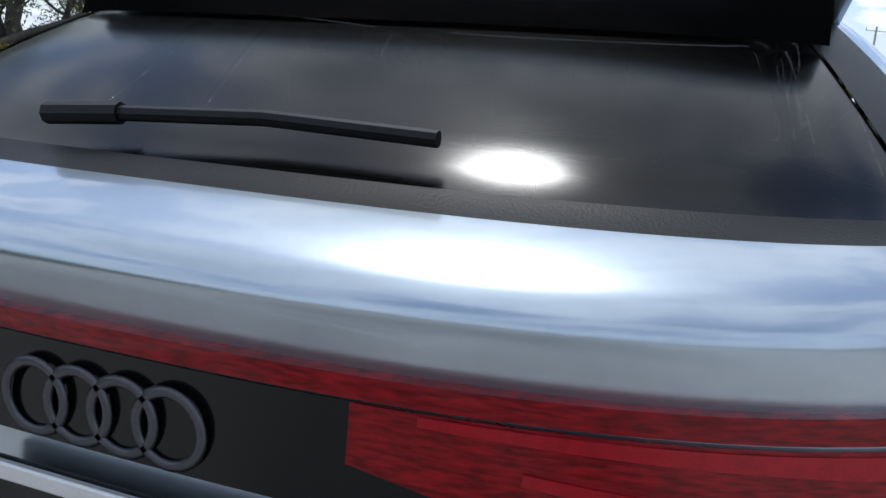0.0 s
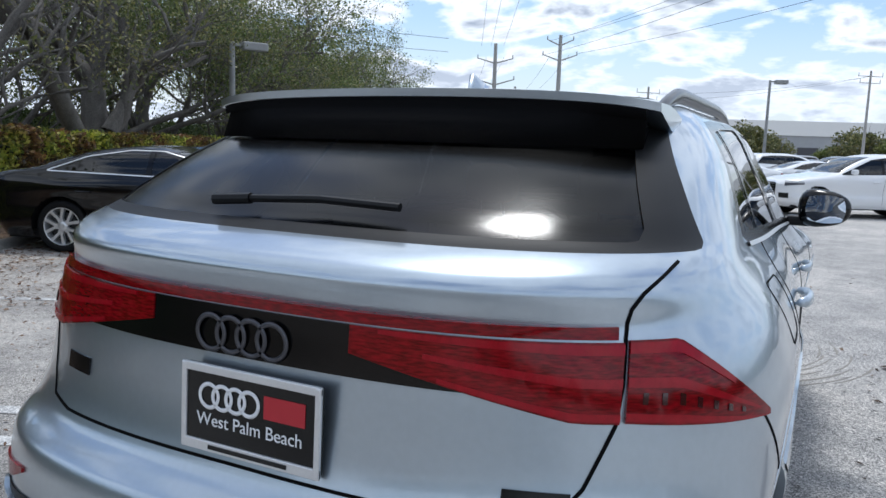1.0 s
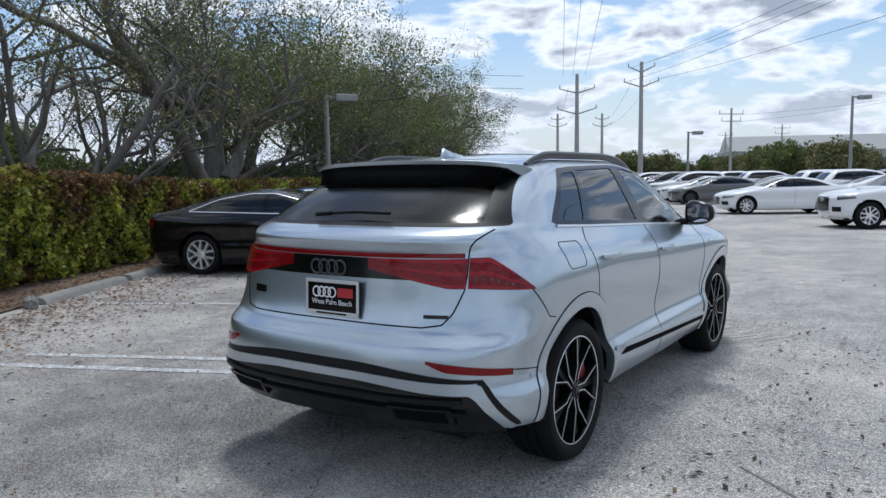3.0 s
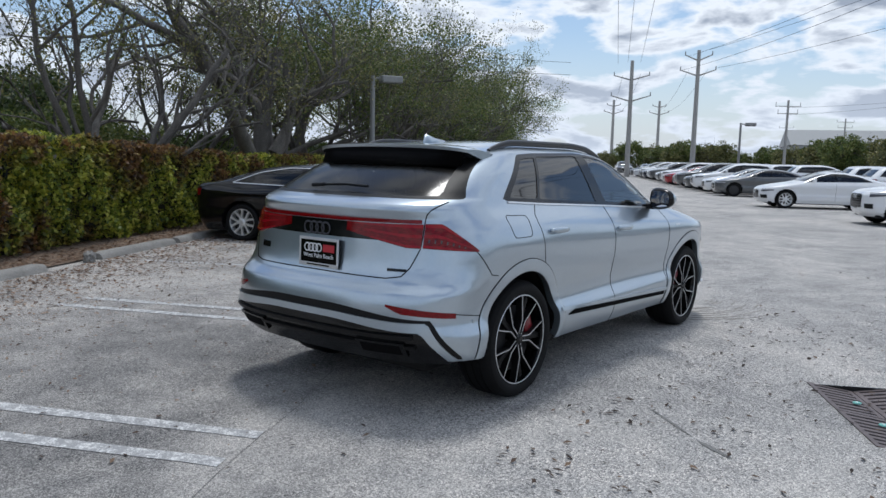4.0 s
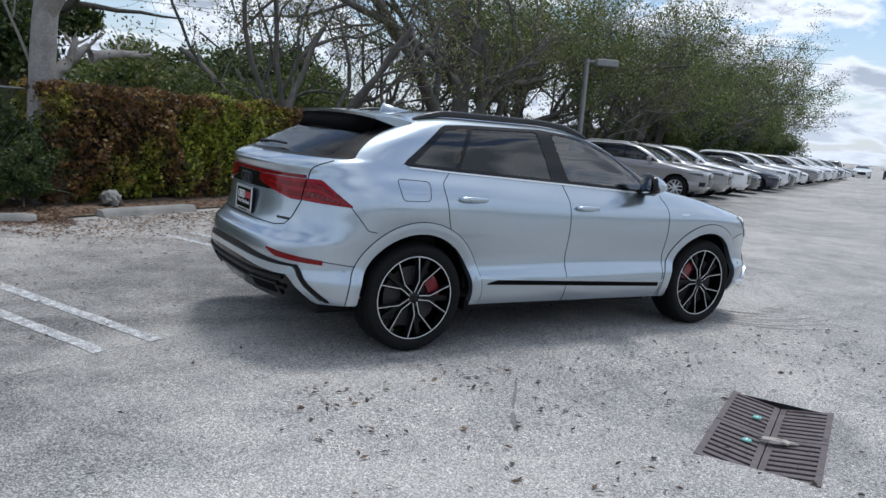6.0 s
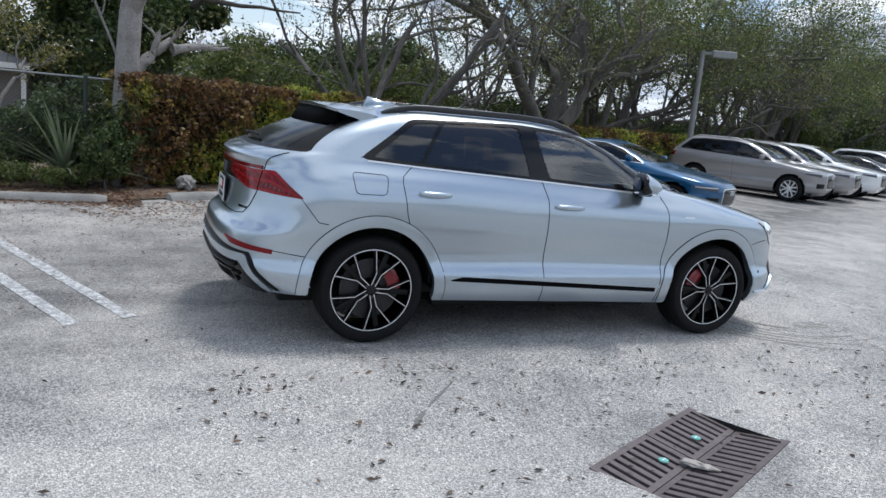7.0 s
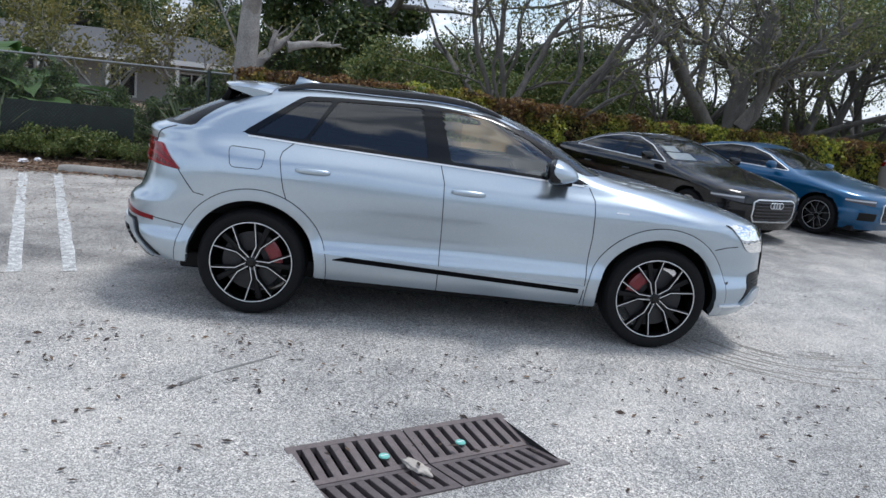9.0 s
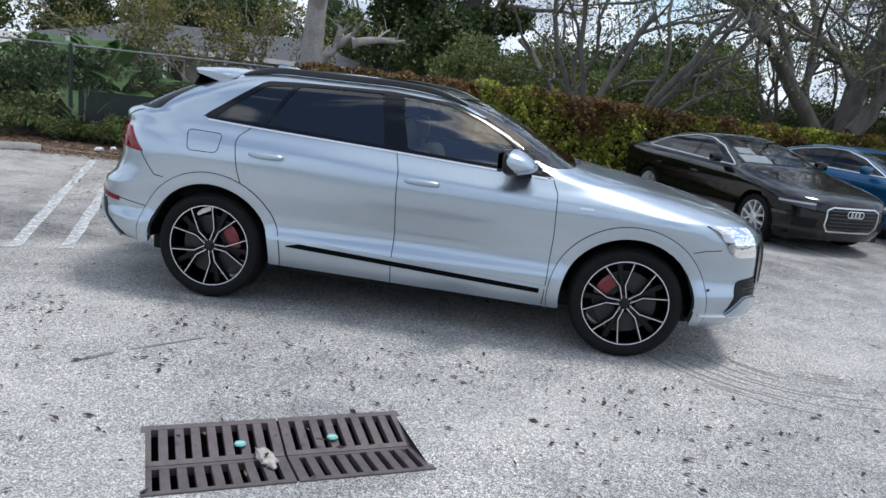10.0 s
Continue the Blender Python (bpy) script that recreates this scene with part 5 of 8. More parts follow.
bm = bmesh.new()
R = 900
outer = [bm.verts.new(v) for v in ((-R, -R, 0), (R, -R, 0), (R, R, 0), (-R, R, 0))]
hole = []
for a, b in ((-1, -1), (1, -1), (1, 1), (-1, 1)):
    q = GR0 + DV * a * GL / 2 * 0.97 + NV * b * GW / 2 * 0.96
    hole.append(bm.verts.new((q[0], q[1], 0)))
es = [bm.edges.new((l[i], l[(i + 1) % 4])) for l in (outer, hole) for i in range(4)]
bmesh.ops.triangle_fill(bm, edges=es, use_beauty=True, use_dissolve=False)
for f in list(bm.faces):
    c = f.calc_center_median()
    r = np.array((c.x, c.y)) - GR0
    if abs(r @ DV) < GL / 2 * 0.9 and abs(r @ NV) < GW / 2 * 0.9:
        bm.faces.remove(f)
bmesh.ops.recalc_face_normals(bm, faces=bm.faces)
if bm.faces[:][0].normal.z < 0:
    bmesh.ops.reverse_faces(bm, faces=bm.faces)
ground = part("ground", bm, M["asphalt"], None)
tagged(ground, "worn light grey asphalt car park with dust and stains", "asphalt", kind="structure")

# ---- drain ----
M["cast_iron"] = plain("cast_iron", (0.15, 0.125, 0.125), 0.62, 0.45, 0, 0.35, 14, 0.5, 140)
# near-black, so the darkness down in the pit is put into its colour
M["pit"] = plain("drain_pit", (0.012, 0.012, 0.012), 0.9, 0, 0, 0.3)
drain = thing("drain_grate", "rusty cast iron drain of four slotted panels sunk in the asphalt", "drain", pose(GR0[0], GR0[1], 0, 0, 0, math.degrees(math.atan2(DV[1], DV[0]))))
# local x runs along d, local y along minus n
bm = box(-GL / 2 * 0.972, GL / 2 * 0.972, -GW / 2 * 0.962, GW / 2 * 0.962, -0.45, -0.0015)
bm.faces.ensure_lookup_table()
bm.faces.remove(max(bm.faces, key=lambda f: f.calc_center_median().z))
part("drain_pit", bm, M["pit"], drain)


def dished(bm):
    for v in bm.verts:
        v.co.z -= 0.045 * (1 - abs(v.co.y) / (GW / 2))
    return bm


def panel_frame(x0, x1, y0, y1, mx, my, z0, z1):
    """A flat rectangular ring."""
    bm = bmesh.new()
    rings = []
    for zz in (z0, z1):
        rings.append(([bm.verts.new((a, b, zz)) for a, b in ((x0, y0), (x1, y0), (x1, y1), (x0, y1))], [bm.verts.new((a, b, zz)) for a, b in ((x0 + mx, y0 + my), (x1 - mx, y0 + my), (x1 - mx, y1 - my), (x0 + mx, y1 - my))]))
    (o0, i0), (o1, i1) = rings
    for j in range(4):
        q = (j + 1) % 4
        for f in ((o1[j], o1[q], i1[q], i1[j]), (o0[j], i0[j], i0[q], o0[q]), (o0[j], o0[q], o1[q], o1[j]), (i0[j], i1[j], i1[q], i0[q])):
            bm.faces.new(f)
    bmesh.ops.recalc_face_normals(bm, faces=bm.faces)
    return bm


for a in (-1, 1):
    for b in (-1, 1):
        xs, ys = sorted((a * 0.006, a * GL / 2)), sorted((b * 0.003, b * GW / 2))
        pf = part("slotted_panel", dished(panel_frame(xs[0], xs[1], ys[0], ys[1], 0.045, 0.034, -0.03, 0.008)), M["cast_iron"], drain)
        sw = (xs[1] - xs[0] - 0.09) / (8 * 0.85 + 7 * 1.15)
        for i in range(7):
            c = xs[0] + 0.045 + sw * (0.85 + 2.0 * i)
            part("grate_bar", dished(box(c, c + sw * 1.15, ys[0] + 0.033, ys[1] - 0.033, -0.03, 0.0075, bevel=0.002, seg=1)), M["cast_iron"], pf)
M["teal"] = plain("teal_marker", (0.18, 0.48, 0.42), 0.5, 0, 0, 0.2, 40)
for a in (-0.20, 0.24):
    bm = bmesh.new()
    bmesh.ops.create_cone(bm, cap_ends=True, segments=24, radius1=0.028, radius2=0.025, depth=0.006)
    ob = part("drain_marker", bm, M["teal"], drain, "small round teal marker disc")
    ob.matrix_local = pose(a, 0.10, -0.008)
    part("marker_bar", box(-0.018, 0.018, -0.003, 0.003, 0.003, 0.005), M["white_ink"] if "white_ink" in M else M["card"], ob)
twig = part("leaf_scrap", crumple("scrap", 0.09, 0.035, 0.012, 5, 3, 0.5, 4, 0.3), plain("dry_grey_leaf", (0.42, 0.38, 0.34), 0.8, 0, 0, 0.3, 30), None, "", True)
q = GR0 + DV * -0.10 + NV * 0.05
twig.matrix_world = pose(q[0], q[1], -0.012, 0, 0, 40)
tagged(twig, "dry grey leaf lying on the drain grate", "leaf")

# ---- painted lines ----
k = Mat("worn_white_line", (0.62, 0.62, 0.60), 0.85)
wear = k.mix(0.5, k.noise(14, 6, 0.7, True), k.noise(90, 4, 0.7, True))
k.color(k.mix(k.ramp(wear, (0.44, 0.0), (0.515, 1.0)), (0.72, 0.72, 0.70), (0.33, 0.33, 0.33)))
k.bump(k.noise(300, 3, 0.6, True), 0.5, 0.004)
M["line"] = k.m


def line_strip(s, w0, w1, width=0.105, s_end=None):
    """A line from s at the kerb end to s_end at the lane end."""
    bm = bmesh.new()
    n = 24
    rng = random.Random(int(s * 97) + 5)
    rows = []
    for i in range(n + 1):
        w = w0 + (w1 - w0) * i / n
        e0, e1 = rng.uniform(-0.008, 0.008), rng.uniform(-0.008, 0.008)
        c = s if s_end is None else s + (s_end - s) * i / n
        rows.append([bm.verts.new((*st(c - width / 2 + e0, w), 0.004)), bm.verts.new((*st(c + width / 2 + e1, w), 0.004))])
    for p, q in zip(rows, rows[1:]):
        bm.faces.new((p[0], q[0], q[1], p[1]))
    bmesh.ops.recalc_face_normals(bm, faces=bm.faces)
    if bm.faces[:][0].normal.z < 0:
        bmesh.ops.reverse_faces(bm, faces=bm.faces)
    ob = part("parking_line", bm, M["line"])
    tagged(ob, "worn white parking line painted on the asphalt", "parking line", "parking lines", "structure")


for s, s1_, w0, w1 in ((-2.82, -3.16, -0.60, 4.86), (-3.25, -3.56, -0.55, 4.82), (-0.22, -0.46, 1.45, 4.7), (0.16, -0.02, 1.5, 4.7)):
    line_strip(s, w0, w1, 0.105, s1_)
for i in range(1, 16):
    line_strip(-3.2 + 3.05 * (i + 1), 0.5, 4.8)
for i in range(2, 9):
    line_strip(-6.25 - 3.05 * (i - 2), -1, 4.8)

# ---- kerb, verge ----
k = Mat("worn_concrete", (0.42, 0.41, 0.38), 0.9)
k.color(k.ramp(k.mix(0.5, k.noise(4, 6, 0.6, True), k.noise(60, 4, 0.6, True)), (0.3, (0.17, 0.165, 0.15)), (0.55, (0.30, 0.29, 0.27)), (0.75, (0.40, 0.39, 0.37))))
k.bump(k.noise(110, 5, 0.65, True), 0.6, 0.008)
M["concrete"] = k.m
k = Mat("leafy_soil", (0.14, 0.10, 0.07), 0.95)
k.color(k.ramp(k.mix(0.5, k.noise(5, 6, 0.6, True), k.voronoi(34, True).outputs["Color"]), (0.25, (0.11, 0.08, 0.06)), (0.5, (0.24, 0.175, 0.125)), (0.75, (0.38, 0.29, 0.22))))
k.bump(k.noise(40, 6, 0.7, True), 0.9, 0.03)
M["soil"] = k.m


def kerb_piece(a, b, seed):
    """A kerb stone from a to b, with a sloping worn face."""
    a, b = Vector((*a, 0)), Vector((*b, 0))
    t = (b - a).normalized()
    o = Vector((t.y, -t.x, 0))
    prof = [(0.0, 0.0), (0.02, 0.055), (0.05, 0.095), (0.085, 0.105), (0.15, 0.105), (0.165, 0.09), (0.17, 0.0)]
    bm = bmesh.new()
    n = max(4, int((b - a).length / 0.12))
    rows = []
    for i in range(n + 1):
        p = a + (b - a) * i / n
        j = noise.noise(Vector((i * 0.7, seed * 3.1, 0))) * 0.008
        k2 = 0.86 if i in (0, n) else 1.0
        rows.append([bm.verts.new(p - o * (x - j) + Vector((0, 0, z * k2 + (j * 0.6 if z else 0)))) for x, z in prof])
    for p, q in zip(rows, rows[1:]):
        for i in range(len(prof) - 1):
            bm.faces.new((p[i], p[i + 1], q[i + 1], q[i]))
    bm.faces.new(rows[0]); bm.faces.new(rows[-1][::-1])
    bmesh.ops.recalc_face_normals(bm, faces=bm.faces)
    ob = part("kerb", bm, M["concrete"], None, "", True, 38)
    tagged(ob, "weathered grey concrete kerb stone beside leaf litter", "kerb", "kerb stones", "structure")


pieces = [(st(0.02, 0), st(1.62, 0)), (st(2.78, 0), st(4.85, 0)), ((-4.90, -3.95), (-5.06, -1.92)), ((-3.95, -6.25), (-4.72, -5.22))]
pieces += [(st(5.0 + 2.4 * i, 0), st(7.3 + 2.4 * i, 0)) for i in range(24)]
pieces += [((-3.95 + 0.75 * i * 2.0 + 0.05, -6.25 - 1.0 * i * 2.0), (-3.95 + 0.75 * (i - 1) * 2.0, -6.25 - 1.0 * (i - 1) * 2.0)) for i in range(1, 5)]
for i, (a, b) in enumerate(pieces):
    kerb_piece(a, b, i)
V = [(*st(75, -0.17), 0.022), (*st(0, -0.17), 0.022), (-5.24, -1.9, 0.022), (-5.08, -3.95, 0.022), (-4.9, -5.25, 0.022), (-4.1, -6.4, 0.022), (4, -17, 0.022), (-10, -30, 0.022), (-60, -30, 0.022), (*st(75, -30), 0.022)]
verge = from_np("verge", V, [tuple(range(len(V)))], M["soil"], smooth=False)
if verge.data.polygons[0].normal.z < 0:
    verge.data.flip_normals()
tagged(verge, "bare soil verge strewn with dry brown leaves", "soil", kind="structure")
for nm, p, sc, sd_, lb, ct in (("rubble", st(2.5, -0.02), (0.09, 0.07, 0.09), 4, "broken lump of grey concrete beside the kerb", "rubble"), ("rubble", st(0.75, -0.85), (0.17, 0.13, 0.13), 9, "pale grey lump of rubble at the foot of the hedge", "rubble"), ("litter", (-5.25, -4.6), (0.07, 0.05, 0.03), 2, "crumpled white litter on the leaf-strewn verge", "litter"), ("litter", (-5.5, -4.5), (0.05, 0.04, 0.03), 7, "crumpled white litter on the leaf-strewn verge", "litter")):
    ob = part(nm, crumple(nm, *sc, sd_, 3, 0.5, 2.0, 0.6), M["concrete"] if nm == "rubble" else M["card"], None, "", True, 30)
    ob.matrix_world = pose(*p, 0.0 if "kerb" in lb else 0.045)
    tagged(ob, lb, ct)

# ---- leaves ----


def leaf_material(name, *stops, rough=0.5, patch=None, patch_scale=0.8, shoots=False, glow=0.3, red=0.0):
    """Leaf colours: leaf by leaf, and in patches."""
    k = Mat(name, (0.08, 0.12, 0.03), rough)
    c = k.ramp(k.island(), *stops)
    if patch:
        where = k.noise(patch_scale, 4, 0.6, True)
        if shoots:                                  # young shoots at the top are red
            sp = k.n.new("ShaderNodeSeparateXYZ")
            k.l.new(k.n.new("ShaderNodeNewGeometry").outputs["Position"], sp.inputs[0])
            mr = k.n.new("ShaderNodeMapRange")
            for key, v in (("From Min", 1.2), ("From Max", 2.0), ("To Min", -0.01 + red), ("To Max", 0.13 + red)):
                mr.inputs[key].default_value = v
            k.l.new(sp.outputs["Z"], mr.inputs["Value"])
            ad = k.n.new("ShaderNodeMath"); ad.operation = "ADD"
            k.l.new(where, ad.inputs[0]); k.l.new(mr.outputs[0], ad.inputs[1])
            where = ad.outputs[0]
        c = k.mix(k.ramp(where, (0.465, 0.0), (0.575, 0.9)), c, k.ramp(k.island(), *patch))
    k.color(c)
    k.put("Subsurface Weight", 0.0)
    k.l.new(k.b.inputs["Base Color"].links[0].from_socket, k.n.new("ShaderNodeBsdfTranslucent").inputs["Color"])
    tr = [x for x in k.n if x.bl_idname == "ShaderNodeBsdfTranslucent"][0]
    mx = k.n.new("ShaderNodeMixShader"); mx.inputs[0].default_value = glow
    out = [x for x in k.n if x.bl_idname == "ShaderNodeOutputMaterial"][0]
    k.l.new(k.b.outputs[0], mx.inputs[1]); k.l.new(tr.outputs[0], mx.inputs[2]); k.l.new(mx.outputs[0], out.inputs["Surface"])
    return k.m


M["hedge_leaf"] = leaf_material("hedge_leaves", (0.0, (0.045, 0.075, 0.016)), (0.35, (0.19, 0.25, 0.035)), (0.7, (0.44, 0.46, 0.06)), (1.0, (0.62, 0.58, 0.10)), patch=((0.0, (0.045, 0.026, 0.018)), (0.4, (0.14, 0.064, 0.038)), (0.75, (0.24, 0.092, 0.052)), (1.0, (0.32, 0.23, 0.07))), patch_scale=0.75, shoots=True, glow=0.42, red=-0.02)
M["hedge_leaf_red"] = leaf_material("reddish_hedge_leaves", (0.0, (0.045, 0.075, 0.016)), (0.35, (0.19, 0.25, 0.035)), (0.7, (0.44, 0.46, 0.06)), (1.0, (0.62, 0.58, 0.10)), patch=((0.0, (0.045, 0.026, 0.018)), (0.4, (0.14, 0.064, 0.038)), (0.75, (0.24, 0.092, 0.052)), (1.0, (0.32, 0.23, 0.07))), patch_scale=0.75, shoots=True, glow=0.42, red=0.045)
M["tree_leaf"] = leaf_material("olive_leaves", (0.0, (0.05, 0.065, 0.022)), (0.5, (0.13, 0.145, 0.048)), (1.0, (0.29, 0.26, 0.10)))
M["dark_leaf"] = leaf_material("dark_green_leaves", (0.0, (0.022, 0.042, 0.014)), (0.5, (0.06, 0.095, 0.028)), (1.0, (0.13, 0.165, 0.045)))
M["fresh_leaf"] = leaf_material("fresh_green_leaves", (0.0, (0.045, 0.078, 0.02)), (0.5, (0.115, 0.16, 0.04)), (1.0, (0.24, 0.245, 0.075)))
M["dry_leaf"] = leaf_material("dry_brown_leaves", (0.0, (0.06, 0.035, 0.022)), (0.5, (0.17, 0.095, 0.058)), (1.0, (0.38, 0.26, 0.17)), rough=0.8)
M["old_leaf"] = leaf_material("dark_old_leaves", (0.0, (0.022, 0.015, 0.011)), (0.7, (0.07, 0.043, 0.03)), (1.0, (0.20, 0.13, 0.08)), rough=0.8, glow=0.1)
k = Mat("grey_bark", (0.2, 0.18, 0.16), 0.9)
k.color(k.ramp(k.mix(0.5, k.noise(7, 6, 0.6, True, (1, 1, 0.35)), k.noise(40, 5, 0.6, True)), (0.3, (0.06, 0.053, 0.046)), (0.55, (0.135, 0.125, 0.112)), (0.75, (0.24, 0.225, 0.205))))
k.bump(k.noise(45, 6, 0.7, True, (1, 1, 0.3)), 0.8, 0.02)
M["bark"] = k.m
k = Mat("pale_bark", (0.36, 0.34, 0.32), 0.9)
k.color(k.ramp(k.mix(0.5, k.noise(5, 6, 0.6, True), k.noise(40, 5, 0.6, True)), (0.3, (0.16, 0.148, 0.135)), (0.55, (0.32, 0.30, 0.28)), (0.75, (0.45, 0.43, 0.40))))
k.bump(k.noise(38, 6, 0.7, True, (1, 1, 0.4)), 0.8, 0.02)
M["pale_bark"] = k.m


def leaf_arrays(P, size, rng, up=0.25, aspect=0.5, vary=0.35):
    """Pointed, slightly folded leaves at the places P."""
    n = len(P)
    a = rng.normal(size=(n, 3)); a[:, 2] += up
    a /= np.linalg.norm(a, axis=1)[:, None]
    b = np.cross(a, rng.normal(size=(n, 3))); b /= np.linalg.norm(b, axis=1)[:, None]
    c = np.cross(a, b)
    L = size * (1 + vary * rng.uniform(-1, 1, n))[:, None]
    V = np.stack([P - b * L * 0.5, P + c * L * aspect * 0.5 + a * L * 0.08, P + b * L * 0.5, P - c * L * aspect * 0.5 + a * L * 0.08], 1).reshape(-1, 3)
    F = np.arange(4 * n).reshape(n, 4)
    return V, F


def fast_mesh(name, V, F, material, parent=None, label=""):
    me = bpy.data.meshes.new(name)
    V, F = np.asarray(V, np.float32), np.asarray(F, np.int32)
    me.vertices.add(len(V)); me.vertices.foreach_set("co", V.ravel())
    me.loops.add(F.size); me.loops.foreach_set("vertex_index", F.ravel())
    me.polygons.add(len(F)); me.polygons.foreach_set("loop_start", np.arange(0, F.size, F.shape[1], dtype=np.int32))
    me.update(calc_edges=True)
    me.materials.append(material)
    ob = new(name, me)
    if parent:
        ob.parent = parent
    if label:
        tagged(ob, label)
    return ob


def hedge(s0, s1, w0, w1, h, density, size, seed, mat):
    """A clipped hedge: a skin of leaves over a core coloured as inner shade."""
    rng = np.random.default_rng(seed)
    t = thing("hedge", "clipped hedge of green and reddish brown leaves", "hedge", pose(0, 0, 0))
    L, D = s1 - s0, w1 - w0
    n = int(density * (L * h + L * D + 2 * D * h))
    kinds = rng.choice(3, n, p=np.array([L * h * 1.25, L * D, 2 * D * h]) / (L * h * 1.25 + L * D + 2 * D * h))
    s, w, z = rng.uniform(s0, s1, n), rng.uniform(w0, w1, n), rng.uniform(0.06, h, n)
    depth = np.abs(rng.normal(0, 0.12, n))
    w = np.where(kinds == 0, w1 - depth, w)
    z = np.where(kinds == 1, h - depth, z)
    e = rng.uniform(size=n) < 0.5
    s = np.where(kinds == 2, np.where(e, s0 + depth, s1 - depth), s)
    bulge = 0.11 * np.sin(s * 13 + 2.0 * np.sin(z * 5)) * np.sin(z * 11 + 1.5 * np.sin(s * 6)) + 0.10 * np.sin(s * 2.1 + 1.3 * np.sin(s * 0.7)) * np.sin(z * 2.6 + s) + 0.06 * np.sin(s * 5.3 + z * 4) + 0.05 * np.sin(s * 9 - z * 7)
    w = np.where(kinds == 0, w + bulge - 0.12 * (z < 0.35) * (0.35 - z) * 3, w)
    z = np.where(kinds == 1, z + 0.06 * np.sin(s * 3.3) * np.cos(w * 4 + s) + 0.05 * np.sin(s * 7.7), z)
    z = z * np.interp(s, (4.0, 10.0), (1.0, 0.87))      # clipped lower farther on
    P = np.stack([K0[0] + DV[0] * s + NV[0] * w, K0[1] + DV[1] * s + NV[1] * w, z], 1)
    V, F = leaf_arrays(P, size, rng, 0.4, 0.62)
    fast_mesh("leaves", V, F, mat, t)["kind"] = "stuff"
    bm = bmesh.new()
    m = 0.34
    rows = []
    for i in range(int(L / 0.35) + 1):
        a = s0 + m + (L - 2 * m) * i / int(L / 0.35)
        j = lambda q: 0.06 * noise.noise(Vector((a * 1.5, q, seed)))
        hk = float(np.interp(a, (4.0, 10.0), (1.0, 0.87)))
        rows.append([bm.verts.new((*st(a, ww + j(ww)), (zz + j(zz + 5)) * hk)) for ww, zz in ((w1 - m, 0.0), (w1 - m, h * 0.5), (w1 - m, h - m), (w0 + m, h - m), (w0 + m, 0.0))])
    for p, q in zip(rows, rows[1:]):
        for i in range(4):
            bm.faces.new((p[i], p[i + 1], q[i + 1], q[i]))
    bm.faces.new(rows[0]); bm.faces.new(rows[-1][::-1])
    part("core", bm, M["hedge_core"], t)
    return t


# near-black stands in for the shade deep inside the hedge
M["hedge_core"] = plain("painted_inner_shade", (0.022, 0.02, 0.012), 0.95, 0, 0, 0.5, 12)
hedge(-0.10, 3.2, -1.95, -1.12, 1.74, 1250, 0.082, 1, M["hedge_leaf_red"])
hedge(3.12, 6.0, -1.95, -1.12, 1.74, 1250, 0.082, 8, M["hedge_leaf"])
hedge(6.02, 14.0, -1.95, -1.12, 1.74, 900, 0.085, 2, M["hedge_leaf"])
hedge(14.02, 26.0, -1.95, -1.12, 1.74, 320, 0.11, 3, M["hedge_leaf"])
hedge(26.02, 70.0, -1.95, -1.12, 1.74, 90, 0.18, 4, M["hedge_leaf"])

# leaf litter
rng = np.random.default_rng(5)


def litter(n, f, size, name, label, z=0.05, mat="dry_leaf"):
    P = np.array([f() for _ in range(n)])
    P = np.concatenate([P, np.full((n, 1), z)], 1)
    P[:, 2] += np.abs(rng.normal(0, 0.006, n))
    a = rng.uniform(0, 2 * math.pi, n)
    L = size * rng.uniform(0.5, 1.3, n)
    b = np.stack([np.cos(a), np.sin(a), rng.normal(0, 0.12, n)], 1)
    c = np.stack([-np.sin(a), np.cos(a), rng.normal(0, 0.25, n)], 1)
    up = np.array((0, 0, 1.0))
    V = np.stack([P - b * L[:, None] * 0.5, P + c * L[:, None] * 0.2 + up * 0.006, P + b * L[:, None] * 0.5 + up * 0.004, P - c * L[:, None] * 0.2 + up * 0.004], 1).reshape(-1, 3)
    ob = fast_mesh(name, V, np.arange(4 * n).reshape(n, 4), M[mat])
    tagged(ob, label, "leaves", kind="stuff")


litter(5200, lambda: st(rng.uniform(-0.5, 14), -0.18 - abs(rng.normal(0, 0.55))), 0.075, "fallen_leaves", "dry brown leaves fallen along the hedge", 0.03)
litter(3600, lambda: st(rng.uniform(-1.6, 8), 0.05 + abs(rng.normal(0, 0.85))), 0.06, "fallen_leaves", "dry brown leaves fallen along the kerb", 0.006)
litter(2600, lambda: st(rng.uniform(-3.5, 4), 0.1 + abs(rng.normal(0, 1.7))), 0.035, "fallen_leaves", "small leaf scraps strewn over the parking stall", 0.005)
litter(5200, lambda: (-5.1 - abs(rng.normal(0, 0.75)), rng.uniform(-8, -1.6)), 0.075, "fallen_leaves", "dry brown leaves on the soil by the fence", 0.03)


def edge_spot():
    y = rng.uniform(-6.4, -1.5)
    return -5.24 - 0.1 * (y + 1.9) + 0.12 + rng.normal(0, 0.17), y


litter(3000, edge_spot, 0.065, "fallen_leaves", "dry brown leaves along the edge of the asphalt", 0.012)
litter(620, lambda: (rng.uniform(-3, 6), rng.uniform(-4, 9)), 0.046, "fallen_leaves", "single dry leaves scattered on the asphalt", 0.006, "old_leaf")
litter(330, lambda: (1.4 + abs(rng.normal(0, 0.9)), rng.uniform(-1.2, 4.5)), 0.052, "fallen_leaves", "small dry leaves scattered beside the car", 0.006, "old_leaf")
litter(900, lambda: (rng.uniform(-2.5, 4.5), rng.uniform(-4, 5)), 0.016, "leaf_crumbs", "tiny dark leaf crumbs on the asphalt", 0.004, "old_leaf")

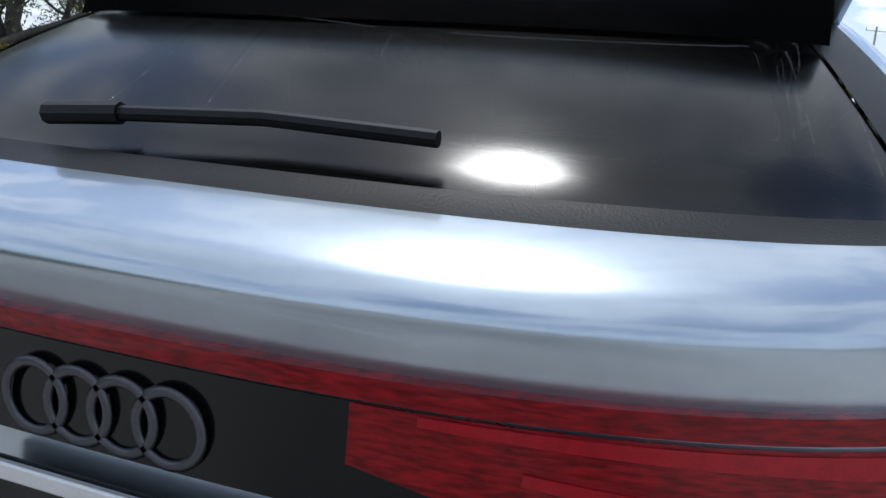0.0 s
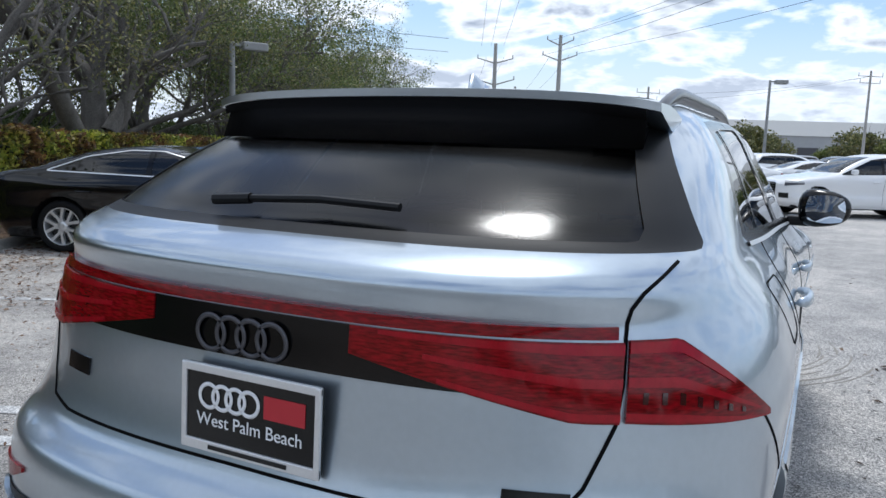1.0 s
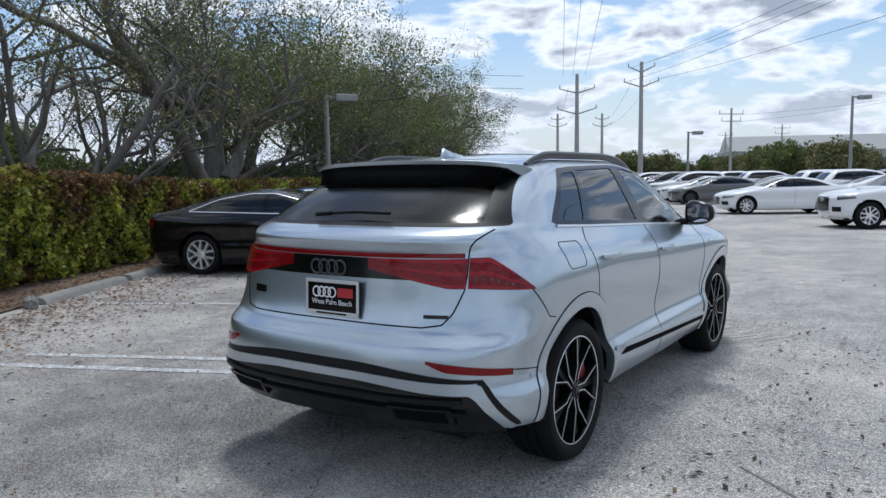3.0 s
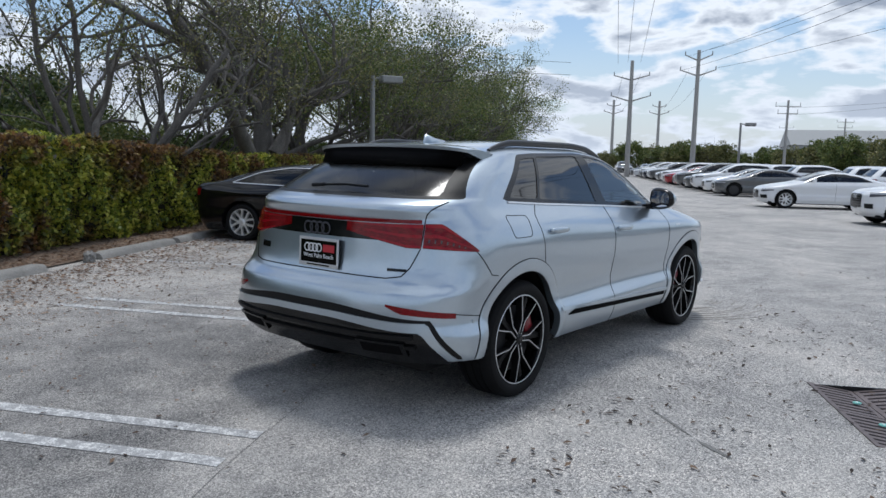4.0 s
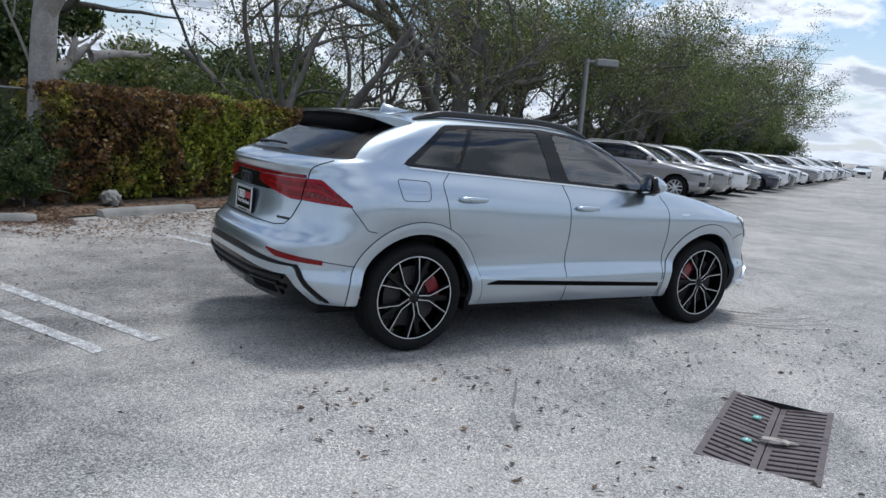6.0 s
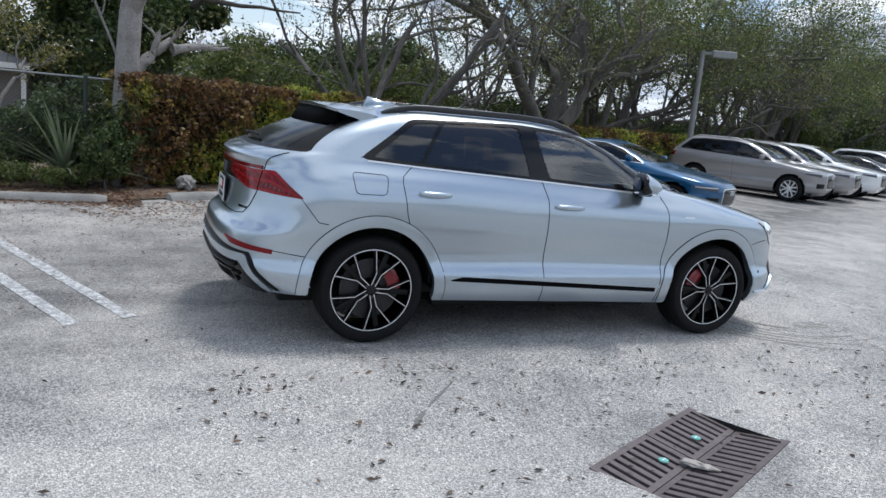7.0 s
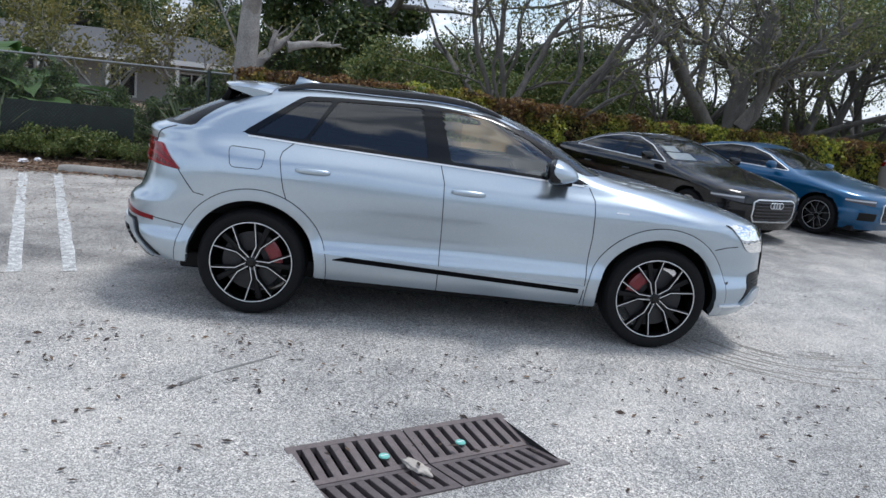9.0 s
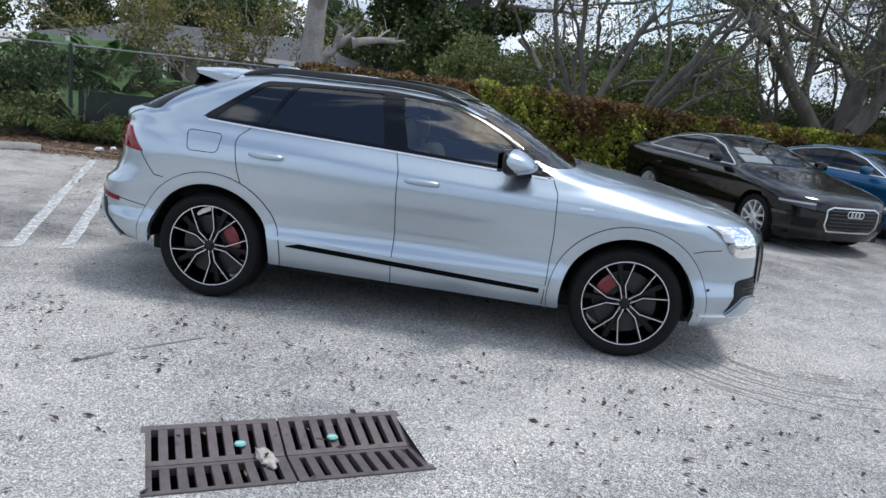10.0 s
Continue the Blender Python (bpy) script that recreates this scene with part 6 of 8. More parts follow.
# sandy tyre marks swept on the asphalt
M["sand"] = plain("sandy_dirt", (0.285, 0.268, 0.24), 0.97, 0, 0, 0.3, 20, 0.6, 150)
for i in range(20):
    r = 0.42 + 0.041 * i + rng.uniform(-0.02, 0.02)
    a0 = rng.uniform(-1.2, 0.1); a1 = a0 + rng.uniform(0.3, 0.75)
    bm = bmesh.new()
    rows = []
    for a in np.linspace(a0, a1, 26):
        wv = 0.009 * (1 + 0.5 * math.sin(a * 17 + i)) * max(0.15, math.sin(math.pi * (a - a0 + 0.02) / (a1 - a0 + 0.04)))
        rows.append([bm.verts.new((0.28 + rr * math.cos(a), 4.45 + rr * math.sin(a) * 1.15, zz)) for rr, zz in ((r - wv, 0.001), (r - wv * 0.4, 0.0045), (r + wv * 0.4, 0.0045), (r + wv, 0.001))])
    for p, q in zip(rows, rows[1:]):
        for j in range(3):
            bm.faces.new((p[j], p[j + 1], q[j + 1], q[j]))
    bmesh.ops.recalc_face_normals(bm, faces=bm.faces)
    ob = part("tyre_mark", bm, M["sand"], None, "", True)
    tagged(ob, "curved ridge of sandy dirt left by a turning tyre", "tyre mark", "tyre marks", "structure")
M["seam_tar"] = plain("cracked_seam", (0.12, 0.118, 0.115), 0.95, 0, 0, 0.4, 20, 0.4, 100)
bm = bmesh.new()
rows = []
for i in range(120):
    c = -4.6 + 0.075 * i
    o = 4.87 + 0.025 * noise.noise(Vector((c * 1.3, 3.1, 0))) + 0.012 * noise.noise(Vector((c * 7, 0.4, 0)))
    h = 0.0012 + 0.0035 * abs(noise.noise(Vector((c * 5, 9.0, 0))))
    rows.append([bm.verts.new((*st(c, o - h), 0.003)), bm.verts.new((*st(c, o + h), 0.003))])
for p, q in zip(rows, rows[1:]):
    bm.faces.new((p[0], p[1], q[1], q[0]))
bmesh.ops.recalc_face_normals(bm, faces=bm.faces)
ob = part("asphalt_seam", bm, M["seam_tar"])
tagged(ob, "thin cracked seam running along the ends of the parking lines", "asphalt seam", kind="structure")
M["scuff"] = plain("dark_scuff", (0.20, 0.197, 0.19), 0.95, 0, 0, 0.4, 30, 0.5, 150)
for (xa, ya), (xb, yb), wv in (((1.74, 0.34), (2.1, 0.04), 0.012), ((2.16, -0.01), (2.38, -0.15), 0.02)):
    bm = bmesh.new()
    t = Vector((xb - xa, yb - ya, 0)); o = Vector((-t.y, t.x, 0)).normalized()
    rows = []
    for i in range(15):
        p = Vector((xa, ya, 0.004)) + t * i / 14
        h = wv * math.sin(math.pi * (i + 0.5) / 15)**0.5 * random.uniform(0.5, 1.1)
        rows.append([bm.verts.new(p + o * h), bm.verts.new(p - o * h)])
    for p, q in zip(rows, rows[1:]):
        bm.faces.new((p[0], p[1], q[1], q[0]))
    ob = part("scuff_mark", bm, M["scuff"])
    tagged(ob, "short dark scuff on the asphalt", "scuff mark", kind="structure")

# ---- trees ----


def branching(seed, start, heading, length, radius, levels, rng_spread, kink=0.36, gravity=0.03, kids=(3, 4), first=0.35):
    """Tapered limbs that fork; returns tubes and the places of the twigs."""
    rng = random.Random(seed)
    V, F, tips = [], [], []

    def limb(p, d, L, r, lev):
        n = 7 if lev <= 1 else 5
        sides = 9 if lev == 0 else (7 if lev == 1 else (5 if lev == 2 else 3))
        pts, rad = [p.copy()], [r]
        q = d.copy()
        for i in range(n):
            q = (q + Vector((rng.uniform(-1, 1), rng.uniform(-1, 1), rng.uniform(-0.6, 0.8) + gravity)) * kink * (0.5 if lev == 0 else 1)).normalized()
            p = p + q * (L / n)
            pts.append(p.copy())
            rad.append(max(0.004, r * (1 - (0.45 if lev < 2 else 0.75) * (i + 1) / n)))
        base = len(V)
        for i, c in enumerate(pts):
            t = (pts[min(i + 1, n)] - pts[max(i - 1, 0)]).normalized()
            a = t.orthogonal().normalized(); b = t.cross(a)
            flare = 1.45 if (lev == 0 and i == 0) else 1.0
            for k in range(sides):
                g = 2 * math.pi * k / sides
                rr = rad[i] * flare * (1 + 0.10 * math.sin(3 * g + i) * (lev < 2))
                V.append(c + (a * math.cos(g) + b * math.sin(g)) * rr)
        for i in range(n):
            for k in range(sides):
                F.append((base + i * sides + k, base + i * sides + (k + 1) % sides, base + (i + 1) * sides + (k + 1) % sides, base + (i + 1) * sides + k))
        if lev >= levels - 1:
            tips.extend(pts[1:])
        if lev < levels:
            m = rng.randint(*kids) + (1 if lev == 0 else 0)
            for c in range(m):
                f = first + (1 - first) * (c + rng.random() * 0.6) / m
                i = min(n, max(1, int(f * n)))
                t = (pts[min(i + 1, n)] - pts[i - 1]).normalized()
                a = t.orthogonal().normalized()
                a.rotate(Matrix.Rotation(rng.uniform(0, 2 * math.pi), 3, t))
                nd = (t * rng.uniform(0.45, 0.95) + a * rng_spread * rng.uniform(0.8, 1.5) + Vector((0, 0, 0.16))).normalized()
                limb(pts[i].copy(), nd, L * rng.uniform(0.5, 0.85), rad[i] * rng.uniform(0.5, 0.78), lev + 1)
    limb(Vector(start), Vector(heading).normalized(), length, radius, 0)
    return V, F, tips


def tree(label, bark, leaf, seed, stems, levels, leaves, size, spread, clump, group="", kids=(3, 4), first=0.35, kink=0.36):
    """A tree of one or several stems with limbs, twigs and single leaves."""
    t = thing("tree", label, "tree", None, group)
    V, F, tips = [], [], []
    for i, (p, d, L, r) in enumerate(stems):
        v, f, q = branching(seed * 31 + i, p, d, L, r, levels, spread, kids=kids, first=first, kink=kink)
        F += [tuple(a + len(V) for a in b) for b in f]
        V += v; tips += q
    quads = np.array([f for f in F])
    ob = fast_mesh("trunk", np.array([tuple(v) for v in V]), quads, bark, t)
    ob.data.shade_smooth()
    rng2 = np.random.default_rng(seed)
    tp = np.array([tuple(v) for v in tips])
    tp = tp[rng2.random(len(tp)) < 0.45]
    P = tp[rng2.integers(0, len(tp), leaves)] + rng2.normal(0, clump, (leaves, 3)) * (1, 1, 0.8)
    P = P[P[:, 2] > 0.8]
    V, F = leaf_arrays(P, size, rng2, 0.2, 0.5)
    c = fast_mesh("crown", V, F, leaf, t)
    c["kind"] = "stuff"
    return t


def bushy(label, leaf, seed, h, r, leaves, size, group="", trunk=0.14, low=0.15, name="tree", category="tree", cone=0.0):
    """A dense tree or shrub: a short trunk, limbs, and clumps of leaves with gaps."""
    t = thing(name, label, category, None, group)
    V, F, tips = branching(seed, (0, 0, 0), (0.05, 0.03, 1), h * 0.6, trunk, 2, 0.9)
    ob = fast_mesh("trunk", np.array([tuple(v) for v in V]), np.array(F), M["bark"], t)
    ob.data.shade_smooth()
    rg = np.random.default_rng(seed)
    m = 46
    cl = rg.normal(size=(m, 3)); cl /= np.linalg.norm(cl, axis=1)[:, None]
    cl *= rg.uniform(0.45, 0.95, m)[:, None]
    zc = (cl[:, 2] + 1) / 2
    rad = r * (1 - cone * zc)
    cen = np.stack([cl[:, 0] * rad, cl[:, 1] * rad, h * (low + (0.92 - low) * zc)], 1)
    cs = rg.uniform(0.16, 0.34, m) * r
    i = rg.integers(0, m, leaves)
    o = rg.normal(size=(leaves, 3)); o /= np.linalg.norm(o, axis=1)[:, None]
    P = cen[i] + o * (cs[i] * rg.uniform(0.55, 1.1, leaves))[:, None] * (1, 1, 0.8)
    P = P[P[:, 2] > 0.05]
    V, F = leaf_arrays(P, size, rg, 0.4, 0.55)
    c = fast_mesh("crown", V, F, leaf, t)
    c["kind"] = "stuff"
    return t


def put(ob, x, y, z=0.0, turn=0.0, scale=1.0):
    ob.matrix_world = pose(x, y, z, 0, 0, turn) @ Matrix.Scale(scale, 4)
    return ob


def again(ob, x, y, z=0.0, turn=0.0, scale=1.0):
    c = copy_thing(ob, pose(x, y, z, 0, 0, turn))
    c.matrix_world = pose(x, y, z, 0, 0, turn) @ Matrix.Scale(scale, 4)
    return c


# the pale forked tree at the hedge's end
fork = tree("pale grey forked tree with few leaves beside the hedge", M["pale_bark"], M["tree_leaf"], 7, [((0, 0, 0), (0.0, 0.03, 1), 4.6, 0.225), ((-0.02, 0.05, 1.82), (-0.1, 0.72, 0.52), 0.75, 0.105), ((-0.10, 0.58, 2.18), (-0.25, 0.75, 0.22), 0.75, 0.075), ((0.0, -0.12, 1.75), (0.1, -0.3, 1.0), 1.5, 0.025), ((0.0, -0.05, 3.2), (0.1, -0.5, 0.9), 1.6, 0.06)], 2, 500, 0.06, 0.6, 0.22, "", (1, 2), 0.55, 0.2)
put(fork, -6.95, -1.67, 0, 0)
# a healed knot hole on its bole: a raised lip round a dark disc
bm = bmesh.new()
for i in range(18):
    a = 2 * math.pi * i / 18
    for rr, dd in ((0.060, 0.000), (0.078, 0.030), (0.105, 0.028), (0.135, -0.02)):
        bm.verts.new((dd, rr * 0.78 * math.cos(a), rr * 1.35 * math.sin(a)))
bm.verts.ensure_lookup_table()
for i in range(18):
    for j in range(3):
        bm.faces.new([bm.verts[q] for q in (4 * i + j, 4 * i + j + 1, (4 * i + j + 5) % 72, (4 * i + j + 4) % 72)])
knot = part("knot", bm, M["pale_bark"], fork, "healed knot on the bole", True)
knot.matrix_local = pose(0.195, -0.085, 2.13, 0, 0, -24)
# flat near-black disc stands for the shade in the hollow
bm = bmesh.new()
bmesh.ops.create_circle(bm, cap_ends=True, radius=1.0, segments=18, matrix=pose(0.004, 0, 0) @ Matrix.Diagonal((1, 0.052, 0.088, 1)) @ pose(0, 0, 0, 0, 90, 0))
part("hollow", bm, M["hedge_core"], knot, "near-black disc with the shade of a hollow painted in")
# the old spreading tree
T1 = tree("old grey-barked tree with spreading limbs and sparse olive leaves", M["bark"], M["tree_leaf"], 21, [((0, 0, 0), (0.05, 0.02, 1), 4.4, 0.31), ((-0.05, -0.1, 0.75), (0.3, -0.72, 0.80), 5.0, 0.20), ((0.1, 0.15, 1.5), (0.05, 0.5, 0.9), 3.6, 0.13)], 4, 9000, 0.085, 0.75, 0.16, "trees behind the hedge")
put(T1, -13.0, 9.35, 0, 0, 1.05)
T2 = tree("grey tree of many slender stems with sparse olive leaves", M["bark"], M["tree_leaf"], 33, [((0.1 * i - 0.25, 0.15 * math.sin(i * 2), 0), (0.30 * math.cos(i * 1.9), 0.45 * math.sin(i * 1.9), 1), 4.8 - 0.3 * (i % 3), 0.075 + 0.015 * (i % 3)) for i in range(6)], 4, 7500, 0.08, 0.6, 0.15, "trees behind the hedge", (2, 3), 0.35, 0.5)
put(T2, -10.6, 3.3, 0, 0, 1.0)
T3 = tree("tall leafy tree with olive green leaves", M["bark"], M["fresh_leaf"], 45, [((0, 0, 0), (0.03, 0.1, 1), 4.8, 0.15), ((0.1, 0.1, 0.3), (0.3, 0.35, 1), 4.6, 0.10), ((-0.1, 0, 0.4), (-0.2, -0.35, 1), 4.4, 0.10)], 3, 15000, 0.10, 0.65, 0.22, "trees behind the hedge")
put(T3, -18.2, 14.6, 0, 40)
for i, (s, w, k) in enumerate(((14.6, -5.4, 2), (18.5, -3.6, 1), (22.5, -4.0, 1), (26, -2.9, 2), (30, -3.6, 1), (34, -3.2, 0), (38.5, -3.4, 1), (43, -3.0, 2), (48, -3.6, 1), (53, -3.2, 1), (58, -3.0, 0), (64, -3.4, 1), (71, -3, 1))):
    again((T1, T3, T2)[k], *st(s, w + bend(s)), 0, i * 77 % 360, 0.95 + 0.16 * ((i * 37 % 10) / 10) + 0.028 * i)
# dense greenery behind
B1 = bushy("dense dark green tree beyond the fence", M["dark_leaf"], 5, 6.4, 2.1, 34000, 0.11, "dense trees behind", 0.2, 0.12, cone=0.45)
put(B1, -25.0, -1.8, -0.8, 0, 1.9)
B2 = bushy("rounded green tree in the garden behind", M["fresh_leaf"], 9, 5.0, 2.8, 15000, 0.15, "dense trees behind", 0.16, 0.15)
put(B2, -20.5, 1.8, -0.3, 0, 0.55)
B3 = bushy("wide dark green tree in the garden behind", M["dark_leaf"], 14, 4.2, 3.1, 15000, 0.16, "dense trees behind", 0.16, 0.1)
put(B3, -19.0, 5.0, -0.2, 30, 0.72)
more = ((-24, 4.5, 1, .8), (-23, 9.5, 0, .85), (-19.5, 9.5, 2, .85), (-27, 13, 0, .95), (-22, 15, 2, 1), (-31, 5.5, 1, .9), (-33, -5.5, 1, 1.3), (-26, 19, 1, 1.1), (-24, 23, 2, 1.1), (-31, 24, 0, 1.1), (-30, 30, 1, 1.1), (-36, 36, 2, 1.2), (-33, 41, 1, 1.2), (-40, 47, 0, 1.0), (-43, 55, 1, 1.2), (-46, 64, 2, 1.3), (-29, -16, 0, 1.1), (-36, -12, 2, 1.4), (-33, -22, 1, 1.3), (-24, -25, 0, 1.2), (-14.5, 2.2, 2, .55), (-14.8, 6.0, 1, .5), (-15.5, 9.8, 2, .55), (-14.0, -1.0, 2, .45), (-18, 16.8, 2, .7), (-21, 21, 1, .8), (-20.5, 27, 2, .75), (-25, 33, 1, .8))
for i, (a, b, k, sc) in enumerate(more):
    again((B1, B2, B3)[k], a, b, -0.5, i * 53 % 360, sc * (0.5 if k == 0 else 0.56))

for i in range(20):
    again((B3, B2)[i % 2], *st(3.5 + 2.1 * i, -6.6 + 0.9 * math.sin(i * 2.3)), -0.4, i * 47 % 360, 0.48 + 0.22 * abs(math.sin(i * 1.7)))
for i in range(9):
    again((B2, B3)[i % 2], *st(40 + 5.6 * i, -4.5 + bend(40 + 5.6 * i) + math.sin(i * 2.1)), -0.3, i * 71 % 360, 0.95 + 0.25 * abs(math.sin(i * 1.9)))
PN = bushy("slender dark conifer standing above the garden trees", M["dark_leaf"], 23, 6.4, 0.95, 4200, 0.13, "", 0.09, 0.1, cone=0.92)
put(PN, -31.0, 10.25, -0.6, 0, 0.97)
for i, (a, b, k, h) in enumerate(((-21.0, 5.9, 1, 4.0), (-24.0, 2.6, 0, 3.9), (-21.5, 3.9, 1, 3.4), (-23.0, 7.6, 0, 4.2), (-27.0, 8.2, 1, 4.4))):
    again((B2, B3)[k], a, b, -0.3, i * 67 % 360, (h + 0.3) / (4.9, 4.1)[k])
# tall trees behind the house, and small yellowish trees in its garden
for i, (a, b, k, sc) in enumerate(((-34, -9, 0, 1.15), (-37, -17, 1, 1.7), (-35, -24, 0, 1.2), (-33, -15.5, 2, 1.6), (-32, -29, 1, 1.6), (-31, -21, 0, 1.0), (-29.5, -5.5, 2, 1.2), (-28, -31, 0, 1.2), (-30, -12, 0, 0.95))):
    again((B1, B2, B3)[k], a, b, -0.3, i * 61 % 360, sc)
M["yellow_leaf"] = leaf_material("yellowish_green_leaves", (0.0, (0.06, 0.075, 0.02)), (0.5, (0.16, 0.155, 0.045)), (1.0, (0.30, 0.25, 0.07)))
G1 = tree("small garden tree with pale bark and yellowish green leaves", M["pale_bark"], M["yellow_leaf"], 71, [((0, 0, 0), (0.05, 0.12, 1), 1.7, 0.06), ((0, 0, 0.5), (0.1, -0.6, 0.8), 1.5, 0.045), ((0, 0.05, 0.7), (-0.1, 0.7, 0.8), 1.5, 0.04)], 2, 2300, 0.085, 0.7, 0.13, "garden trees", (2, 3), 0.55)
put(G1, -11.0, -5.6, 0)
again(G1, -11.4, -7.2, 0.1, 120, 1.1)
again(G1, -12.5, -4.4, 0.1, 230, 1.1)
again(G1, -13.0, -8.8, 0.1, 30, 1.2)

# ---- fence with undergrowth ----
fence = thing("chain_link_fence", "old chain-link fence with a steel top rail and dark mesh screen", "fence", pose(0, 0, 0))
M["galv"] = plain("galvanised_steel", (0.24, 0.25, 0.25), 0.42, 0.75, 0, 0.2, 12)
M["dull_wire"] = plain("dull_wire", (0.13, 0.135, 0.13), 0.6, 0.4, 0, 0.2, 12)
M["dark_post"] = plain("dark_green_post", (0.03, 0.04, 0.035), 0.5, 0.2, 0, 0.2, 12)
fp = [(-8.0, 0.55), (-6.75, -2.3), (-6.05, -5.6), (-5.2, -9.0), (-4.2, -12.4)]
FH = 1.62
for i, (a, b) in enumerate(fp):
    bm = bmesh.new()
    add_cyl(bm, (a, b, 0), (a, b, FH + 0.03), 0.032, seg=12)
    part("post", bm, M["dark_post"], fence)
for (a, b), (c, d) in zip(fp, fp[1:]):
    bm = bmesh.new()
    add_cyl(bm, (a, b, FH), (c, d, FH), 0.017, seg=10)
    part("top_rail", bm, M["galv"], fence, "steel top rail")
V, F = [], []
for (a, b), (c, d) in list(zip(fp, fp[1:])):
    A, B = np.array((a, b, 0.0)), np.array((c, d, 0.0))
    L = np.linalg.norm(B - A); t = (B - A) / L
    o = np.array((-t[1], t[0], 0)) * 0.0016
    for sg in (1, -1):
        for q in np.arange(-FH, L, 0.062):
            u0, u1 = max(q, 0), min(q + FH, L)
            if u1 <= u0:
                continue
            z0, z1 = (u0 - q), (u1 - q)
            if sg < 0:
                z0, z1 = FH - z0, FH - z1
            p, r = A + t * u0 + (0, 0, z0), A + t * u1 + (0, 0, z1)
            w = np.array((0, 0, 0.0013))
            k0 = len(V)
            V += [p - w + o * sg, r - w + o * sg, r + w + o * sg, p + w + o * sg]
            F.append((k0, k0 + 1, k0 + 2, k0 + 3))
ob = fast_mesh("wire_mesh", np.array(V), np.array(F), M["dull_wire"], fence, "galvanised diamond wire mesh")
ob["kind"] = "stuff"
M["screen"] = plain("dark_green_screen", (0.028, 0.036, 0.031), 0.9, 0, 0, 0.3, 4, 0.4, 200)
scr = part("mesh_screen", box(0, 2.1, -0.006, 0.006, 0.05, 0.9), M["screen"], fence, "dark green privacy screen")
scr.matrix_local = pose(-6.12, -5.5, 0, 0, 0, math.degrees(math.atan2(3.2, -0.68)))


def spiky(label, seed, n, L):
    t = thing("yucca", label, "plant", None, "spiky plants")
    rg = random.Random(seed)
    V, F = [], []
    for i in range(n):
        a, e = rg.uniform(0, 2 * math.pi), rg.uniform(0.25, 1.35)
        l = L * rg.uniform(0.7, 1.1)
        d = Vector((math.cos(a) * math.cos(e), math.sin(a) * math.cos(e), math.sin(e)))
        o = d.cross(Vector((0, 0, 1))).normalized() * 0.022
        V = []
        for j in range(5):
            u = j / 4
            p = d * l * u + Vector((0, 0, -0.22 * l * u * u)) + Vector((0, 0, 0.12))
            w = o * (1 - u**1.6) + o * 0.02
            V += [tuple(p - w), tuple(p + w)]
        fast_mesh("blade", np.array(V), np.array([(2 * j, 2 * j + 1, 2 * j + 3, 2 * j + 2) for j in range(4)]), M["yucca"], t)
    return t


M["yucca"] = leaf_material("grey_green_blades", (0.0, (0.09, 0.12, 0.07)), (0.6, (0.19, 0.23, 0.14)), (1.0, (0.30, 0.30, 0.18)))
Y = spiky("grey-green yucca with long thin blades by the fence", 3, 70, 1.0)
put(Y, -6.55, -2.55, 0.04, 0, 1.45)
again(Y, -6.35, -5.55, 0.04, 70, 1.15)
again(Y, -5.7, -7.6, 0.04, 160, 0.9)
S1 = bushy("low weedy green shrub at the fence", M["fresh_leaf"], 61, 0.75, 0.6, 2600, 0.065, "weeds at the fence", 0.02, 0.05, "shrub", "shrub")
put(S1, -6.2, -4.3, 0.04, 0, 0.6)
for i, (a, b, sc) in enumerate(((-6.3, -3.7, .5), (-6.05, -4.9, .55), (-5.85, -5.7, .6), (-5.6, -6.6, .75), (-6.9, -3.6, .8), (-6.75, -4.7, .9), (-6.5, -6.4, 1.2), (-5.2, -8.4, 1.2), (-6.2, -2.35, .5), (-5.0, -9.8, 1.3), (-6.35, -5.2, .45), (-6.1, -5.3, .5), (-6.05, -3.2, .55), (-6.15, -4.0, .75), (-5.9, -4.4, .45), (-6.3, -4.7, .8), (-6.0, -2.7, .5))):
    again(S1, a, b, 0.04, i * 71 % 360, sc)
S2 = bushy("climbing green shrub over the fence", M["dark_leaf"], 66, 1.75, 0.75, 6000, 0.075, "weeds at the fence", 0.03, 0.05, "shrub", "shrub")
put(S2, -7.35, -2.5, 0.02)
again(S2, -6.3, -2.0, 0.02, 30, 0.62)
for i, (a, b, sc) in enumerate(((-7.05, -1.75, 0.86), (-7.0, -2.5, 0.82), (-7.15, -3.2, 0.66), (-7.6, -6.2, 1.0), (-7.9, -5.4, 0.9), (-6.9, -6.9, 1.05))):
    again(S2, a, b, 0.02, 40 + i * 83 % 360, sc)
for i, (a, b, sc) in enumerate(((-7.6, -3.6, 0.62), (-7.3, -7.0, 0.95), (-6.5, -8.4, 1.2), (-6.1, -10, 1.3), (-8.8, -4.6, 0.7), (-9.5, -6.3, 0.6), (-8.6, -5.6, 0.66), (-9.3, -7.6, 0.75), (-10.5, -3.2, 0.8))):
    again(S2, a, b, 0.02, i * 97 % 360, sc)


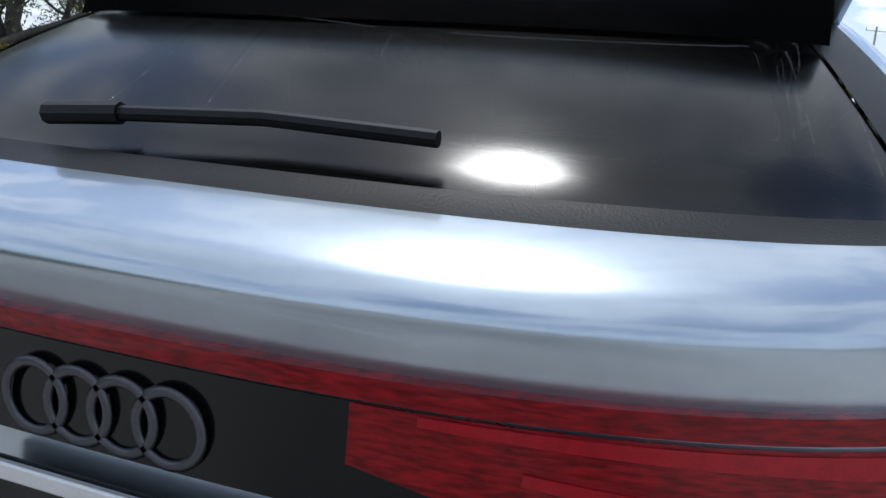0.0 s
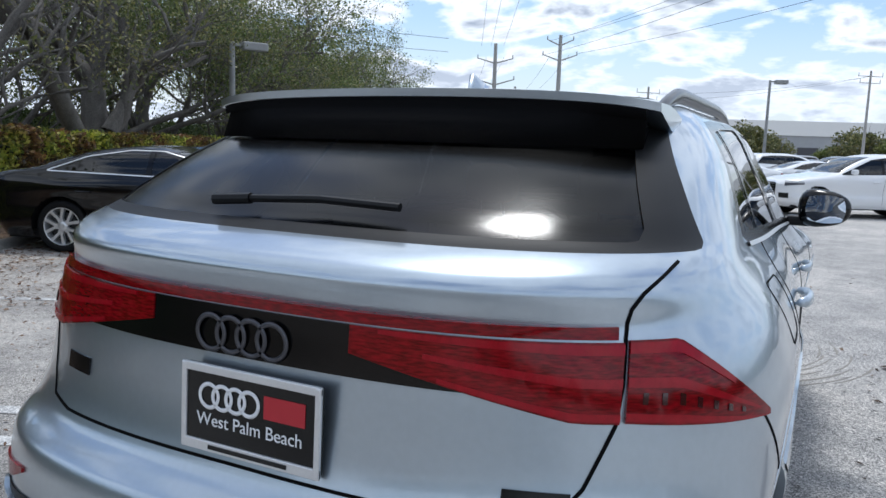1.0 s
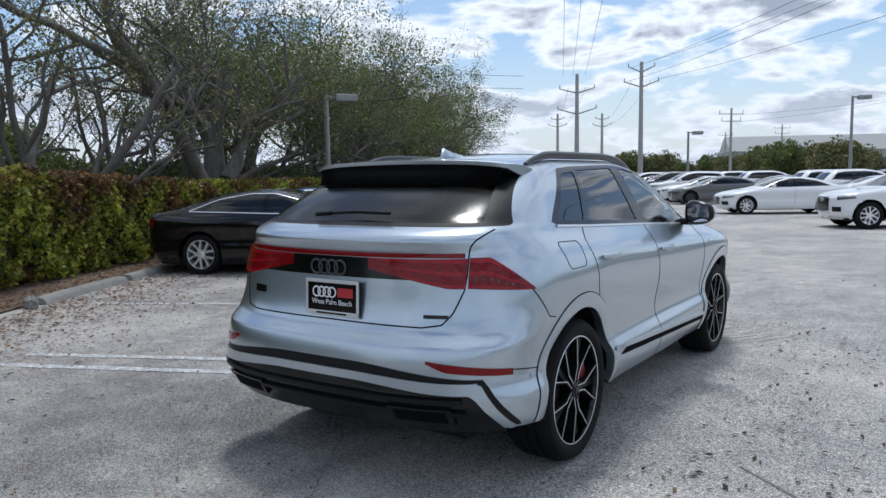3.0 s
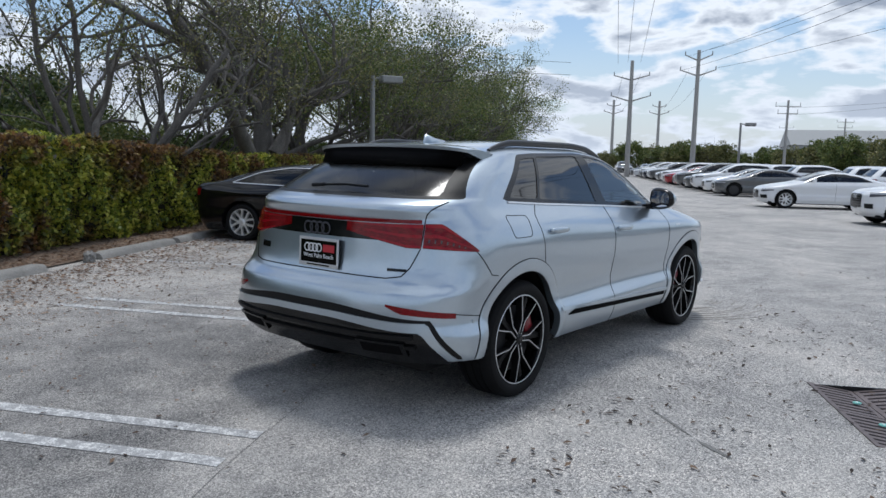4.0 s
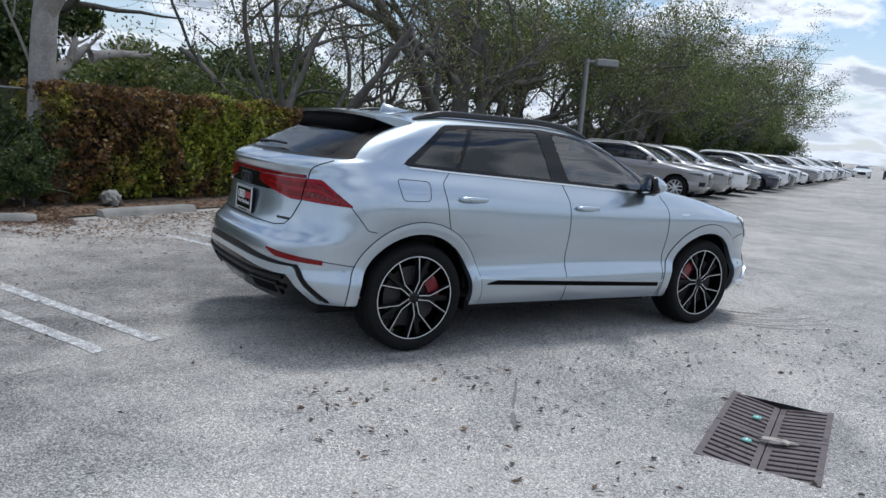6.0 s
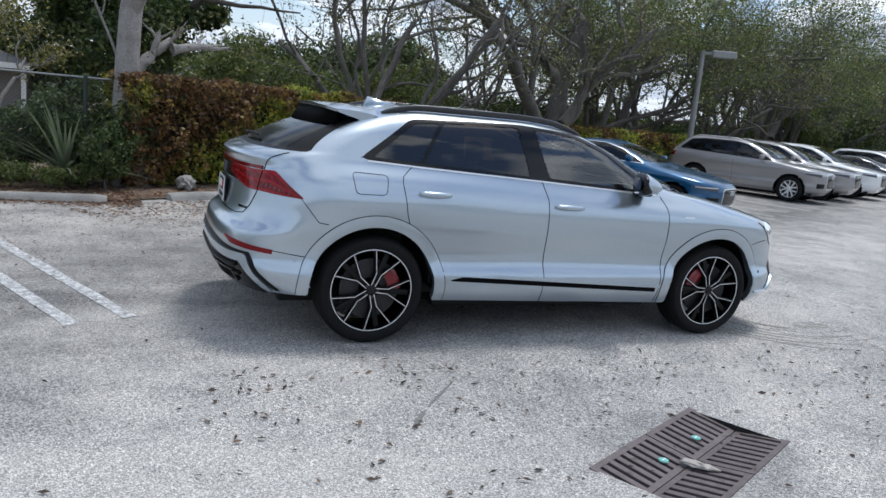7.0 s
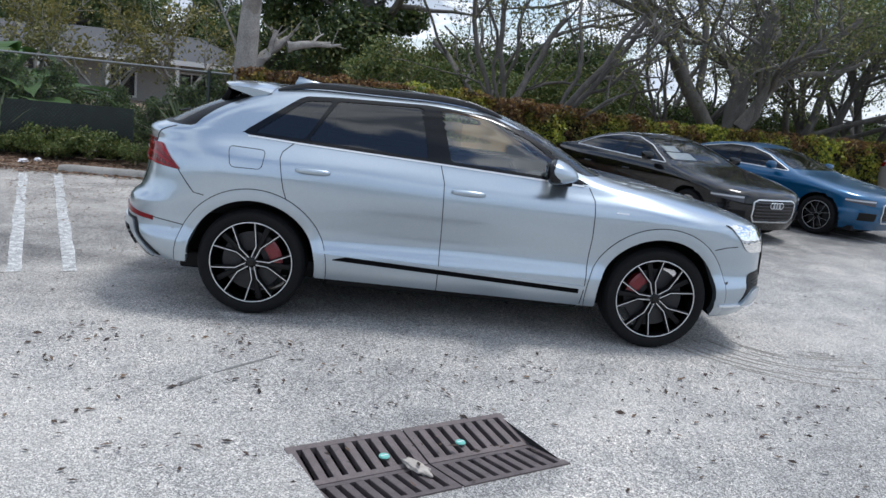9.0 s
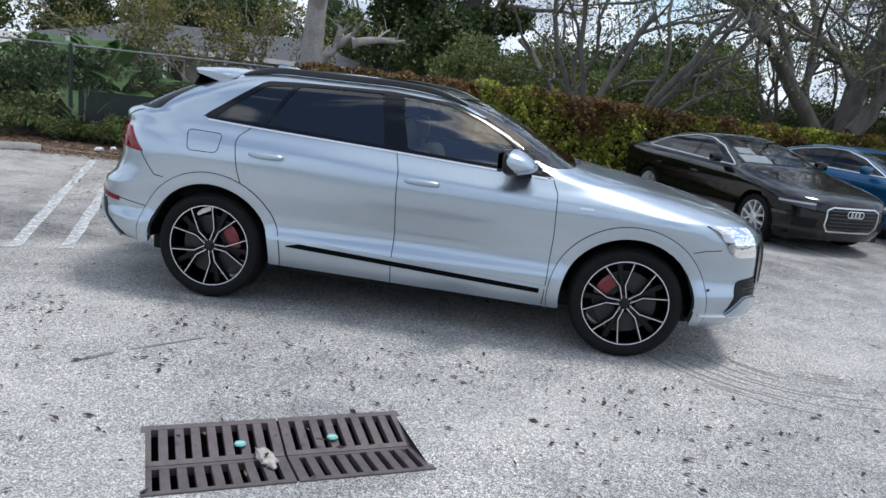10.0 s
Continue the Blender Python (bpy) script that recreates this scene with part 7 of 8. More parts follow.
def banana(label, seed, n, L):
    """A clump of broad arching leaves with a rib."""
    t = thing("broadleaf_plant", label, "plant", None, "broadleaf plants")
    rg = random.Random(seed)
    F = [(3 * j + k, 3 * j + k + 1, 3 * j + k + 4, 3 * j + k + 3) for j in range(8) for k in range(2)]
    for i in range(n):
        a, e = rg.uniform(0, 2 * math.pi), rg.uniform(0.7, 1.4)
        l = L * rg.uniform(0.7, 1.1)
        d = Vector((math.cos(a) * math.cos(e), math.sin(a) * math.cos(e), math.sin(e)))
        o = d.cross(Vector((0, 0, 1))).normalized()
        V = []
        for j in range(9):
            u = j / 8
            p = d * l * u + Vector((d.x * u * u * 0.5, d.y * u * u * 0.5, -0.55 * l * u**3))
            w = 0.02 + 0.24 * L / 2 * math.sin(math.pi * max(0, (u - 0.3) / 0.7))**0.7
            V += [tuple(p - o * w + Vector((0, 0, 0.05))), tuple(p), tuple(p + o * w + Vector((0, 0, 0.05)))]
        fast_mesh("leaf_blade", np.array(V), np.array(F), M["banana"], t)
    return t


M["banana"] = leaf_material("broad_green_leaves", (0.0, (0.035, 0.08, 0.02)), (0.6, (0.07, 0.14, 0.035)), (1.0, (0.15, 0.20, 0.06)))
BN = banana("broad-leaved green plant beyond the fence", 4, 16, 2.6)
put(BN, -9.6, -9.2, 0)
for i, (a, b, sc) in enumerate(((-8.4, -7.4, .8), (-11.2, -10.5, 1.1), (-8.9, -11, 1.0), (-7.6, -12, .9), (-8.2, -6.6, 1.25), (-9.5, -7.2, 1.35), (-7.4, -7.9, 1.2), (-10.6, -7.9, 1.3), (-7.2, -6.2, 0.7), (-9.2, -5.9, 0.95))):
    again(BN, a, b, 0, i * 83, sc)

# ---- the bungalow ----
house = thing("bungalow", "low pale bungalow with a grey roof behind trees", "house", pose(-24.0, -11.5, -0.78))
M["render_wall"] = plain("pale_render", (0.33, 0.315, 0.29), 0.9, 0, 0, 0.1, 3, 0.4, 60)
M["roof_felt"] = plain("grey_roof", (0.09, 0.092, 0.098), 0.9, 0, 0, 0.15, 5, 0.5, 40)
M["white_trim"] = plain("white_trim", (0.74, 0.74, 0.72), 0.6, 0, 0, 0.05, 4)
part("wall", box(-7.0, -1.2, -7.0, 6.0, 0.0, 2.5), M["render_wall"], house)
bm = bmesh.new()
e = [bm.verts.new(v) for v in ((-7.6, -7.6, 2.5), (0.4, -7.6, 2.5), (0.4, 6.5, 2.5), (-7.6, 6.5, 2.5))]
r = [bm.verts.new(v) for v in ((-3.6, -4.5, 3.55), (-3.6, 3.5, 3.55))]
for f in ((e[0], e[1], r[0]), (e[1], e[2], r[1], r[0]), (e[2], e[3], r[1]), (e[3], e[0], r[0], r[1]), (e[3], e[2], e[1], e[0])):
    bm.faces.new(f)
part("roof", bm, M["roof_felt"], house)
part("fascia", box(0.38, 0.46, -7.6, 6.5, 2.36, 2.54), M["white_trim"], house)
for yy in (-6.8, -4.2, -1.6, 1.0, 3.6, 6.2):
    part("porch_post", box(0.05, 0.2, yy, yy + 0.15, 0.0, 2.4), M["white_trim"], house)
for yy in (-5.5, -2.6, 0.4, 3.2):
    w = part("window", box(-1.25, -1.16, yy, yy + 1.3, 0.9, 2.1), M["white_trim"], house, "white-framed window")
    for j in (0, 1):
        part("pane", box(-1.17, -1.15, yy + 0.08 + j * 0.6, yy + 0.62 + j * 0.6, 0.98, 2.02), M["gloss_black"], w)
h2 = copy_thing(house, pose(-33.0, 6.0, -0.6, 0, 0, 20))

# ---- poles, lamps, wires ----
M["wood_pole"] = plain("weathered_pole", (0.20, 0.185, 0.17), 0.9, 0, 0, 0.15, 3, 0.4, 40)
M["concrete_pole"] = plain("concrete_pole", (0.36, 0.35, 0.33), 0.85, 0, 0, 0.1, 3)
M["wire"] = plain("cable_black", (0.03, 0.03, 0.032), 0.6)
M["lamp_grey"] = plain("lamp_grey_paint", (0.28, 0.285, 0.28), 0.5, 0.3, 0, 0.12, 8)


def power_pole(x, y, h, r, arms, turn, label):
    t = thing("utility_pole", label, "utility pole", pose(x, y, 0, 0, 0, turn), "utility poles")
    bm = bmesh.new(); add_cyl(bm, (0, 0, 0), (0, 0, h), r, r * 0.6, 14)
    part("pole", bm, M["concrete_pole"], t, "", True, 50)
    for hz, L, up in arms:
        for sg in (1, -1):
            bm = bmesh.new(); add_cyl(bm, (0, 0, hz), (sg * L, 0, hz + up), r * 0.28, r * 0.18, 8)
            part("cross_arm", bm, M["concrete_pole"], t)
            bm = bmesh.new(); add_cyl(bm, (sg * L, 0, hz + up - 0.05), (sg * L, 0, hz + up + 0.35), r * 0.22, r * 0.16, 8)
            part("insulator", bm, M["lamp_grey"], t)
    return t


power_pole(-30.4, 71.8, 12.1, 0.29, ((7.9, 2.0, 0.6), (10.1, 1.8, 0.5)), 20, "tall grey concrete power pole with angled arms")
power_pole(-24.0, 73.4, 12.95, 0.29, ((10.4, 1.7, 0.6), (11.9, 1.3, 0.6)), 20, "tall grey concrete power pole with angled arms")
power_pole(-70, 152, 15, 0.4, ((12, 2, .6), (13.6, 1.4, .4)), 20, "tall grey concrete power pole with angled arms")
power_pole(-62, 158, 15, 0.4, ((12, 2, .6), (13.6, 1.4, .4)), 20, "tall grey concrete power pole with angled arms")
power_pole(-12.9, 64, 7.0, 0.14, ((6.5, 1.0, 0.0), (5.9, 0.8, 0.0)), 35, "wooden utility pole with cross arms")
power_pole(-18, 118, 8.5, 0.15, ((8.0, 1.2, 0.0), (7.2, 1.0, 0.0)), 35, "wooden utility pole with cross arms")
power_pole(-30, 135, 8.5, 0.15, ((8.0, 1.2, 0.0),), 35, "wooden utility pole with cross arms")
power_pole(4, 78, 9.5, 0.15, ((9.0, 1.2, 0.0), (8.4, 1.0, 0.0)), 35, "wooden utility pole with cross arms")
power_pole(14, 84, 9.0, 0.15, ((8.6, 1.2, 0.0),), 35, "wooden utility pole with cross arms")


def wire(a, b, sag, r=0.018):
    bm = bmesh.new()
    a, b = Vector(a), Vector(b)
    n = 22
    pts = [a.lerp(b, i / n) - Vector((0, 0, sag * 4 * (i / n) * (1 - i / n))) for i in range(n + 1)]
    rows = [[bm.verts.new(p + Vector((r * math.cos(g), r * 0.4 * math.sin(g), r * math.sin(g)))) for g in (0.5, 2.6, 4.7)] for p in pts]
    for p, q in zip(rows, rows[1:]):
        for i in range(3):
            bm.faces.new((p[i], p[(i + 1) % 3], q[(i + 1) % 3], q[i]))
    ob = part("overhead_wire", bm, M["wire"])
    tagged(ob, "thin black overhead wire between poles", "wire", "overhead wires")


for o in (-1.6, -0.5, 0.9):
    wire((-30.4 + o, 71.8, 11.9), (10 + o, -16, 15.5), 1.2)
for o, zz in ((-1.9, 11.0), (-1.2, 12.4), (0.8, 12.9), (1.9, 11.1)):
    wire((-24 + o, 73.4, zz), (34 + 3 * o, -4, zz + 1.5), 1.5)
for zz in (6.4, 5.8):
    wire((-12.9, 64, zz), (4, 78, 9), 0.4, 0.012)
    wire((-33, -14, zz), (-15, 30, zz), 0.5, 0.012)
for o in (-1, 1):
    wire((-30.4 + o, 71.8, 10.7), (-70 + o, 152, 13), 1.5)
    wire((-24 + o, 73.4, 11.0), (-62 + o, 158, 13), 1.5)


def street_lamp(x, y, h, turn):
    t = thing("street_lamp", "grey car park lamp post with a box head", "street lamp", pose(x, y, 0, 0, 0, turn), "lamp posts")
    bm = bmesh.new(); add_cyl(bm, (0, 0, 0), (0, 0, h), 0.11, 0.075, 14)
    part("post", bm, M["lamp_grey"], t, "", True, 50)
    part("base", box(-0.22, 0.22, -0.22, 0.22, 0, 0.5, bevel=0.03), M["concrete_pole"], t)
    part("arm", box(0.0, 0.35, -0.04, 0.04, h - 0.12, h - 0.04, bevel=0.01), M["lamp_grey"], t)
    hd = part("lamp_head", box(0.28, 1.05, -0.22, 0.22, h - 0.22, h + 0.02, bevel=0.04), M["lamp_grey"], t)
    part("lamp_lens", box(0.36, 0.98, -0.17, 0.17, h - 0.235, h - 0.215), M["lens_clear"], hd)
    return t


street_lamp(*st(19.2, -0.35), 4.35, 60)
street_lamp(-2.5, 50.0, 6.2, 20)
street_lamp(-13.5, 53.4, 4.6, 20)
street_lamp(14, 38, 6.2, 20)

# ---- far edge: sheds, trees, horizon ----
M["shed"] = plain("pale_metal_cladding", (0.36, 0.37, 0.38), 0.7, 0.1, 0, 0.08, 1.2)


def shed(x, y, L, D, h, turn):
    t = thing("warehouse", "long low pale grey warehouse", "warehouse", pose(x, y, 0, 0, 0, turn), "warehouses")
    part("wall", box(-L / 2, L / 2, -D / 2, D / 2, 0, h), M["shed"], t)
    bm = bmesh.new()
    v = [bm.verts.new(p) for p in ((-L / 2 - .3, -D / 2 - .3, h), (L / 2 + .3, -D / 2 - .3, h), (L / 2 + .3, 0, h + D * .12), (-L / 2 - .3, 0, h + D * .12), (-L / 2 - .3, D / 2 + .3, h), (L / 2 + .3, D / 2 + .3, h))]
    bm.faces.new((v[0], v[1], v[2], v[3])); bm.faces.new((v[3], v[2], v[5], v[4])); bm.faces.new((v[0], v[3], v[4])); bm.faces.new((v[1], v[5], v[2]))
    part("roof", bm, M["lamp_grey"], t)
    for i in range(int(L / 8)):
        part("loading_door", box(-L / 2 + 3 + i * 8, -L / 2 + 6.5 + i * 8, -D / 2 - 0.06, -D / 2 - 0.01, 0, 3.2), M["dark_alu"], t)


shed(0, 160, 70, 26, 5.2, 18)
shed(62, 96, 60, 26, 6.5, -35)
FT = bushy("distant bushy green tree at the car park edge", M["fresh_leaf"], 88, 6.0, 3.6, 6500, 0.34, "distant trees", 0.2, 0.1)
put(FT, -16, 108, 0, 0, 1.0)
FT2 = bushy("distant olive green tree at the car park edge", M["tree_leaf"], 92, 6.0, 3.8, 6500, 0.34, "distant trees", 0.2, 0.1)
put(FT2, -8, 100, 0, 0, 1.0)
rg = random.Random(17)
for i in range(46):
    a = i / 45
    x0, y0 = -66 + 128 * a, 138 - 70 * a**1.3
    again(FT if i % 2 else FT2, x0 + rg.uniform(-3, 3), y0 + rg.uniform(-6, 6), -0.3, rg.uniform(0, 360), rg.uniform(0.55, 1.05))
# unseen trees outside the view, added as surroundings for the car paint to mirror
for i in range(26):
    a = i / 25
    again(FT if i % 2 else FT2, 64 - 20 * a + rg.uniform(-3, 3), 64 - 130 * a, -0.3, rg.uniform(0, 360), rg.uniform(0.8, 1.2))
for i in range(14):
    again(FT2 if i % 2 else FT, 42 - 60 * i / 13, -62 - rg.uniform(0, 8), -0.3, rg.uniform(0, 360), rg.uniform(0.8, 1.2))

# ---- parked cars ----
SEDAN = dict(
    shape=Shape(
        yr=[(0.2, -0.95), (0.4, -1.03), (0.6, -1.06), (0.8, -1.05), (0.95, -1.04), (0.99, -1.0), (1.02, -0.86), (1.06, -0.58), (1.15, -0.30), (1.25, 0.02), (1.33, 0.38), (1.375, 0.8), (1.39, 1.15)],
        yf=[(0.2, 3.60), (0.4, 3.69), (0.55, 3.71), (0.68, 3.69), (0.75, 3.62), (0.80, 3.48), (0.86, 3.18), (0.93, 2.75), (0.98, 2.45), (1.02, 2.30), (1.15, 1.98), (1.28, 1.60), (1.35, 1.36), (1.38, 1.24), (1.39, 1.17)],
        w=[(0.2, 0.85), (0.33, 0.90), (0.46, 0.905), (0.55, 0.893), (0.68, 0.905), (0.8, 0.918), (0.87, 0.91), (0.93, 0.88), (0.99, 0.835), (1.1, 0.765), (1.2, 0.70), (1.28, 0.625), (1.33, 0.545), (1.37, 0.38), (1.39, 0.03)],
        lr=[(0.2, 0.45), (0.9, 0.45), (1.05, 0.5), (1.3, 0.4), (1.37, 0.3), (1.39, 0.008)], lf=[(0.2, 0.85), (0.75, 0.9), (0.9, 0.8), (1.02, 0.6), (1.3, 0.45), (1.37, 0.3), (1.39, 0.008)],
        nr=[(0.2, 3), (1.0, 3.4), (1.3, 3.0), (1.39, 2.2)], nf=[(0.2, 2.9), (0.8, 3.0), (1.0, 4.2), (1.3, 3.8), (1.39, 2.2)],
        belt=[(-1, 0.02), (0.5, 0.01), (2.5, -0.02), (3.7, -0.02)], top=1.39, blister=((0, 0.84), (2.82, 0.80)), mid=1.4, fine=False),
    zs=np.concatenate([np.arange(0.2, 0.74, 0.045), np.arange(0.74, 1.04, 0.022), np.arange(1.04, 1.32, 0.03), [1.33, 1.35, 1.365, 1.378, 1.386, 1.39]]),
    dlo=rounded([(-0.22, 1.035), (0.28, 1.225), (0.8, 1.315), (1.22, 1.315), (1.62, 1.22), (2.16, 0.985), (1.2, 1.0)], 0.05),
    pillar=(1.06, 1.13), rear=rounded([(-0.62, 1.07), (0.62, 1.07), (0.50, 1.30), (-0.50, 1.30)], 0.04), screen=rounded([(-0.72, 1.025), (0.72, 1.025), (0.55, 1.315), (-0.55, 1.315)], 0.04),
    hubs=(0.0, 2.82), hub_z=0.335, tyre=0.335, rim=0.245, arch=0.385, lamp_z=(0.60, 0.70), grille=(0.34, 0.66, 0.42), tail=(0.80, 0.92), bot=0.20)
CROSS = dict(
    shape=Shape(
        yr=[(0.25, -0.86), (0.45, -0.95), (0.7, -0.98), (0.9, -0.95), (1.05, -0.92), (1.15, -0.86), (1.35, -0.66), (1.5, -0.50), (1.58, -0.40), (1.63, -0.15), (1.65, 0.3), (1.655, 0.8)],
        yf=[(0.25, 3.52), (0.4, 3.66), (0.6, 3.70), (0.8, 3.69), (0.9, 3.62), (0.97, 3.42), (1.03, 3.05), (1.09, 2.6), (1.13, 2.42), (1.3, 2.12), (1.45, 1.82), (1.55, 1.55), (1.61, 1.3), (1.645, 1.05), (1.655, 0.85)],
        w=[(0.25, 0.86), (0.36, 0.915), (0.5, 0.93), (0.6, 0.915), (0.75, 0.93), (0.88, 0.94), (0.98, 0.935), (1.06, 0.905), (1.13, 0.86), (1.25, 0.81), (1.4, 0.745), (1.5, 0.695), (1.57, 0.635), (1.61, 0.55), (1.64, 0.38), (1.655, 0.03)],
        lr=[(0.25, 0.4), (1.0, 0.4), (1.3, 0.35), (1.6, 0.35), (1.64, 0.3), (1.655, 0.008)], lf=[(0.25, 0.8), (0.9, 0.85), (1.05, 0.75), (1.15, 0.55), (1.5, 0.45), (1.62, 0.4), (1.655, 0.008)],
        nr=[(0.25, 3), (1.0, 3.6), (1.5, 3.6), (1.655, 2.4)], nf=[(0.25, 3.0), (0.9, 3.2), (1.12, 4.2), (1.5, 4.0), (1.655, 2.2)],
        belt=[(-1, 0.04), (0.5, 0.02), (2.5, -0.03), (3.7, -0.03)], top=1.655, blister=((0, 0.95), (2.82, 0.92)), mid=1.4, fine=False),
    zs=np.concatenate([np.arange(0.25, 0.85, 0.05), np.arange(0.85, 1.16, 0.025), np.arange(1.16, 1.58, 0.035), [1.585, 1.6, 1.615, 1.63, 1.642, 1.65, 1.655]]),
    dlo=rounded([(-0.55, 1.20), (-0.28, 1.49), (0.1, 1.545), (1.0, 1.555), (1.42, 1.49), (2.22, 1.105), (1.2, 1.135)], 0.05),
    pillar=(1.10, 1.18), rear=rounded([(-0.60, 1.17), (0.60, 1.17), (0.52, 1.50), (-0.52, 1.50)], 0.05), screen=rounded([(-0.76, 1.145), (0.76, 1.145), (0.58, 1.565), (-0.58, 1.565)], 0.04),
    hubs=(0.0, 2.82), hub_z=0.37, tyre=0.37, rim=0.25, arch=0.43, lamp_z=(0.78, 0.90), grille=(0.45, 0.86, 0.42), tail=(0.95, 1.08), bot=0.25)
M["tint"] = pane("parked_car_glass", (0.16, 0.17, 0.18))
M["tint_screen"] = pane("parked_car_windscreen", (0.62, 0.67, 0.67), 1.0, 1.5)


def parked(spec, mat, label, category, near=False, dark_rim=False, rails=False, name="car"):
    """A parked car with its panes, wheels, lamps, grille and mirrors."""
    S = spec["shape"]
    t = thing(name, label, category, None, "parked cars")
    zs = spec["zs"]
    if near:
        zs = np.sort(np.concatenate([zs, (zs[1:] + zs[:-1]) / 2]))
    sk = Skin(S, zs, 30 if near else 18, 150 if near else 44, 36 if near else 22, lambda y: np.full(np.shape(y), spec["bot"]))
    cell = 0.0125 if near else 0.028
    for h in spec["hubs"]:
        sk.snap_side(circle_poly(h, spec["hub_z"], spec["arch"]), cell)
    sk.snap_side(spec["dlo"], cell * 0.8)
    sk.snap_end(spec["rear"], cell * 0.8, True)
    sk.snap_end(spec["screen"], cell * 0.8, False)
    sk.finish()
    C = sk.C
    ins = lambda poly, cols: sdf(C[:, cols], poly)[0] < 0
    for h in spec["hubs"]:
        sk.take((np.hypot(C[:, 1] - h, C[:, 2] - spec["hub_z"]) < spec["arch"]) & (C[:, 0] > 0.4))
    behind = C[:, 1] < (S.yr(C[:, 2]) + S.yf(C[:, 2])) / 2
    d = (C[:, 0] > 0.3) & ins(spec["dlo"], (1, 2))
    p0, p1 = spec["pillar"]
    post = sk.take(d & (C[:, 1] > p0) & (C[:, 1] < p1))
    w1, w2 = sk.take(d & (C[:, 1] <= p0)), sk.take(d & (C[:, 1] >= p1))
    rg_ = sk.take(behind & ins(spec["rear"], (0, 2)))
    sg_ = sk.take(~behind & ins(spec["screen"], (0, 2)))
    body = sk.take(np.ones(len(C), bool))
    sk.emit("body", body, (1, -1), mat, t)
    sk.emit("windscreen", sg_, (1, -1), M["tint_screen"], t, "", -0.003)
    sk.emit("rear_window", rg_, (1, -1), M["tint"], t, "", -0.003)
    for sd in (1, -1):
        sk.emit("side_window", w1, (sd,), M["tint"], t, "", -0.004)
        sk.emit("side_window", w2, (sd,), M["tint"], t, "", -0.004)
        sk.emit("door_pillar", post, (sd,), M["gloss_black"], t)
        if near:
            ribbon("window_trim", spec["dlo"], S.side_map(sd), (sd, 0, 0.2), M["alu"] if name != "suv" else M["trim_black"], t, 0.016, 0.004, 0.06, True, "bright window trim")
            for gy in (p0 + 0.03,):
                ribbon("panel_gap", [(gy, 1.0 * spec["hub_z"] * 2.8), (gy + 0.03, spec["bot"] + 0.12)], S.side_map(sd), (sd, 0, 0), M["seam"], t, 0.006)
            for hy in (0.22, 1.25):
                xx = float(S.half(hy, spec["tail"][0] - 0.02))
                part("door_handle", box(*sorted((sd * (xx - 0.005), sd * (xx + 0.03))), hy, hy + 0.19, spec["tail"][0] - 0.03, spec["tail"][0], bevel=0.01), mat, t)
        mz = spec["dlo"][:, 1].min() + 0.07
        my = spec["dlo"][:, 0].max() - 0.30
        part("door_mirror", box(*sorted((sd * 0.88, sd * 1.06)), my, my + 0.13, mz - 0.06, mz + 0.07, bevel=0.035), mat if not near else mat, t, "", True, 40)
        wm = lambda s, zz, sd=sd: S.at(sd * s, zz)
        zl, zh = spec["lamp_z"]
        fy = float(S.yf(zh)) - 0.42
        s0 = S.s_of(float(S.half(fy, zh)), fy, zh)
        u = np.linspace(s0, s0 + 0.48, 8)
        lamp = overlay("headlight", wm, u, lambda s: zl + 0.05 * (1 - (s - u[0]) / 0.48), lambda s: zh, 3, (sd * 0.5, 0.9, 0), M["dark_alu"], t, 0.004, 0.01)
        overlay("headlight_strip", wm, u, lambda s: zh - 0.035, lambda s: zh - 0.012, 1, (sd * 0.5, 0.9, 0), M["lamp_body"], lamp, 0.007, 0.004)
        r0, r1 = spec["tail"]
        ry = float(S.yr(r1)) + 0.26
        s1 = S.s_of(float(S.half(ry, r1)), ry, r1)
        u2 = np.linspace(s1 - 0.42, s1, 7)
        overlay("tail_lamp", wm, u2, lambda s: r0, lambda s: r1, 3, (sd * 0.5, -0.9, 0), M["red_lens"], t, 0.005, 0.012)
        for h in spec["hubs"]:
            if near:
                build_wheel(t, sd * (float(S.half(1.4, 0.5)) - 0.005), h, spec["hub_z"], sd, spec["tyre"], spec["rim"], 5, True, None, dark_rim, False, 32)
            else:
                w = new("wheel"); w.parent = t
                w.matrix_local = pose(sd * (float(S.half(1.4, 0.5)) - 0.005), h, spec["hub_z"], 0, 0, 0 if sd > 0 else 180)
                R_, r_ = spec["tyre"], spec["rim"]
                part("tyre", lathe([(-0.20, r_), (-0.20, R_ - 0.02), (-0.17, R_), (-0.03, R_), (0, R_ - 0.02), (0, r_ + 0.02), (-0.02, r_)], 24), M["rubber"], w, "", True, 40)
                part("rim", lathe([(-0.02, r_), (-0.05, r_ - 0.02), (-0.03, 0.06), (-0.02, 0.0)], 10), M["disc"], w)
            bm = bmesh.new()
            rows = []
            for a in np.linspace(-0.1, math.pi + 0.1, 14):
                rows.append([bm.verts.new((sd * xx, h + rr * math.cos(a), spec["hub_z"] + rr * math.sin(a))) for xx, rr in ((0.9, spec["arch"]), (0.58, spec["arch"]), (0.56, 0.2))])
            for p, q in zip(rows, rows[1:]):
                for i in range(2):
                    bm.faces.new((p[i], p[i + 1], q[i + 1], q[i]))
            part("wheel_well", bm, M["black_plastic"], t)
        if rails:
            bm = bmesh.new()
            q = [(-0.25, 0.0), (-0.1, 0.035), (1.05, 0.035), (1.2, 0.0)]
            for (ya, za), (yb, zb_) in zip(q, q[1:]):
                add_cyl(bm, (sd * 0.56, ya, S.ztop(0.56, ya) + za), (sd * 0.56, yb, S.ztop(0.56, yb) + zb_), 0.014, seg=8)
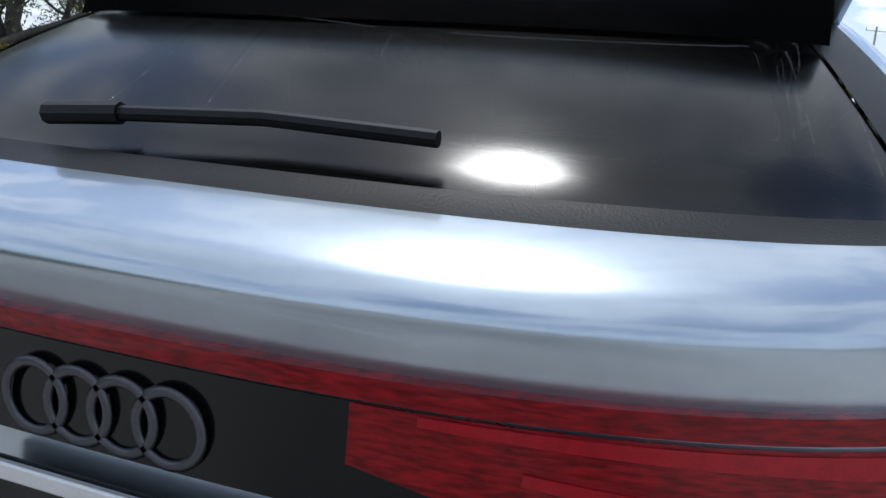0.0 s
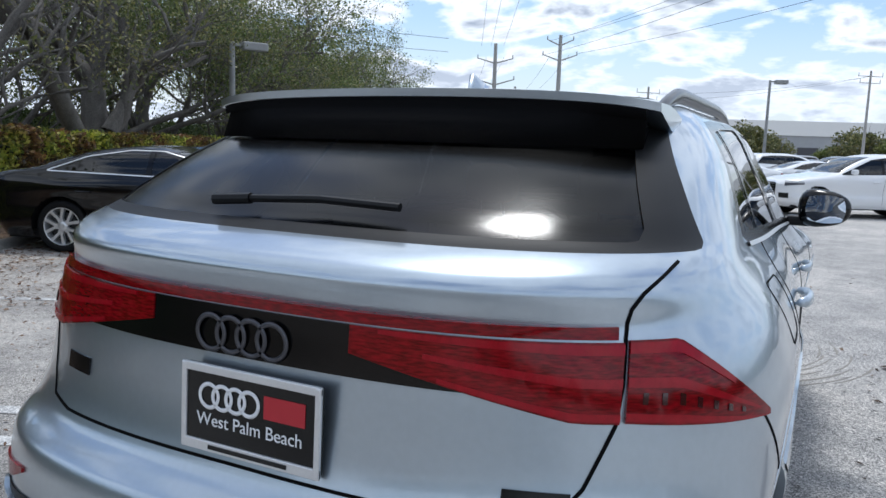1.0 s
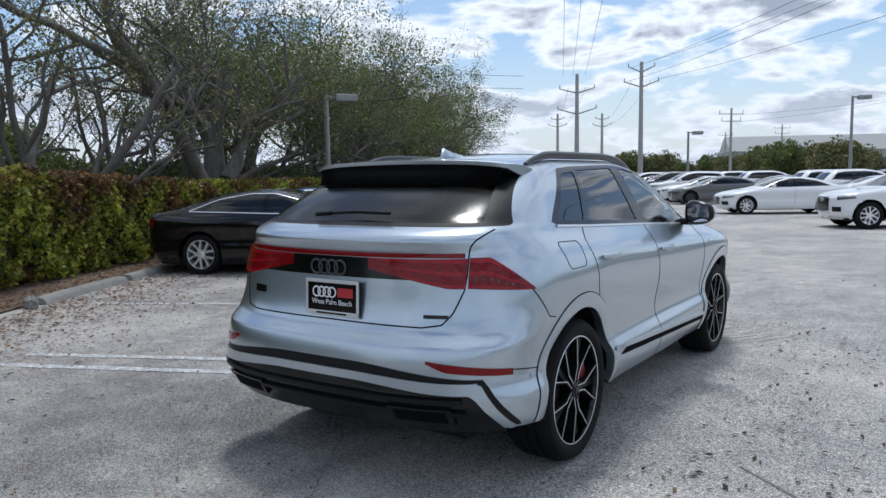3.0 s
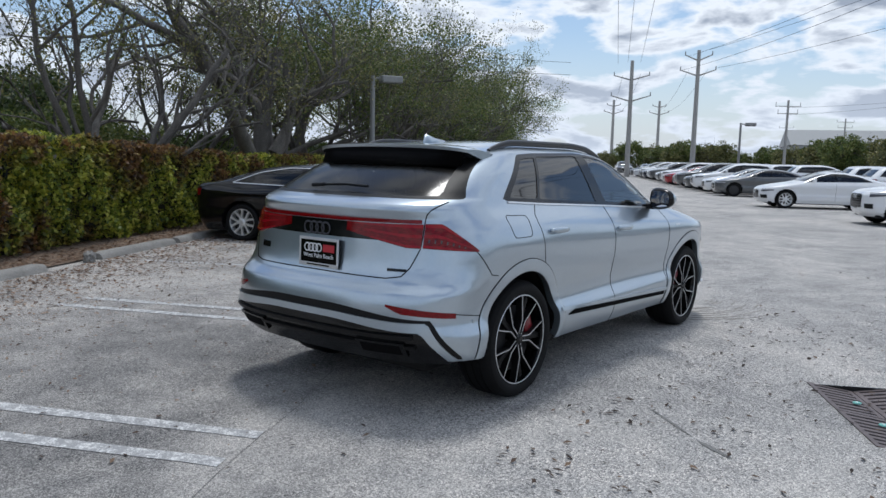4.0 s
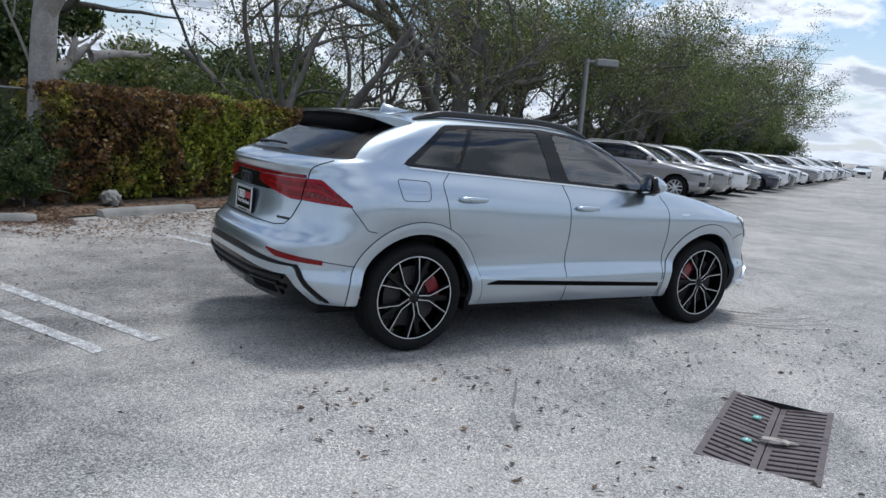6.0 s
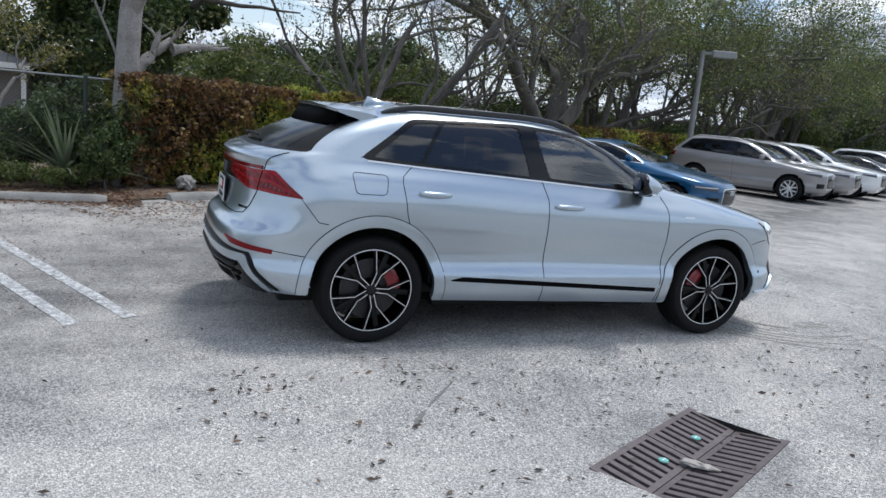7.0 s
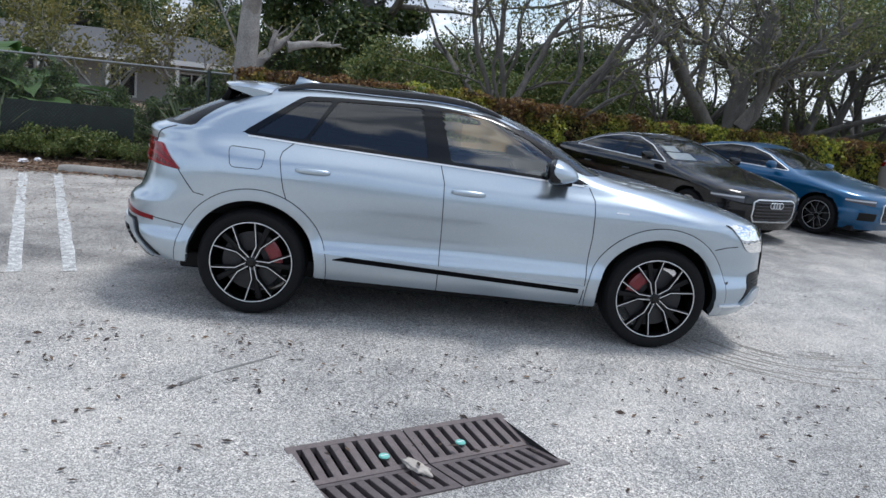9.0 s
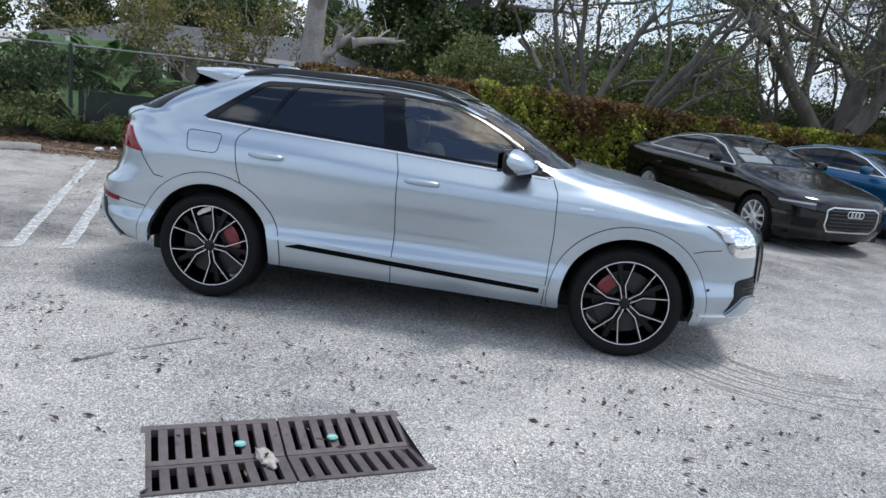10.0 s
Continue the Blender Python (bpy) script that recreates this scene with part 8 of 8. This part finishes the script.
            part("roof_rail", bm, M["alu"], t)
    g0, g1, gw = spec["grille"]
    gr = overlay("grille", S.front_map(), np.linspace(-gw, gw, 10), lambda a: g0 + 0.06 * abs(a) / gw, lambda a: g1 - 0.03 * (abs(a) / gw)**2, 6, (0, 1, 0), M["gloss_black"], t, 0.010, 0.02)
    ol = [(-gw, g0 + 0.08), (-gw * 0.85, g0), (gw * 0.85, g0), (gw, g0 + 0.08), (gw, g1 - 0.04), (gw * 0.8, g1), (-gw * 0.8, g1), (-gw, g1 - 0.04)]
    ribbon("grille_surround", ol, S.front_map(), (0, 1, 0), M["alu"], gr, 0.02, 0.016, 0.08, True)
    if near:
        for i in range(6):
            zz = g0 + 0.04 + (g1 - g0 - 0.08) * i / 5
            overlay("grille_slat", S.front_map(), np.linspace(-gw * 0.9, gw * 0.9, 8), lambda a: zz - 0.006, lambda a: zz + 0.006, 1, (0, 1, 0), M["dark_alu"], gr, 0.015, 0.006)
        ring_row(4, 0.042, 0.007, 0.06, M["alu"], t, pose(0, float(S.front(0, g1 - 0.075)) + 0.025, g1 - 0.075), "ring_emblem")
        for sd in (1, -1):
            u3 = np.linspace(sd * (gw + 0.10), sd * (gw + 0.34), 6)
            overlay("bumper_intake", S.front_map(), u3, lambda a: g0 + 0.02, lambda a: g0 + 0.15, 2, (0, 1, 0), M["trim_black"], t, 0.006, 0.012)
    part("underbody", box(-0.78, 0.78, -0.75, 3.4, spec["bot"] - 0.03, spec["bot"] + 0.05), M["black_plastic"], t)
    part("cabin_seats", box(-0.6, 0.6, 0.3, 0.5, 0.4, spec["dlo"][:, 1].min() + 0.02, bevel=0.05), M["black_plastic"], t)
    for xx in (-0.36, 0.36):
        part("front_seat", box(xx - 0.23, xx + 0.23, 1.05, 1.2, 0.4, spec["dlo"][:, 1].min() + 0.1, bevel=0.06), M["black_plastic"], t)
    part("cabin_floor", box(-0.7, 0.7, 0.0, 2.3, 0.3, 0.45), M["black_carpet"], t)
    part("dashboard", box(-0.68, 0.68, 1.9, 2.2, 0.6, spec["dlo"][:, 1].min() - 0.04, bevel=0.05), M["black_plastic"], t)
    return t


P = {"black": paint("black_paint", (0.003, 0.003, 0.0035), 0.0, 0.2, 0.006, 0.1), "blue": paint("blue_paint", (0.006, 0.085, 0.20), 0.4, 0.3, 0.02, 0.3), "white": paint("white_paint", (0.78, 0.79, 0.8), 0.0, 0.3), "grey": paint("grey_paint", (0.10, 0.105, 0.11), 0.4, 0.28, 0.04), "silver": paint("pale_grey_paint", (0.30, 0.295, 0.30), 0.4, 0.3), "red": paint("red_paint", (0.35, 0.01, 0.02), 0.2, 0.25, 0.03), "navy": paint("navy_paint", (0.01, 0.018, 0.04), 0.3, 0.2, 0.03)}


def park_left(ob, s, w=0.55, skew=0.0):
    ob.matrix_world = pose(*st(s, w), 0, 0, 0, ROW_A + skew)


def park_right(ob, s, w=17.35):
    ob.matrix_world = pose(*st(s, w), 0, 0, 0, ROW_A + 180)


blk = parked(SEDAN, P["black"], "black hatchback saloon with bright window trim, backed to the hedge", "car", True)
park_left(blk, 6.55, 0.88, -5.0)
for px, py, pz, pw, ph in ((0.33, 1.98, 1.085, 0.25, 0.11), (0.37, 1.74, 1.18, 0.15, 0.09)):
    sheet = part("windscreen_paper", box(-pw, pw, -0.002, 0.002, -ph, ph), M["card"], blk, "white paper inside the windscreen")
    sheet.matrix_local = pose(px, py, pz, 66)
blu = parked(SEDAN, P["blue"], "bright blue saloon with dark wheels, backed to the hedge", "car", True, True)
park_left(blu, 9.05, 1.00, 4.0)
gry = parked(CROSS, P["silver"], "pale grey suv with bright roof rails, parked in a row", "suv", True, False, True, "suv")
park_left(gry, 18.0, 0.8)
wsv = parked(CROSS, P["white"], "white suv with a black grille, parked across the aisle", "suv", True, False, False, "suv")
park_right(wsv, 15.8, 18.2)
wsd = parked(SEDAN, P["white"], "white saloon parked across the aisle", "car", True)
park_right(wsd, 23.6)
proto = {"sw": parked(SEDAN, P["white"], "white saloon parked in a row", "car"), "sg": parked(SEDAN, P["grey"], "dark grey saloon parked in a row", "car"), "sb": parked(SEDAN, P["navy"], "dark blue saloon parked in a row", "car"), "sr": parked(SEDAN, P["red"], "red saloon parked in a row", "car"), "cw": parked(CROSS, P["white"], "white suv parked in a row", "suv", name="suv"), "cg": parked(CROSS, P["grey"], "dark grey suv parked in a row", "suv", name="suv"), "cs": parked(CROSS, P["silver"], "pale grey suv parked in a row", "suv", name="suv")}
used = set()


def place(kind, m):
    if kind not in used:
        used.add(kind)
        proto[kind].matrix_world = m
    else:
        copy_thing(proto[kind], m)


rg = random.Random(4)
order_l = ["cs", "cw", "sg", "sb", "cw", "sg", "cw", "sw", "cs", "cw", "sg", "cw", "cw", "sb", "cg", "cw", "sw", "cg"]
for i, kd in enumerate(order_l):
    place(kd, pose(*st(20.5 + 3.0 * i, 0.9 + bend(20.5 + 3.0 * i) + rg.uniform(-0.15, 0.25)), 0, 0, 0, ROW_A + rg.uniform(-1, 1)))
order_r = ["sg", "sw", "cw", "sg", "cg", "sr", "sr", "cw", "sg", "sw", "cg", "cw", "sb", "sg", "cw", "sw", "cg", "sg"]
for i, kd in enumerate(order_r):
    place(kd, pose(*st(33.0 + 2.85 * i, 17.3 + rg.uniform(-0.2, 0.2)), 0, 0, 0, ROW_A + 180 + rg.uniform(-1, 1)))
for i in range(22):
    place(rg.choice(("sw", "cw", "sg", "cg", "cs", "sb", "cw")), pose(*st(18.0 + 2.9 * i, 20.4 + rg.uniform(-0.2, 0.2)), 0, 0, 0, ROW_A + rg.uniform(-1, 1)))
for i in range(16):
    place(rg.choice(("sw", "cw", "sg", "cg", "cs")), pose(*st(16.0 + 2.9 * i, 33.5), 0, 0, 0, ROW_A + 180 + rg.uniform(-1, 1)))
for i in range(7):
    place(rg.choice(("sw", "cg", "sg", "sb")), pose(*st(92, 1.5 + 3.0 * i), 0, 0, 0, ROW_A - 90 + 180 * (i % 2)))
for kd, ob in proto.items():
    if kd not in used:
        ob.matrix_world = pose(*st(88, 20), 0, 0, 0, ROW_A)
